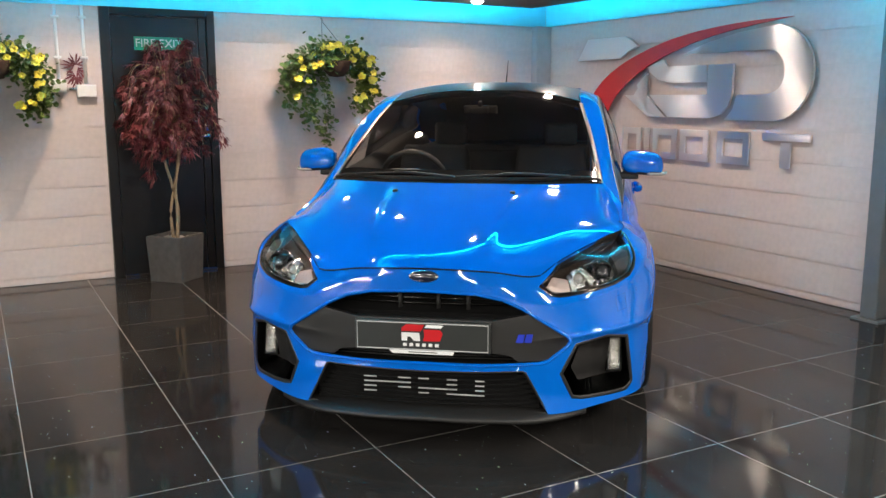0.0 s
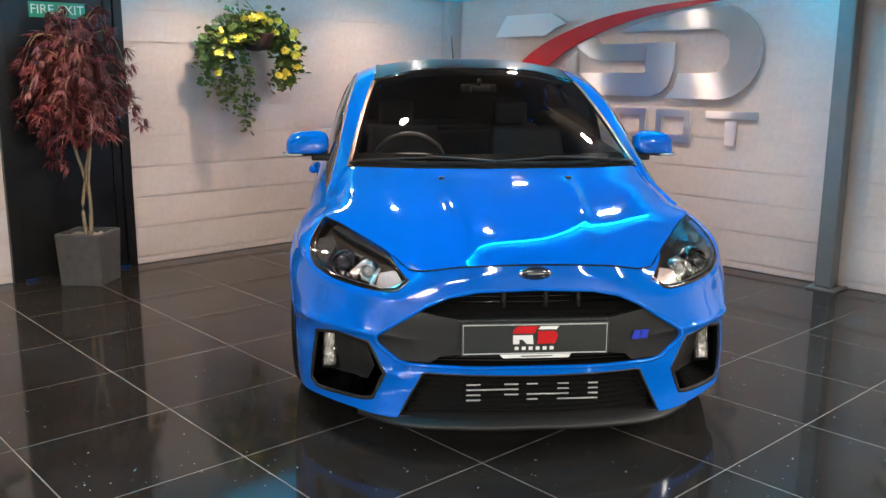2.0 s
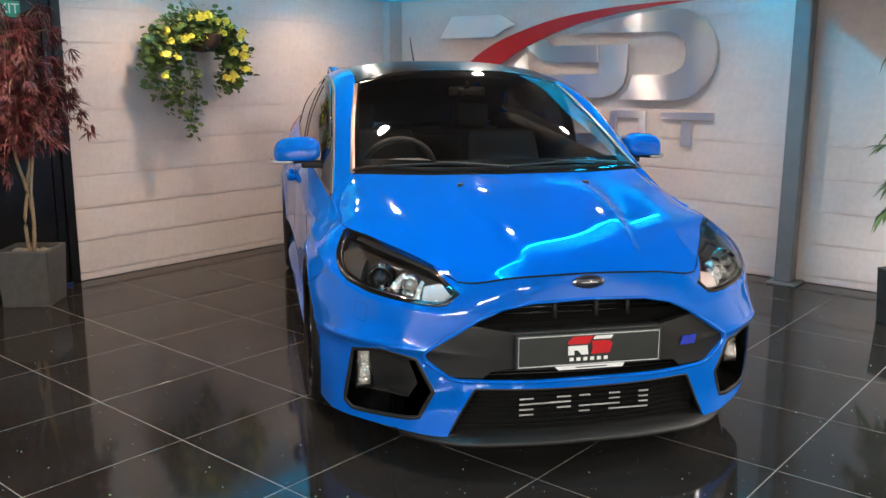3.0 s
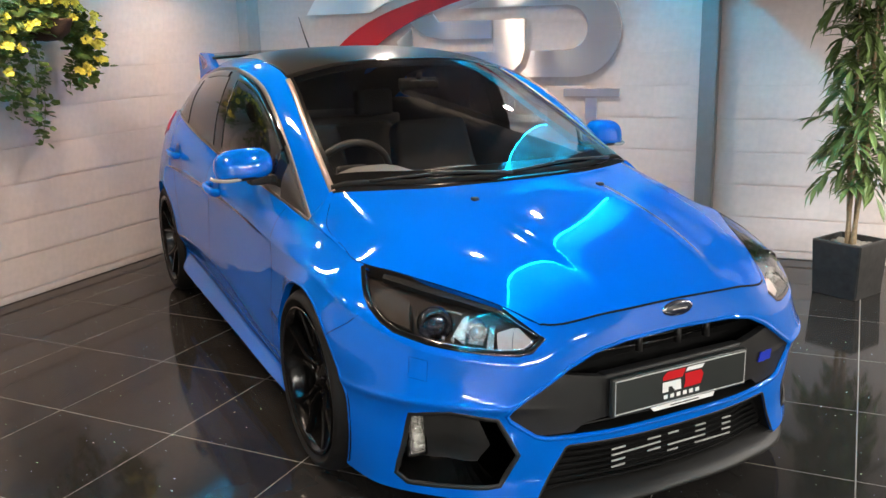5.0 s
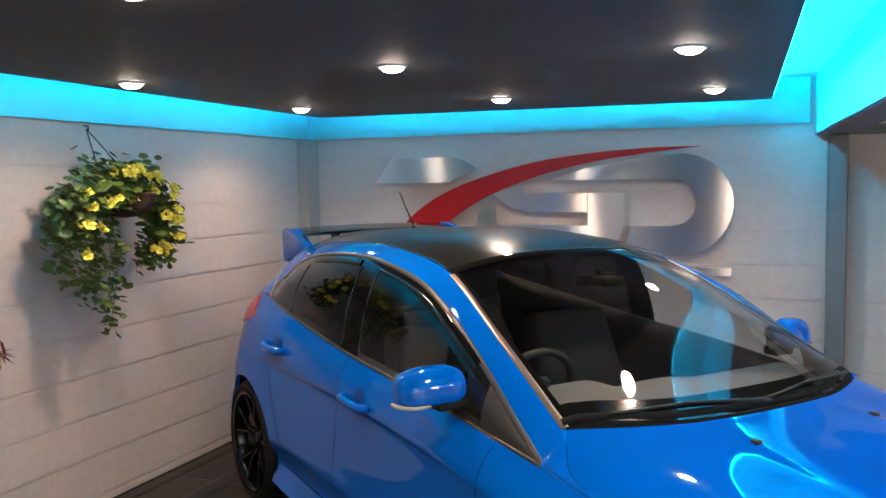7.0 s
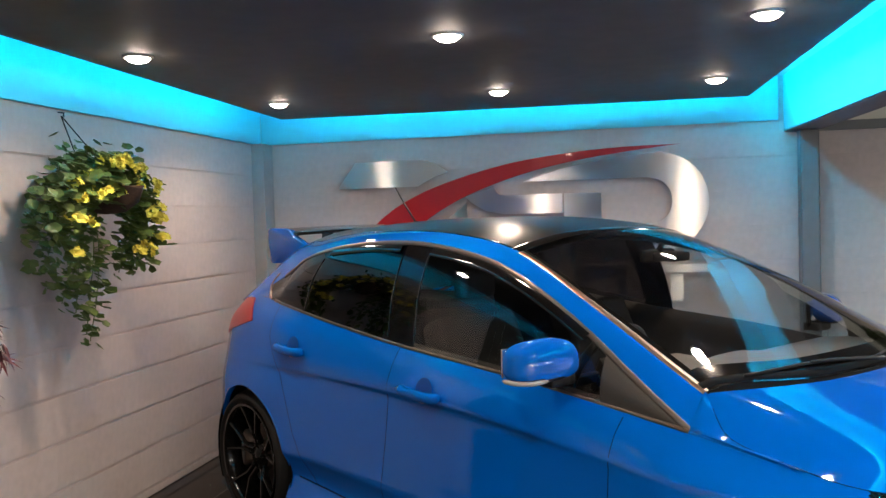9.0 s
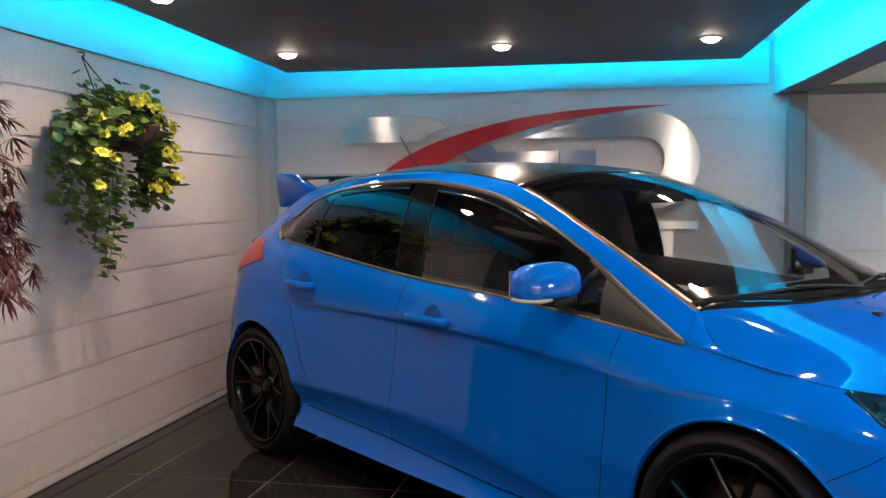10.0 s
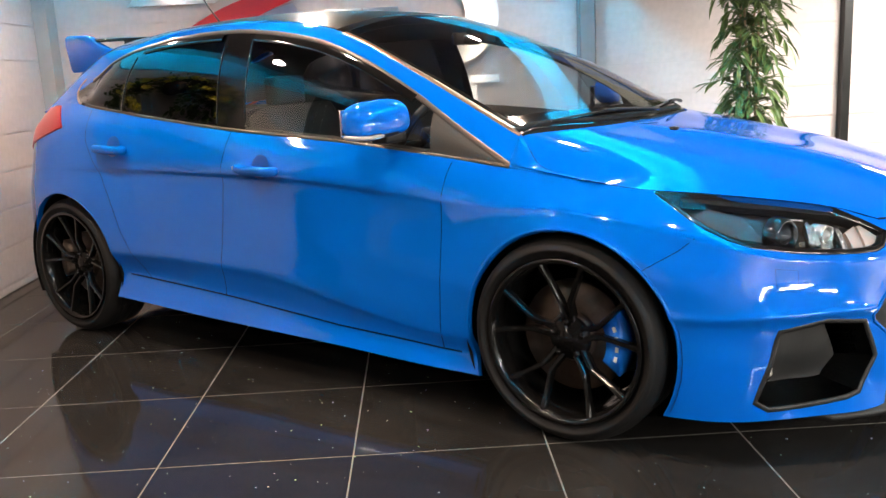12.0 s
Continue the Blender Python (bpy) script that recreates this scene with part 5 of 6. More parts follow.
lining = skin(house[40:, :4 * PER + 1], True, skin(house[40:, :4 * PER + 1]))
for v in lining.verts:
    v.co.z -= 0.035
    v.co.y *= 0.97
part("headlining", lining, SEAT, car, "black headlining")
header = [Vector(q) for q in house[40, :2 * PER + 1]]
header = [Vector((q.x, -q.y, q.z)) for q in header[::-1]] + header[1:]
ribbon("windscreen_header", header, house_shape, 0.05, PIANO, screen, 0.0015, 0.002)
cowl = [Vector(q) + Vector((0.0, 0, 0.002)) for q in house[1, :2 * PER + 1]]
cowl = [Vector((q.x, -q.y, q.z)) for q in cowl[::-1]] + cowl[1:]
ribbon("cowl", cowl, house_shape, 0.034, DARK, screen, 0.0015, 0.012, "black cowl panel")
# seal that closes the gap between bonnet and windscreen
seal = bmesh.new()
line = [Vector(q) for q in house[0, :2 * PER + 1]]
line = [Vector((q.x, -q.y, q.z)) for q in line[::-1]] + line[1:]
pairs = [(seal.verts.new(q), seal.verts.new(q + Vector((-0.03, 0, -0.035)))) for q in line]
for p, q in zip(pairs, pairs[1:]):
    seal.faces.new((p[0], q[0], q[1], p[1]))
part("cowl_seal", seal, DARK, screen, "black rubber cowl seal")
# screen-edge black band
frit = skin(house[:5, :2 * PER + 1], True, skin(house[:5, :2 * PER + 1]))
bmesh.ops.remove_doubles(frit, verts=frit.verts, dist=1e-5)
for v in frit.verts:
    v.co += house_shape.normal(v.co) * 0.001
panel("lower_border", frit, PIANO, screen, house_shape, "black band along the foot of the windscreen")
for side in (1, -1):
    edge_strip = skin(np.stack((house[:41, 2 * PER] * 0.42 + house[:41, 2 * PER - 1] * 0.58, house[:41, 2 * PER]), 1), side == -1)
    for v in edge_strip.verts:
        v.co += house_shape.normal(v.co) * 0.001
    panel("screen_border", edge_strip, PIANO, screen, house_shape)

# wipers
for y0, y1 in ((-0.52, 0.02), (0.02, 0.54)):
    wiper = holder("wiper")
    pts = []
    for k in range(13):
        y = y0 + (y1 - y0) * k / 12
        at = house_shape.onto((0.065 + 0.20 * (abs(y) / 0.67) ** 2 + 0.030 + 0.014 * math.sin(math.pi * k / 12), y), TOP, 1)
        if at:
            pts.append(at + Vector((-0.004, 0, 0.006)))
    part("blade", sweep(pts, 0.0045, 6), PLASTIC, wiper)
    arm = [p + Vector((-0.030 + 0.028 * i / len(pts), 0, 0.002 + 0.008 * i / len(pts))) for i, p in enumerate(pts[: len(pts) * 2 // 3])]
    part("arm", sweep(arm, [0.0075 - 0.0004 * i for i in range(len(arm))], 6), PLASTIC, wiper)

# grille: deep black pocket, plastic wings, bars, plate
cavity = bmesh.new()
hole = []
for q in dense(GRILLE, 0.03, True):
    at = body_shape.onto(q, FRONT, -1)
    if at:
        hole.append(at)
a = [cavity.verts.new(p) for p in hole]
b = [cavity.verts.new(p + Vector((0.11, 0, 0))) for p in hole]
for i in range(len(a)):
    j = (i + 1) % len(a)
    cavity.faces.new((a[i], a[j], b[j], b[i]))
cavity.faces.new(b)
grille = part("grille", cavity, DARK, car, "deep black grille opening", False)
ribbon("grille_rim", hole, body_shape, 0.012, PAINT, grille, 0.003, 0.012, "", True)
for y, w in ((-0.165, 0.008), (-0.05, 0.008), (0.10, 0.008)):
    part("strut", box((-0.80, y - 0.006, 0.54), (-0.78, y + 0.006, 0.60)), PLASTIC, grille)
for z in (0.555, 0.575, 0.595):
    part("bar", sweep([(-0.755, -0.34, z), (-0.79, 0, z + 0.004), (-0.755, 0.34, z)], 0.005, 6), PIANO, grille)
for k in range(5):
    z = 0.352 + k * 0.011
    part("bar", sweep([(-0.79, -0.36, z), (-0.82, 0, z), (-0.79, 0.36, z)], 0.0028, 4), PLASTIC, grille)
# the plastic wings and the plate carrier across the grille
WINGS = [(0.36, 0.352), (0.475, 0.354), (0.543, 0.407), (0.553, 0.425), (0.543, 0.446), (0.405, 0.535), (0.30, 0.517), (0.262, 0.51), (0.262, 0.385), (0.33, 0.375)]
for side in (1, -1):
    wb = skin(wrap[:40], side == -1)
    score(wb, mirror_poly(WINGS, side), FRONT, lambda c: c.x < -0.4)
    w = take(wb, within(wb, mirror_poly(WINGS, side), FRONT, lambda c: c.x < -0.4))
    wb.free()
    for v in w.verts:
        v.co.x += 0.012
    panel("grille_wing", w, PLASTIC, grille, body_shape, "satin black grille insert", 0.03)
part("grille_bridge", box((-0.842, -0.27, 0.380), (-0.80, 0.27, 0.512), 0.012, 3), PLASTIC, grille)
plate = part("number_plate", box((-0.874, -0.26, 0.389), (-0.856, 0.26, 0.507), 0.006, 3), plain("dark grey show plate", (0.022, 0.025, 0.024), 0.35), car, "dark grey show plate with a thin pale edge")
for lo, hi in (((-0.8755, -0.252, 0.395), (-0.8745, 0.252, 0.3985)), ((-0.8755, -0.252, 0.4975), (-0.8745, 0.252, 0.501)), ((-0.8755, -0.252, 0.398), (-0.8745, -0.250, 0.498)), ((-0.8755, 0.250, 0.398), (-0.8745, 0.252, 0.498))):
    part("pinstripe", box(lo, hi), plain("plate pinstripe", (0.5, 0.5, 0.49), 0.4), plate, "", False)
# plain red and white shapes on the plate, and a row of small bars
def decal(poly, mat, name="decal", x=-0.8755):
    return part(name, prism(poly, 0.001, ((0, -1, 0), (0, 0, 1)), (x, 0, 0)), mat, plate, "", False)


decal([(-0.078, 0.480), (-0.060, 0.494), (0.010, 0.494), (-0.004, 0.468), (-0.078, 0.468)], RED)
decal([(-0.078, 0.462), (-0.010, 0.462), (-0.006, 0.430), (-0.030, 0.430), (-0.044, 0.446), (-0.056, 0.446), (-0.056, 0.430), (-0.078, 0.430)], WHITE)
decal([(0.018, 0.494), (0.082, 0.494), (0.074, 0.482), (0.010, 0.482)], WHITE)
decal([(0.006, 0.476), (0.070, 0.476), (0.080, 0.462), (0.070, 0.432), (0.004, 0.430), (0.010, 0.452)], RED)
for k in range(6):
    y = -0.072 + k * 0.0245
    decal([(y, 0.409), (y + 0.014, 0.409), (y + 0.014, 0.421), (y, 0.421)], WHITE, "bar")
strip = part("plate_strip", prism([(-0.125, 0.394), (0.125, 0.394), (0.118, 0.381), (-0.112, 0.381)], 0.004, ((0, -1, 0), (0, 0, 1)), (-0.8765, 0, 0)), WHITE, plate, "white dealer strip with a grey bar", False)
part("bar", prism([(-0.05, 0.390), (0.06, 0.390), (0.06, 0.386), (-0.05, 0.386)], 0.0006, ((0, -1, 0), (0, 0, 1)), (-0.8809, 0, 0)), SLATE, strip, "", False)
badge = part("bonnet_badge", lathe([(0.0005, 0.010), (0.030, 0.009), (0.040, 0.006), (0.046, 0.004), (0.050, 0.0), (0.050, -0.01)], 40, axis="z"), CHROME, car, "chrome oval badge with a dark centre")
BADGE_M = Matrix.Translation(body_shape.onto((0, 0.672), FRONT, -1)) @ Matrix.Rotation(radians(-86), 4, "Y") @ Matrix.Diagonal((0.50, 1.18, 1, 1))
badge.matrix_local = BADGE_M
part("badge_centre", lathe([(0.0005, 0.0108), (0.030, 0.0100), (0.041, 0.0072)], 40, axis="z"), plain("dark badge enamel", (0.01, 0.016, 0.035), 0.15, coat=0.6), badge)
part("badge_mark", box((-0.005, -0.024, 0.0095), (0.004, 0.024, 0.0114), 0.0015), CHROME, badge, "plain bright bar")
for k, (y, z0, z1) in enumerate(((-0.395, 0.425, 0.462), (-0.365, 0.425, 0.462))):
    at = body_shape.onto((y, 0.445), FRONT, -1)
    ob = part("grille_mark", prism([(-0.014, -0.016), (0.014, -0.016), (0.020, 0.016), (-0.004, 0.016)], 0.004, ((0, -1, 0), (0, 0, 1))), plain("blue enamel mark", (0.02, 0.04, 0.42), 0.25, coat=0.5), grille, "small blue enamel mark", False)
    ob.location = at + Vector((0.006, 0, 0))

# lower intake with bars and a bright cooler core behind, and the splitter
cav = bmesh.new()
hole = [p for p in (body_shape.onto(q, FRONT, -1) for q in dense(INTAKE, 0.03, True)) if p]
a = [cav.verts.new(p) for p in hole]
b = [cav.verts.new(p + Vector((0.10, 0, 0))) for p in hole]
for i in range(len(a)):
    j = (i + 1) % len(a)
    cav.faces.new((a[i], a[j], b[j], b[i]))
cav.faces.new(b)
intake = part("lower_intake", cav, DARK, car, "black lower air intake", False)
ribbon("intake_edge", hole, body_shape, 0.008, PLASTIC, intake, 0.001, 0.004, "", True)
part("cooler", box((-0.770, -0.44, 0.155), (-0.755, 0.44, 0.305)), plain("dark cooler core", (0.006, 0.006, 0.006), 0.8, spec=0.1), intake, "", False)
for k in range(7):
    z = 0.175 + k * 0.019
    half = 0.445 - 0.012 * k
    part("bar", sweep(smooth_line([(-0.775, -half, z), (-0.812, -0.28, z), (-0.838, 0, z), (-0.812, 0.28, z), (-0.775, half, z)], 21), 0.0034, 6), DARK, intake)
for y0, y1, kk in ((-0.235, -0.185, (0, 1, 2, 3)), (-0.185, -0.10, (2,)), (-0.10, -0.05, (1, 2, 3)), (-0.02, 0.02, (0, 1, 3)), (0.02, 0.09, (1,)), (0.09, 0.13, (0, 1, 2, 3)), (0.13, 0.20, (0,)), (0.20, 0.235, (0, 1, 2, 3))):
    for k in kk:
        part("cooler_stencil", box((-0.8445, -y1, 0.2135 + k * 0.019), (-0.842, -y0, 0.2185 + k * 0.019)), STENCIL, intake, "pale bar across the intake", False)
spl = bmesh.new()
outline = []
for y in np.linspace(-0.62, 0.62, 41):
    x = hermite([-0.62, -0.5, -0.25, 0, 0.25, 0.5, 0.62], [-0.70, -0.815, -0.895, -0.912, -0.895, -0.815, -0.70], np.array([y]))[0]
    outline.append((x, y))
rows = []
for x, y in outline:
    zt = 0.150 - 0.010 * abs(y) / 0.62
    rows.append([spl.verts.new(q) for q in ((x + 0.16, y, zt + 0.012), (x + 0.04, y, zt + 0.006), (x + 0.006, y, zt - 0.006), (x, y, zt - 0.016), (x + 0.010, y, zt - 0.026), (x + 0.16, y, zt - 0.026))])
for p, q in zip(rows, rows[1:]):
    for k in range(5):
        spl.faces.new((p[k], p[k + 1], q[k + 1], q[k]))
spl.faces.new(rows[0])
spl.faces.new(rows[-1][::-1])
bmesh.ops.recalc_face_normals(spl, faces=spl.faces)
part("splitter", spl, PLASTIC, car, "black plastic front splitter")

# rear spoiler
spoiler = holder("rear_spoiler")
for side in (1, -1):
    poly = dense([(2.60, 1.318), (2.70, 1.338), (2.78, 1.366), (2.835, 1.398), (2.87, 1.408), (2.995, 1.412), (3.018, 1.402), (3.012, 1.36), (2.968, 1.238), (2.952, 1.226), (2.87, 1.228), (2.74, 1.25), (2.62, 1.285)], 0.02, True)
    bm = bmesh.new()
    rings = []
    for off, shrink in ((0.0, 0.95), (0.004, 0.985), (0.02, 1.0), (0.036, 0.985), (0.040, 0.95)):
        cx, cz = 2.85, 1.31
        rings.append([bm.verts.new((cx + (x - cx) * shrink, side * (0.485 + off + (0.02 if x > 2.9 else 0.0) - 0.09 * (z - 1.31)), cz + (z - cz) * shrink)) for x, z in poly])
    for p, q in zip(rings, rings[1:]):
        for i in range(len(p)):
            j = (i + 1) % len(p)
            bm.faces.new((p[i], p[j], q[j], q[i]))
    bm.faces.new(rings[0])
    bm.faces.new(rings[-1][::-1])
    bmesh.ops.recalc_face_normals(bm, faces=bm.faces)
    part("end_plate", bm, PAINT, spoiler, "blue spoiler end plate")
wing = bmesh.new()
rows = []
for y in np.linspace(-0.50, 0.50, 15):
    lift = 0.012 * (1 - (y / 0.5) ** 2)
    rows.append([wing.verts.new((x, y, z + lift)) for x, z in ((2.74, 1.372), (2.80, 1.386), (2.92, 1.392), (3.05, 1.402), (3.05, 1.394), (2.92, 1.376), (2.80, 1.368))])
for p, q in zip(rows, rows[1:]):
    for k in range(7):
        wing.faces.new((p[k], p[(k + 1) % 7], q[(k + 1) % 7], q[k]))
wing.faces.new(rows[0])
wing.faces.new(rows[-1][::-1])
bmesh.ops.recalc_face_normals(wing, faces=wing.faces)
part("blade", wing, PIANO, spoiler, "black wing blade")
for y in (-0.3, 0.3):
    part("support", box((2.76, y - 0.012, 1.335), (2.84, y + 0.012, 1.380), 0.005), PLASTIC, spoiler)
at = house_shape.onto((2.42, 0.0), TOP, 1)
ant = part("aerial", sweep([at + Vector((0, 0, 0.01)), at + Vector((0.10, 0, 0.115)), at + Vector((0.17, 0, 0.20))], [0.0055, 0.004, 0.003], 8), PLASTIC, car, "black roof aerial")
part("aerial_foot", lathe([(0.0005, 0.022), (0.012, 0.018), (0.022, 0.006), (0.024, -0.004)], 16, axis="z"), PLASTIC, ant).location = at

# floor pan and cabin
part("floor_pan", box((-0.62, -0.60, 0.17), (3.1, 0.60, 0.30), 0.03), DARK, car)
part("boot_lining", box((2.50, -0.62, 0.33), (3.12, 0.62, 1.0), 0.03), SEAT, car)
part("cabin_floor", box((0.3, -0.74, 0.30), (2.6, 0.74, 0.34)), DARK, car)
part("bulkhead", box((0.25, -0.74, 0.30), (0.29, 0.74, 0.80)), DARK, car)
for side in (1, -1):
    card = bmesh.new()
    rows = []
    for q in house[0:n_t:2, 6 * PER]:
        rows.append([card.verts.new((q[0], side * (q[1] - dy), z)) for dy, z in ((0.001, q[2] + 0.006), (0.035, q[2] + 0.012), (0.085, q[2] - 0.03), (0.10, q[2] - 0.12), (0.11, 0.32))])
    for p, q in zip(rows, rows[1:]):
        for k in range(4):
            card.faces.new((p[k], p[k + 1], q[k + 1], q[k]))
    part("door_card", card, SEAT, car, "black door lining")
dash = bmesh.new()
rows = []
for y in np.linspace(-0.70, 0.70, 29):
    pod = 0.055 * math.exp(-((y - 0.37) / 0.17) ** 4) + 0.018 * math.exp(-((y) / 0.16) ** 4)
    rows.append([dash.verts.new(q) for q in ((0.20 + 0.12 * (y / 0.7) ** 2, y, 0.88), (0.38 + 0.05 * (y / 0.7) ** 2, y, 0.915), (0.52, y, 0.915 + pod * 0.7), (0.62, y, 0.905 + pod), (0.68, y, 0.86 + pod * 0.6), (0.70, y, 0.78), (0.66, y, 0.60))])
for p, q in zip(rows, rows[1:]):
    for k in range(6):
        dash.faces.new((p[k], p[k + 1], q[k + 1], q[k]))
bmesh.ops.recalc_face_normals(dash, faces=dash.faces)
part("dashboard", dash, DASH, car, "grey dashboard with an instrument hood")
wheel_ring = bmesh.new()
ring = [(0.185 * math.cos(t), 0.185 * math.sin(t), 0) for t in np.linspace(0, 2 * math.pi, 41)]
sweep(ring, 0.016, 8, wheel_ring)
steer = part("steering_wheel", wheel_ring, PLASTIC, car, "black leather steering wheel")
steer.matrix_local = Matrix.Translation((0.86, 0.37, 0.87)) @ Matrix.Rotation(radians(66), 4, "Y")
part("spoke", box((-0.02, -0.175, -0.012), (0.02, 0.175, 0.006), 0.005), PLASTIC, steer)
part("boss", box((-0.07, -0.07, -0.03), (0.06, 0.07, 0.014), 0.02, 3), PLASTIC, steer)


def seat(name, x, y, wide, tall, bucket=True):
    s = holder(name)
    s.matrix_local = Matrix.Translation((x, y, 0))
    part("cushion", box((-0.05, -wide / 2, 0.36), (0.48, wide / 2, 0.56), 0.06, 4), SEAT, s)
    back = box((-0.07, -wide / 2, 0.0), (0.07, wide / 2, tall), 0.055, 4)
    for v in back.verts:
        v.co.y *= 1.0 - 0.22 * max(0, v.co.z / tall - 0.5) * 2
    ob = part("backrest", back, SEAT, s)
    ob.matrix_local = Matrix.Translation((0.46, 0, 0.48)) @ Matrix.Rotation(radians(20), 4, "Y")
    if bucket:
        for sd in (1, -1):
            bol = part("bolster", box((-0.12, sd * wide / 2 - 0.05, 0.08), (0.05, sd * wide / 2 + 0.04, tall * 0.72), 0.04, 3), SEAT, s)
            bol.matrix_local = ob.matrix_local.copy()
        hd = part("headrest", box((-0.055, -0.12, tall - 0.02), (0.055, 0.12, tall + 0.19), 0.05, 4), SEAT, s)
        hd.matrix_local = ob.matrix_local.copy()
        mk = part("seat_mark", box((-0.075, -0.03, tall * 0.82), (-0.069, 0.03, tall * 0.86), 0.002), plain("grey seat stitching", (0.20, 0.22, 0.26), 0.6), s, "small grey stitched mark")
        mk.matrix_local = ob.matrix_local.copy()
    return s


seat("front_seat", 0.95, 0.37, 0.52, 0.58)
seat("front_seat", 0.95, -0.37, 0.52, 0.58)
seat("rear_bench", 1.80, 0.0, 1.25, 0.50, False)
for y in (0.40, -0.40):
    part("rear_headrest", box((2.38, y - 0.12, 1.0), (2.48, y + 0.12, 1.16), 0.04, 3), SEAT, car)
mirror = part("rear_view_mirror", box((0.90, -0.095, 1.245), (0.93, 0.095, 1.295), 0.016, 3), DARK, car, "black rear-view mirror")
part("mirror_stem", rod((0.91, 0, 1.285), (0.89, 0, 1.315), 0.012), DARK, mirror)
part("sensor_pod", box((0.80, -0.05, 1.25), (0.90, 0.05, 1.285), 0.012), DARK, mirror)

# ---- wheels ----
RADIUS, RIM_R, WIDTH = 0.322, 0.258, 0.225


def make_wheel(front):
    w = holder("wheel")
    h = WIDTH / 2
    tyre = lathe([(RIM_R - 0.008, -h + 0.02), (RIM_R + 0.01, -h + 0.004), (RIM_R + 0.030, -h - 0.006), (RADIUS - 0.022, -h + 0.002), (RADIUS - 0.006, -h + 0.02), (RADIUS, -h + 0.04), (RADIUS, -0.036), (RADIUS - 0.007, -0.034), (RADIUS - 0.007, -0.026), (RADIUS, -0.024),
                  (RADIUS, 0.024), (RADIUS - 0.007, 0.026), (RADIUS - 0.007, 0.034), (RADIUS, 0.036), (RADIUS, h - 0.04), (RADIUS - 0.006, h - 0.02), (RADIUS - 0.018, h - 0.003), (RADIUS - 0.020, h + 0.001), (RIM_R + 0.034, h + 0.005), (RIM_R + 0.031, h + 0.0075), (RIM_R + 0.026, h + 0.0075), (RIM_R + 0.023, h + 0.004), (RIM_R + 0.012, h - 0.002), (RIM_R - 0.008, h - 0.02)], 64)
    part("tyre", tyre, RUBBER, w, "black road tyre")
    rim = lathe([(RIM_R - 0.006, h - 0.008), (RIM_R + 0.004, h - 0.002), (RIM_R + 0.002, h + 0.004), (RIM_R - 0.010, h + 0.002), (RIM_R - 0.020, h - 0.02), (RIM_R - 0.028, h - 0.07), (RIM_R - 0.036, -h + 0.02)], 64)
    rim_ob = part("rim", rim, RIMBLACK, w, "gloss black forged alloy rim")
    for k in range(10):
        middle = 2 * math.pi * (k // 2) / 5 + 0.3
        sp = bmesh.new()
        rows = []
        for r, wd, y0, th in ((0.050, 0.022, h - 0.050, 0.030), (0.085, 0.018, h - 0.042, 0.030), (0.118, 0.0175, h - 0.030, 0.028), (0.128, 0.0165, h - 0.028, 0.028), (0.20, 0.0155, h - 0.017, 0.026), (0.249, 0.021, h - 0.006, 0.030)):
            twist = middle + (1 if k % 2 else -1) * np.interp(r, [0.05, 0.085, 0.118, 0.128, 0.20, 0.249], [0.30, 0.17, 0.135, 0.15, 0.255, 0.295])
            c, s = math.cos(twist), math.sin(twist)
            ring = []
            for u, v in ((-wd / 2, -th), (-wd / 2, -0.006), (-wd / 4, 0), (wd / 4, 0), (wd / 2, -0.006), (wd / 2, -th)):
                ring.append(sp.verts.new((r * c - u * s, y0 + v, r * s + u * c)))
            rows.append(ring)
        for p, q in zip(rows, rows[1:]):
            for i in range(6):
                j = (i + 1) % 6
                sp.faces.new((p[i], p[j], q[j], q[i]))
        sp.faces.new(rows[0])
        sp.faces.new(rows[-1][::-1])
        bmesh.ops.recalc_face_normals(sp, faces=sp.faces)
        part("spoke", sp, RIMBLACK, rim_ob, "", False)
    part("hub", lathe([(0.0005, h - 0.040), (0.028, h - 0.041), (0.031, h - 0.046), (0.060, h - 0.050), (0.070, h - 0.064), (0.072, h - 0.10)], 40), RIMBLACK, rim_ob)
    for k in range(5):
        t = 2 * math.pi * k / 5 + 0.3
        part("wheel_nut", rod((0.054 * math.cos(t), h - 0.058, 0.054 * math.sin(t)), (0.054 * math.cos(t), h - 0.036, 0.054 * math.sin(t)), 0.010, seg=6), RIMBLACK, rim_ob)
    dr = 0.175 if front else 0.151
    part("brake_disc", lathe([(0.07, 0.022), (dr, 0.022), (dr + 0.001, 0.018), (dr + 0.001, 0.0), (0.07, 0.0)], 56), IRON, w, "grey-brown brake disc")
    part("brake_hat", lathe([(0.0005, 0.045), (0.07, 0.045), (0.078, 0.035), (0.078, 0.0)], 32), IRON, w)
    return w, dr


def add_caliper(w, dr, side, front):
    a0 = -32 if front else 158
    poly = arc(0, 0, dr + 0.018, 180 + a0 - 4, 180 + a0 + 62, 12) + arc(0, 0, dr - 0.05, 180 + a0 + 58, 180 + a0, 12)
    bm = prism(poly, 0.075, ((1, 0, 0), (0, 0, 1)), (0, 0.065, 0), 0.006)
    ob = part("brake_caliper", bm, CALIPER if front else IRON, w, "blue painted brake caliper" if front else "")
    if front:
        for k in range(4):
            t = radians(180 + a0 + 14 + k * 11)
            part("caliper_bar", box((-0.005, 0.0, -0.008), (0.005, 0.003, 0.008)), WHITE, ob, "plain white bar", False).matrix_local = Matrix.Translation(((dr - 0.012) * math.cos(t), 0.0655, (dr - 0.012) * math.sin(t))) @ Matrix.Rotation(-t, 4, "Y")
    return ob


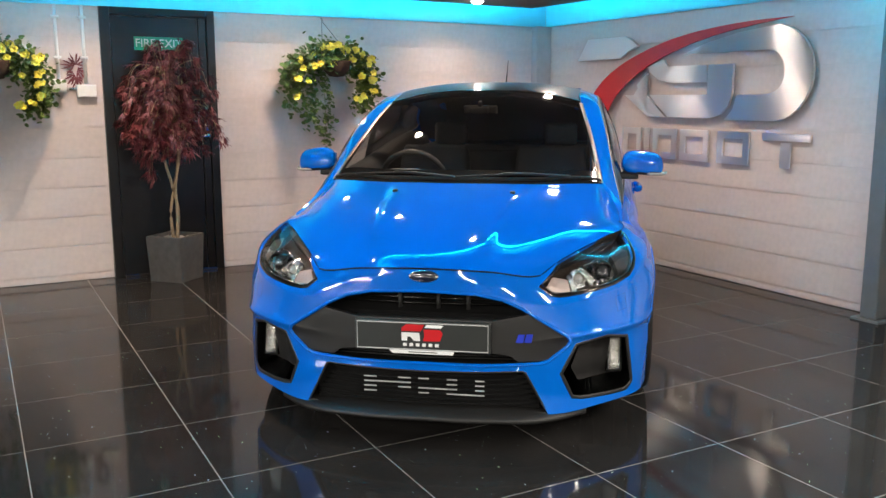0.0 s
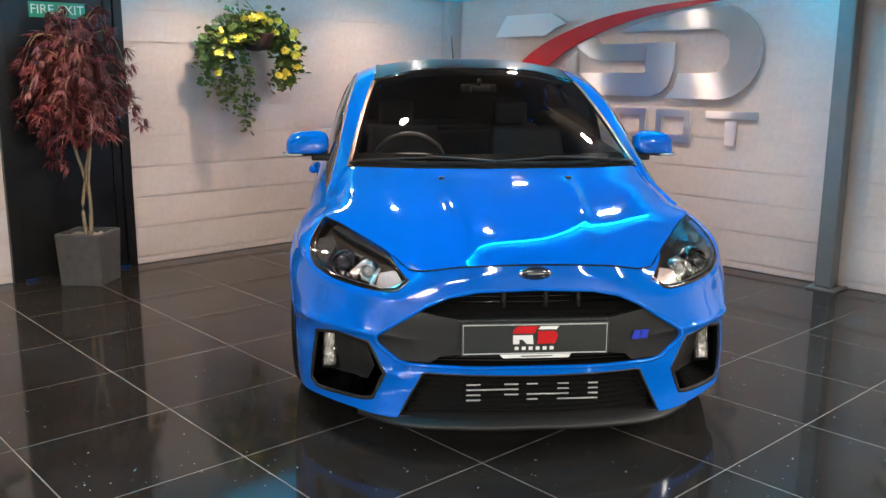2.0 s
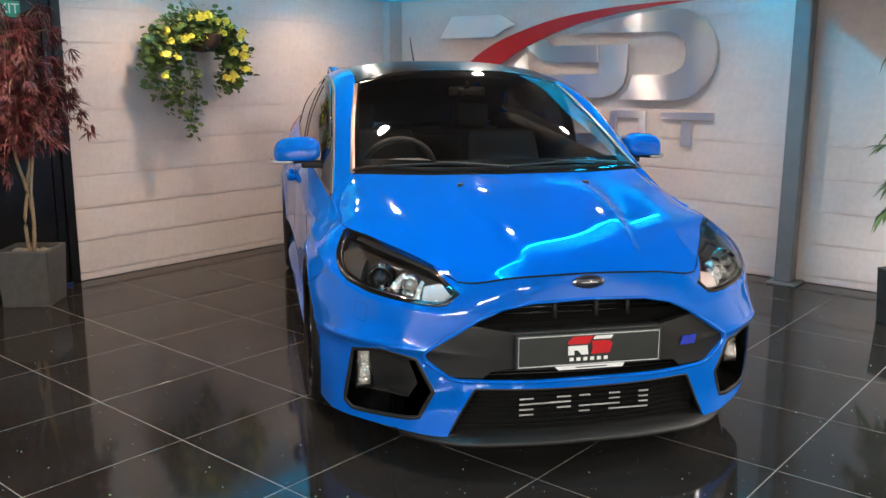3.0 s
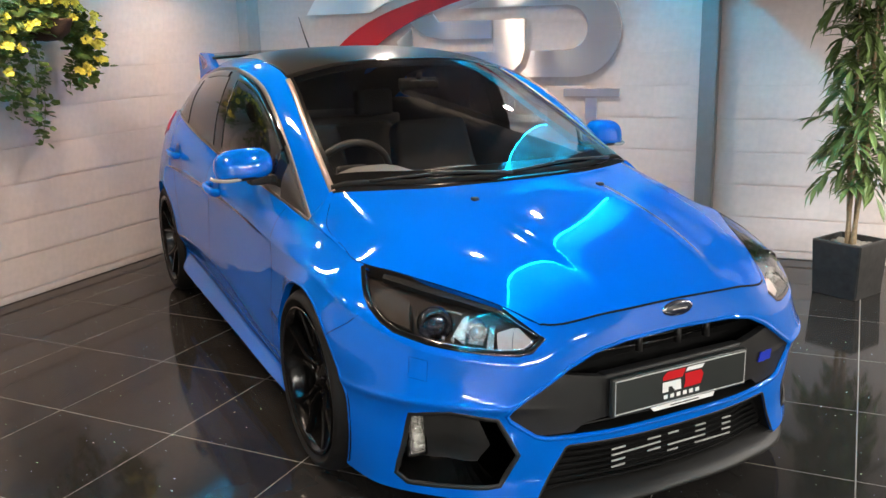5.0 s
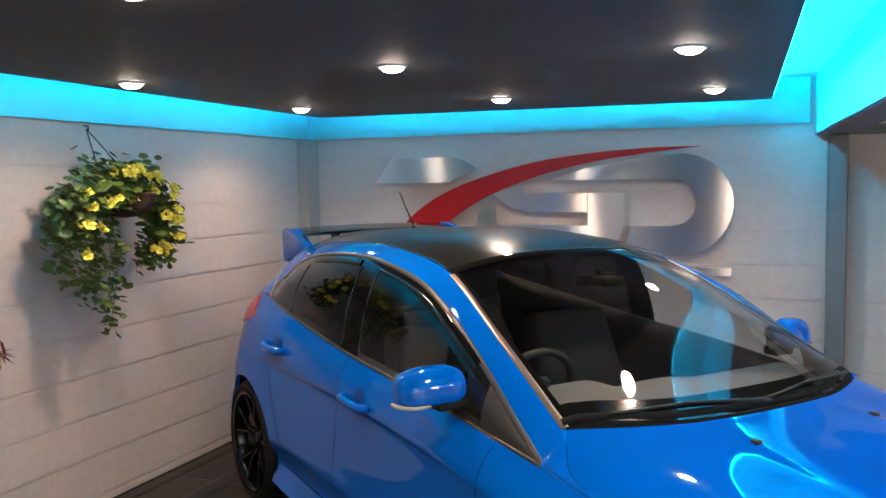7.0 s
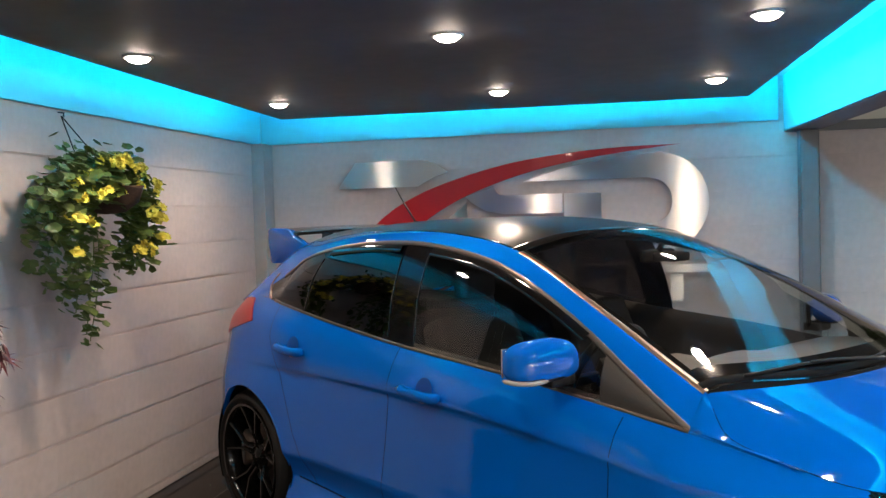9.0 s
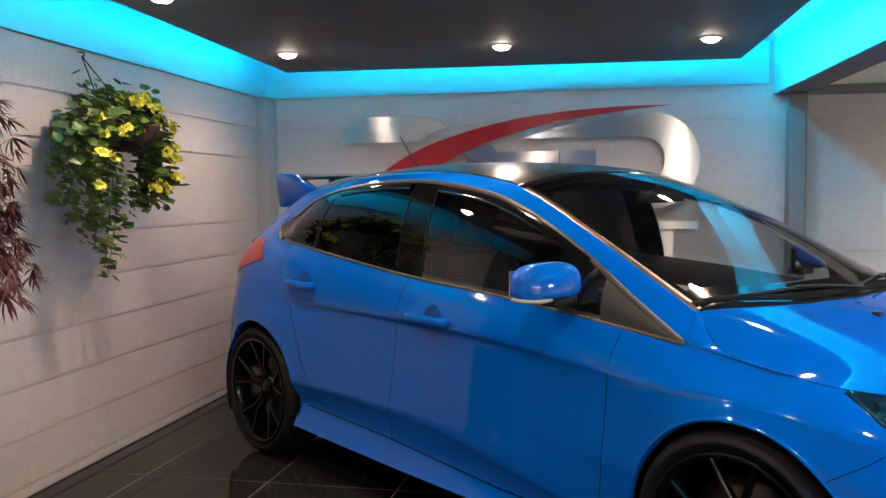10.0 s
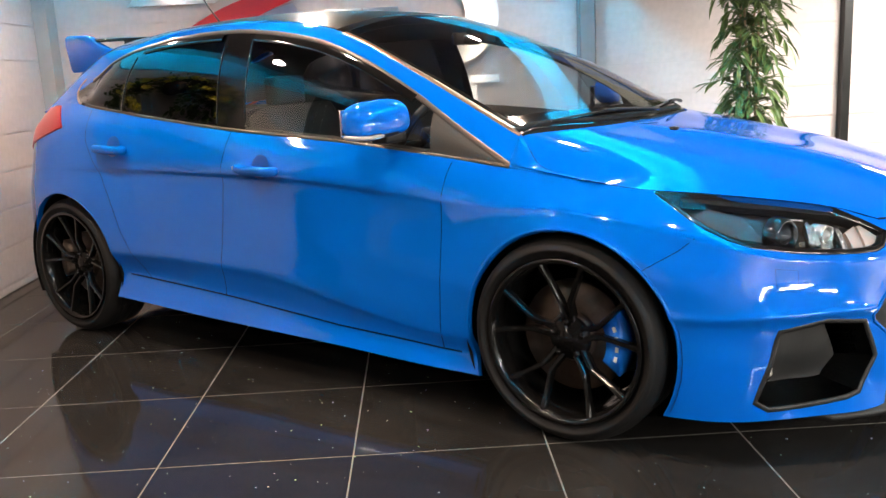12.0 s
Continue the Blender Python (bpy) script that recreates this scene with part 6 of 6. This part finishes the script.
for front in (True, False):
    base, dr = make_wheel(front)
    for side in (1, -1):
        w = base if side == 1 else copy_thing(base, Matrix.Identity(4))
        m = Matrix.Translation((0.02 if front else WHEELBASE, side * TRACK, RADIUS + 0.001))
        w.matrix_local = m if side == 1 else m @ Matrix.Rotation(math.pi, 4, "Z")
        if side == 1:
            add_caliper(w, dr, side, front)

# ---- plants ----
def blade_leaf(bm, at, aim, up, length, width, bend=0.25, ridge=0.12):
    """One pointed leaf: a keeled strip that bends down towards its tip."""
    aim = aim.normalized()
    side = aim.cross(up)
    if side.length < 1e-4:
        side = aim.orthogonal()
    side.normalize()
    up = side.cross(aim).normalized()
    rows = []
    for k, w in ((0.0, 0.12), (0.3, 0.85), (0.6, 0.9), (1.0, 0.02)):
        c = at + aim * length * k - up * bend * length * k * k
        half = side * width * w / 2
        rows.append((bm.verts.new(c - half + up * ridge * width * w), bm.verts.new(c), bm.verts.new(c + half + up * ridge * width * w)))
    for a, b in zip(rows, rows[1:]):
        bm.faces.new((a[0], a[1], b[1], b[0]))
        bm.faces.new((a[1], a[2], b[2], b[1]))


def palm_leaf(bm, at, aim, size, rnd, face=None):
    """A maple leaf: narrow fingers spread from one stalk."""
    aim = aim.normalized()
    up = (face or Vector((rnd.uniform(-0.4, 0.4), rnd.uniform(-0.4, 0.4), 1))).normalized()
    side = aim.cross(up).normalized()
    for k in range(7):
        a = radians(-78 + 26 * k + rnd.uniform(-6, 6))
        d = aim * math.cos(a) + side * math.sin(a)
        blade_leaf(bm, at, d, up, size * (1.0 - 0.07 * abs(k - 3)) * rnd.uniform(0.85, 1.1), size * 0.135, rnd.uniform(0.1, 0.5))


def round_leaf(bm, at, aim, size, rnd):
    """A lobed ivy leaf, cupped along its middle."""
    aim = aim.normalized()
    up = Vector((rnd.uniform(-0.6, 0.6), rnd.uniform(-0.9, -0.1), rnd.uniform(0.2, 1))).normalized()
    side = aim.cross(up).normalized()
    up = side.cross(aim)
    mid = bm.verts.new(at + aim * size * 0.45 - up * size * 0.08)
    ring = []
    for k in range(10):
        a = 2 * math.pi * k / 10
        r = size * 0.5 * (1.0 + 0.09 * math.cos(5 * a) + rnd.uniform(-0.06, 0.06))
        ring.append(bm.verts.new(at + aim * (size * 0.45 + r * math.cos(a)) + side * r * math.sin(a) + up * 0.10 * size * abs(math.sin(a))))
    for k in range(10):
        bm.faces.new((mid, ring[k], ring[(k + 1) % 10]))


def flower(bm, at, aim, size, rnd):
    """Five broad petals, the lower ones larger."""
    aim = aim.normalized()
    side = aim.cross(Vector((0, 0, 1))).normalized()
    up = side.cross(aim)
    for k in range(5):
        a = radians(90 + 72 * k + rnd.uniform(-8, 8))
        d = side * math.cos(a) + up * math.sin(a)
        t = aim.cross(d)
        c = at + aim * rnd.uniform(0.0, 0.01)
        w = size * 0.36
        ring = [at, c + d * size * 0.28 + t * w * 0.8 + aim * 0.006, c + d * size * 0.52 + t * w * 0.5 + aim * 0.010, c + d * size * 0.58 + aim * 0.004, c + d * size * 0.52 - t * w * 0.5 + aim * 0.010, c + d * size * 0.28 - t * w * 0.8 + aim * 0.006]
        bm.faces.new([bm.verts.new(q) for q in ring])


def planter(at, turn, side, tall, label, stone=None):
    """A square fibre-stone pot, slightly narrower at its foot, with an open rim."""
    pot = thing("planter", Matrix.Translation(at) @ Matrix.Rotation(radians(turn), 4, "Z"), label, "planter", "square planters")
    bm = bmesh.new()
    h, t = side / 2, 0.022
    rings = [[bm.verts.new((sx * r, sy * r, z)) for sx, sy in ((-1, -1), (1, -1), (1, 1), (-1, 1))] for r, z in ((h * 0.90, 0.0), (h * 0.91, 0.012), (h, tall - 0.008), (h - 0.004, tall), (h - t, tall), (h - t - 0.004, tall - 0.07))]
    for a, b in zip(rings, rings[1:]):
        for k in range(4):
            bm.faces.new((a[k], a[(k + 1) % 4], b[(k + 1) % 4], b[k]))
    bm.faces.new(rings[0][::-1])
    edges = [e for e in bm.edges if abs(e.verts[0].co.z - e.verts[1].co.z) > 0.1]
    bmesh.ops.bevel(bm, geom=edges, offset=0.006, segments=2, affect="EDGES")
    bmesh.ops.recalc_face_normals(bm, faces=bm.faces)
    part("pot", bm, stone or SLATE, pot, "", False)
    top = bmesh.new()
    bmesh.ops.create_grid(top, x_segments=16, y_segments=16, size=h - t - 0.001)
    r = random.Random(7)
    for v in top.verts:
        v.co.z = tall - 0.03 + r.uniform(-0.006, 0.008)
    part("gravel", top, SOIL, pot, "pale loose gravel")
    return pot


def red_maple(at, seed):
    rnd = random.Random(seed)
    tree = thing("maple_tree", Matrix.Translation(at), "artificial dark red maple with thin pale stems in a planter", "potted tree")
    for k, (dx, dy) in enumerate(((-0.02, 0.0), (0.018, -0.012), (0.03, 0.02))):
        pts = [(dx * 0.6, dy * 0.6, 0.29), (dx * 1.2, dy, 0.50), (dx * 0.4 + 0.008, dy * 2, 0.68), (dx * 2.0, dy * 2.4, 0.85), (dx * 3.0, dy * 3, 1.05), (dx * 4, dy * 4, 1.48)]
        part("stem", sweep(smooth_line(pts, 22), [0.012 - 0.0003 * i for i in range(22)], 8), BARK, tree)
    crown = bmesh.new()
    for k in range(104):
        a = rnd.uniform(0, 2 * math.pi)
        z0 = rnd.uniform(0.96, 1.58)
        base = Vector((0.02 * math.cos(a), 0.02 * math.sin(a), z0))
        lift = rnd.uniform(0.03, 0.20)
        reach = rnd.uniform(0.10, 0.36) * (1.0 if z0 + lift > 1.08 else 0.72) * (1.0 if z0 + lift < 1.62 else 0.65)
        top = base + Vector((reach * 0.6 * math.cos(a), reach * 0.6 * math.sin(a), lift))
        tip = base + Vector((reach * math.cos(a), reach * math.sin(a), lift - rnd.uniform(0.06, 0.28)))
        pts = smooth_line([base, top, tip], 9)
        part("branch", sweep(pts, [0.0045 - 0.0004 * i for i in range(9)], 5), BARK, tree)
        for i in range(3, 9):
            for _ in range(2):
                p = Vector(pts[i]) + Vector((rnd.uniform(-0.035, 0.035), rnd.uniform(-0.035, 0.035), rnd.uniform(-0.035, 0.035)))
                b = a + rnd.uniform(-1.4, 1.4)
                palm_leaf(crown, p, Vector((math.cos(b), math.sin(b), rnd.uniform(-1.8, 0.1))), rnd.uniform(0.055, 0.095), rnd)
    part("crown", crown, MAPLE, tree, "dark red fingered leaves", False)
    return tree


def frond(bm, base, a, reach, droop, rnd):
    """A drooping spray: a thin rachis with pointed leaflets on both sides."""
    out = Vector((math.cos(a), math.sin(a), 0))
    pts = [Vector(q) for q in smooth_line([base, base + out * reach * 0.45 + Vector((0, 0, 0.06)), base + out * reach + Vector((0, 0, 0.06 - droop))], 9)]
    side = Vector((-out.y, out.x, 0))
    for i in range(1, 9):
        along = (pts[min(i + 1, 8)] - pts[i - 1]).normalized()
        for sd in ((1, -1) if i < 8 else (0,)):
            aim = along * 0.75 + side * sd * rnd.uniform(0.5, 0.9) + Vector((0, 0, rnd.uniform(-0.15, 0.15)))
            blade_leaf(bm, pts[i], aim, Vector((0, 0, 1)), rnd.uniform(0.10, 0.15), rnd.uniform(0.026, 0.038), rnd.uniform(0.05, 0.4), 0.2)
    return sweep(pts, [0.003 - 0.0002 * i for i in range(9)], 5)


def lance_plant(at, seed):
    rnd = random.Random(seed)
    tree = thing("palm_plant", Matrix.Translation(at), "tall artificial palm with drooping green fronds in the planter", "potted plant")
    leaves = bmesh.new()
    for k in range(4):
        a = 2 * math.pi * k / 4 + 0.4
        pts = smooth_line([(0.02 * math.cos(a), 0.02 * math.sin(a), 0.27), (0.05 * math.cos(a + 0.8), 0.05 * math.sin(a + 0.8), 0.9), (0.06 * math.cos(a + 0.3), 0.06 * math.sin(a + 0.3), 1.4), (0.07 * math.cos(a), 0.07 * math.sin(a), 1.78)], 26)
        part("stem", sweep(pts, [0.013 - 0.00035 * i for i in range(26)], 8), BARK, tree)
        for i in range(5 + k % 2, 26):
            b = a + 2.4 * i + rnd.uniform(-0.5, 0.5)
            spray = frond(leaves, Vector(pts[i]), b, rnd.uniform(0.11, 0.20), rnd.uniform(0.0, 0.12), rnd)
            part("rachis", spray, LANCE, tree)
    part("crown", leaves, LANCE, tree, "long pointed green leaflets", False)
    return tree


BLOOMS = []
for k in range(5):
    one = bmesh.new()
    flower(one, Vector((0, 0, 0)), Vector((0, -1, 0)), 0.05, random.Random(60 + k))
    me = bpy.data.meshes.new("flower")
    one.to_mesh(me)
    one.free()
    me.materials.append(YELLOW)
    BLOOMS.append(me)


def hanging_basket(at, seed, label):
    """An arch of trailing leaves and yellow flowers round a wicker basket on a wire."""
    rnd = random.Random(seed)
    bask = thing("hanging_basket", Matrix.Translation(at) @ Matrix.Diagonal((0.86, 1.6, 0.87, 1)), label, "hanging plant", "hanging baskets on the wall")
    bowl = lathe([(0.0005, -0.10), (0.06, -0.09), (0.10, -0.04), (0.115, 0.03), (0.118, 0.045), (0.105, 0.045)], 20, axis="z")
    part("wicker_bowl", bowl, WICKER, bask, "dark brown wicker bowl").location = (0.06, -0.12, 0.10)
    for dx in (-0.05, 0.17):
        part("wire", sweep([(0.0, -0.012, 0.52), (dx * 0.7, -0.06, 0.34), (dx, -0.12, 0.14)], 0.0022, 5), WIRE, bask)
    part("hook", sweep([(0.0, 0.0, 0.54), (0.0, -0.02, 0.535), (0.0, -0.02, 0.515)], 0.004, 6), WIRE, bask)
    leaves, vines = bmesh.new(), bmesh.new()

    def spray(x, y, z, n, spread, lo, hi):
        for _ in range(n):
            p = Vector((x + rnd.gauss(0, spread), y + rnd.uniform(-0.07, 0.05), z + rnd.gauss(0, spread)))
            round_leaf(leaves, p, Vector((rnd.uniform(-1, 1), rnd.uniform(-1.0, 0.1), rnd.uniform(-1.2, 0.6))), rnd.uniform(lo, hi), rnd)

    crest = [(-0.36, -0.11), (-0.38, 0.0), (-0.33, 0.12), (-0.22, 0.22), (-0.06, 0.27), (0.10, 0.26), (0.25, 0.21), (0.36, 0.11), (0.40, -0.01), (0.39, -0.12), (0.33, -0.22)]
    for x, z in smooth_line(crest, 40):
        spray(x * 1.02, -0.10, z, 21, 0.044, 0.026, 0.047)
    for x, z in smooth_line([(-0.28, 0.06), (-0.14, 0.12), (0.0, 0.16), (0.14, 0.12), (0.27, 0.02)], 22):
        spray(x, -0.12, z, 12, 0.05, 0.032, 0.055)
    for line, n, wide in (([(-0.39, 0.13), (-0.45, 0.0), (-0.44, -0.16), (-0.38, -0.30)], 16, 0.040), ([(-0.30, 0.0), (-0.27, -0.2), (-0.22, -0.38)], 14, 0.045), ([(0.30, 0.0), (0.34, -0.16), (0.28, -0.28)], 11, 0.045)):
        for x, z in smooth_line(line, n):
            spray(x, -0.10, z, 4, wide * 0.8, 0.028, 0.050)
    for x0, x1, z1, n in ((-0.28, -0.24, -0.44, 22), (-0.16, -0.13, -0.50, 28), (-0.10, -0.05, -0.62, 34), (-0.22, -0.17, -0.38, 20), (-0.33, -0.36, -0.28, 14), (0.30, 0.27, -0.32, 20), (0.36, 0.36, -0.28, 18), (0.33, 0.31, -0.22, 16), (-0.06, -0.02, -0.66, 26)):
        pts = smooth_line([(x0, -0.09, 0.10), ((x0 * 2 + x1) / 3, -0.12, -0.05), (x1 + rnd.uniform(-0.03, 0.03), -0.10, z1 * 0.6), (x1, -0.08, z1)], n)
        sweep(pts, 0.0018, 4, vines)
        for p in pts:
            for _ in range(2):
                q = Vector(p) + Vector((rnd.gauss(0, 0.018), rnd.gauss(0, 0.012), rnd.gauss(0, 0.012)))
                round_leaf(leaves, q, Vector((rnd.uniform(-1, 1), rnd.uniform(-0.8, 0.0), rnd.uniform(-1.3, 0.2))), rnd.uniform(0.026, 0.046), rnd)
    spots = [(-0.36, -0.17), (-0.34, -0.02), (-0.30, 0.08), (-0.22, 0.10), (-0.15, 0.11), (-0.20, 0.20), (-0.08, 0.27), (-0.04, 0.25), (0.02, 0.28), (0.10, 0.24), (0.20, 0.25), (0.28, 0.20), (0.33, 0.13), (0.36, 0.16), (0.38, 0.05),
             (0.26, 0.02), (0.36, -0.04), (0.38, -0.13), (0.30, -0.18), (-0.26, -0.03), (-0.02, 0.12), (0.16, 0.16), (-0.31, 0.14), (0.22, -0.20)]
    for x, z in spots:
        for _ in range(rnd.choice((2, 3, 5))):
            q = Vector((x + rnd.uniform(-0.025, 0.025), -0.17 + rnd.uniform(-0.03, 0.03), z + rnd.uniform(-0.02, 0.02)))
            aim = Vector((rnd.uniform(-0.6, 0.4), -1, rnd.uniform(-0.1, 0.6)))
            ob = new("flower", rnd.choice(BLOOMS))
            ob.parent = bask
            ob.matrix_basis = Matrix.Translation(q) @ aim.to_track_quat("-Y", "Z").to_matrix().to_4x4() @ Matrix.Scale(rnd.uniform(0.75, 1.2), 4)
    part("vine", vines, LANCE, bask)
    part("leaves", leaves, LEAF, bask, "green lobed leaves", False)
    return bask


hanging_basket((2.795, WALL_Y, 1.50), 3, "hanging basket of trailing leaves and yellow flowers on the block wall")
hanging_basket((0.34, WALL_Y, 1.455), 8, "hanging basket of yellow flowers beside the white conduits")
for ob in [o for o in scene.objects if o not in before_room and o.parent is None and o.name != "car"]:
    kind = ob.name.split(".")[0]
    if kind in ("downlight", "downlight_lamp", "tube_light", "tube_lamp"):
        continue
    turn = BEAM if kind in ("beam", "ceiling", "ceiling_south") else HUNG if kind in ("ceiling_raft", "light_strip") else ROOM
    ob.matrix_basis = turn @ ob.matrix_basis
sprig = thing("leaf_sprig", Matrix.Translation((0.885, WALL_Y - 0.02, 1.50)), "small dark red maple sprig tucked behind the white conduit", "leaf sprig")
rnd_s = random.Random(2)
for dx, dz, ax, az in ((0.0, 0.0, -0.8, -0.4), (0.01, 0.07, 0.15, 1.0), (0.02, 0.03, 0.9, -0.3), (0.0, 0.06, -0.8, 0.6), (0.02, -0.02, 0.3, -0.9)):
    leaf_mesh = bmesh.new()
    palm_leaf(leaf_mesh, Vector((dx, -0.03, dz)), Vector((ax, -0.15, az)), 0.105, rnd_s, Vector((rnd_s.uniform(-0.4, 0.4), -1, 0.3)))
    part("leaf", leaf_mesh, MAPLE, sprig, "", False)
part("stalk", sweep([(0.0, 0.018, -0.07), (0.0, -0.005, 0.0), (0.01, -0.012, 0.07)], 0.003, 5), BARK, sprig)
planter((1.473, 6.745, 0), 43, 0.30, 0.335, "square grey stone-effect planter by the fire door")
red_maple((1.473, 6.735, 0), 11)
planter((4.40, 2.575, 0), 60.5, 0.29, 0.31, "square dark slate-grey planter near the block wall", DARKSLATE)
lance_plant((4.40, 2.575, 0), 5)

# ---- floor tiles and wall blocks, one object each ----
floor = structure("floor", box((ROOM_W - 0.1, ROOM_S - 0.1, -0.12), (WALL_X + 0.4, WALL_Y + 0.4, -0.0006)), GROUT, "polished black sparkle tile floor with pale grout lines", "floor")
TILE_X, TILE_Y, PITCH, JOINT = 0.875, 4.9, 0.6, 0.0044


def tile_mesh(name, w, d, h, bevel, mat):
    bm = box((0, 0, -h), (w, d, 0))
    top = [e for e in bm.edges if all(v.co.z > -1e-6 for v in e.verts)]
    bmesh.ops.bevel(bm, geom=top, offset=bevel, segments=1, affect="EDGES")
    me = bpy.data.meshes.new(name)
    bm.to_mesh(me)
    bm.free()
    me.materials.append(mat)
    return me


shared = tile_mesh("tile", PITCH - JOINT, PITCH - JOINT, 0.02, 0.0004, TILE)
for i in range(-9, 8):
    for j in range(-14, 5):
        x, y = TILE_X + PITCH * i, TILE_Y + PITCH * j
        w, d = min(PITCH, 5.2 - x), min(PITCH, 7.2 - y)
        if w < 0.03 or d < 0.03 or x < ROOM_W or y < ROOM_S:
            continue
        me = shared if w == PITCH and d == PITCH else tile_mesh("tile", w - JOINT, d - JOINT, 0.02, 0.0004, TILE)
        if x < -3.0 or y < -2.0:
            continue
        ob = new("tile", me)
        ob.parent = floor
        ob.location = (x + JOINT / 2, y + JOINT / 2, 0)
far = bmesh.new()
for i in range(-9, 8):
    for j in range(-15, 5):
        x, y = TILE_X + PITCH * i, TILE_Y + PITCH * j
        if ROOM_W - 0.6 < x and ROOM_S - 0.6 < y and (x < -3.0 or y < -2.0) and x < WALL_X and y < WALL_Y:
            box((max(x, ROOM_W) + 0.0025, max(y, ROOM_S) + 0.0025, -0.02), (min(x + PITCH, WALL_X) - 0.0025, min(y + PITCH, WALL_Y) - 0.0025, 0.0), 0, 1, far)
rest = part("far_tiles", far, TILE, floor, "", False)
tagged(rest, "", "", "", "stuff")

COURSE, LENGTH, FIRST = 0.2138, 0.45, 0.051


def block_mesh(w, h):
    bm = box((0.0, -0.006, 0.0015), (w, 0.01, h - 0.0015))
    front = [e for e in bm.edges if all(v.co.y < 0 for v in e.verts)]
    level = [e for e in front if abs(e.verts[0].co.z - e.verts[1].co.z) < 1e-5]
    bmesh.ops.bevel(bm, geom=level, offset=0.0058, segments=2, affect="EDGES")
    me = bpy.data.meshes.new("block")
    bm.to_mesh(me)
    bm.free()
    me.materials.append(BLOCK)
    return me


cache = {}
rnd = random.Random(4)


def lay(parent, along, start, stop, place, gaps=()):
    """Courses of blocks in half bond; place(a, z) is the pose of a block whose corner is a metres along."""
    row = -1
    z = FIRST - COURSE
    while z < 1.98:
        z0, z1 = max(z, 0.0), min(z + COURSE, 1.985)
        a = start - (LENGTH / 2 if row % 2 else 0)
        while a < stop:
            a0, a1 = max(a, start), min(a + LENGTH, stop)
            spans = [(a0, a1)]
            for g0, g1, gz in gaps:
                if z0 < gz:
                    spans = [s for p, q in spans for s in ((p, min(q, g0)), (max(p, g1), q)) if s[1] - s[0] > 0.02]
            for p, q in spans:
                if q - p > 0.03 and z1 - z0 > 0.02:
                    key = (round(q - p, 3), round(z1 - z0, 3))
                    if key not in cache:
                        cache[key] = block_mesh(*key)
                    ob = new("block", cache[key])
                    ob.parent = parent
                    ob.matrix_basis = place(p, z0) @ Matrix.Translation((0, rnd.uniform(-0.0001, 0.0001), 0))
            a += LENGTH
        z += COURSE
        row += 1


lay(wall_north, "x", -1.6, WALL_X - 0.165, lambda a, z: Matrix.Translation((a, WALL_Y, z)), ((1.09, 1.915, 1.99),))
# the east wall is laid from north to south, its blocks facing west
lay(wall_east, "y", -WALL_Y + 0.095, -0.4, lambda a, z: Matrix.Translation((WALL_X, -a, z)) @ Matrix.Rotation(radians(-90), 4, "Z"))
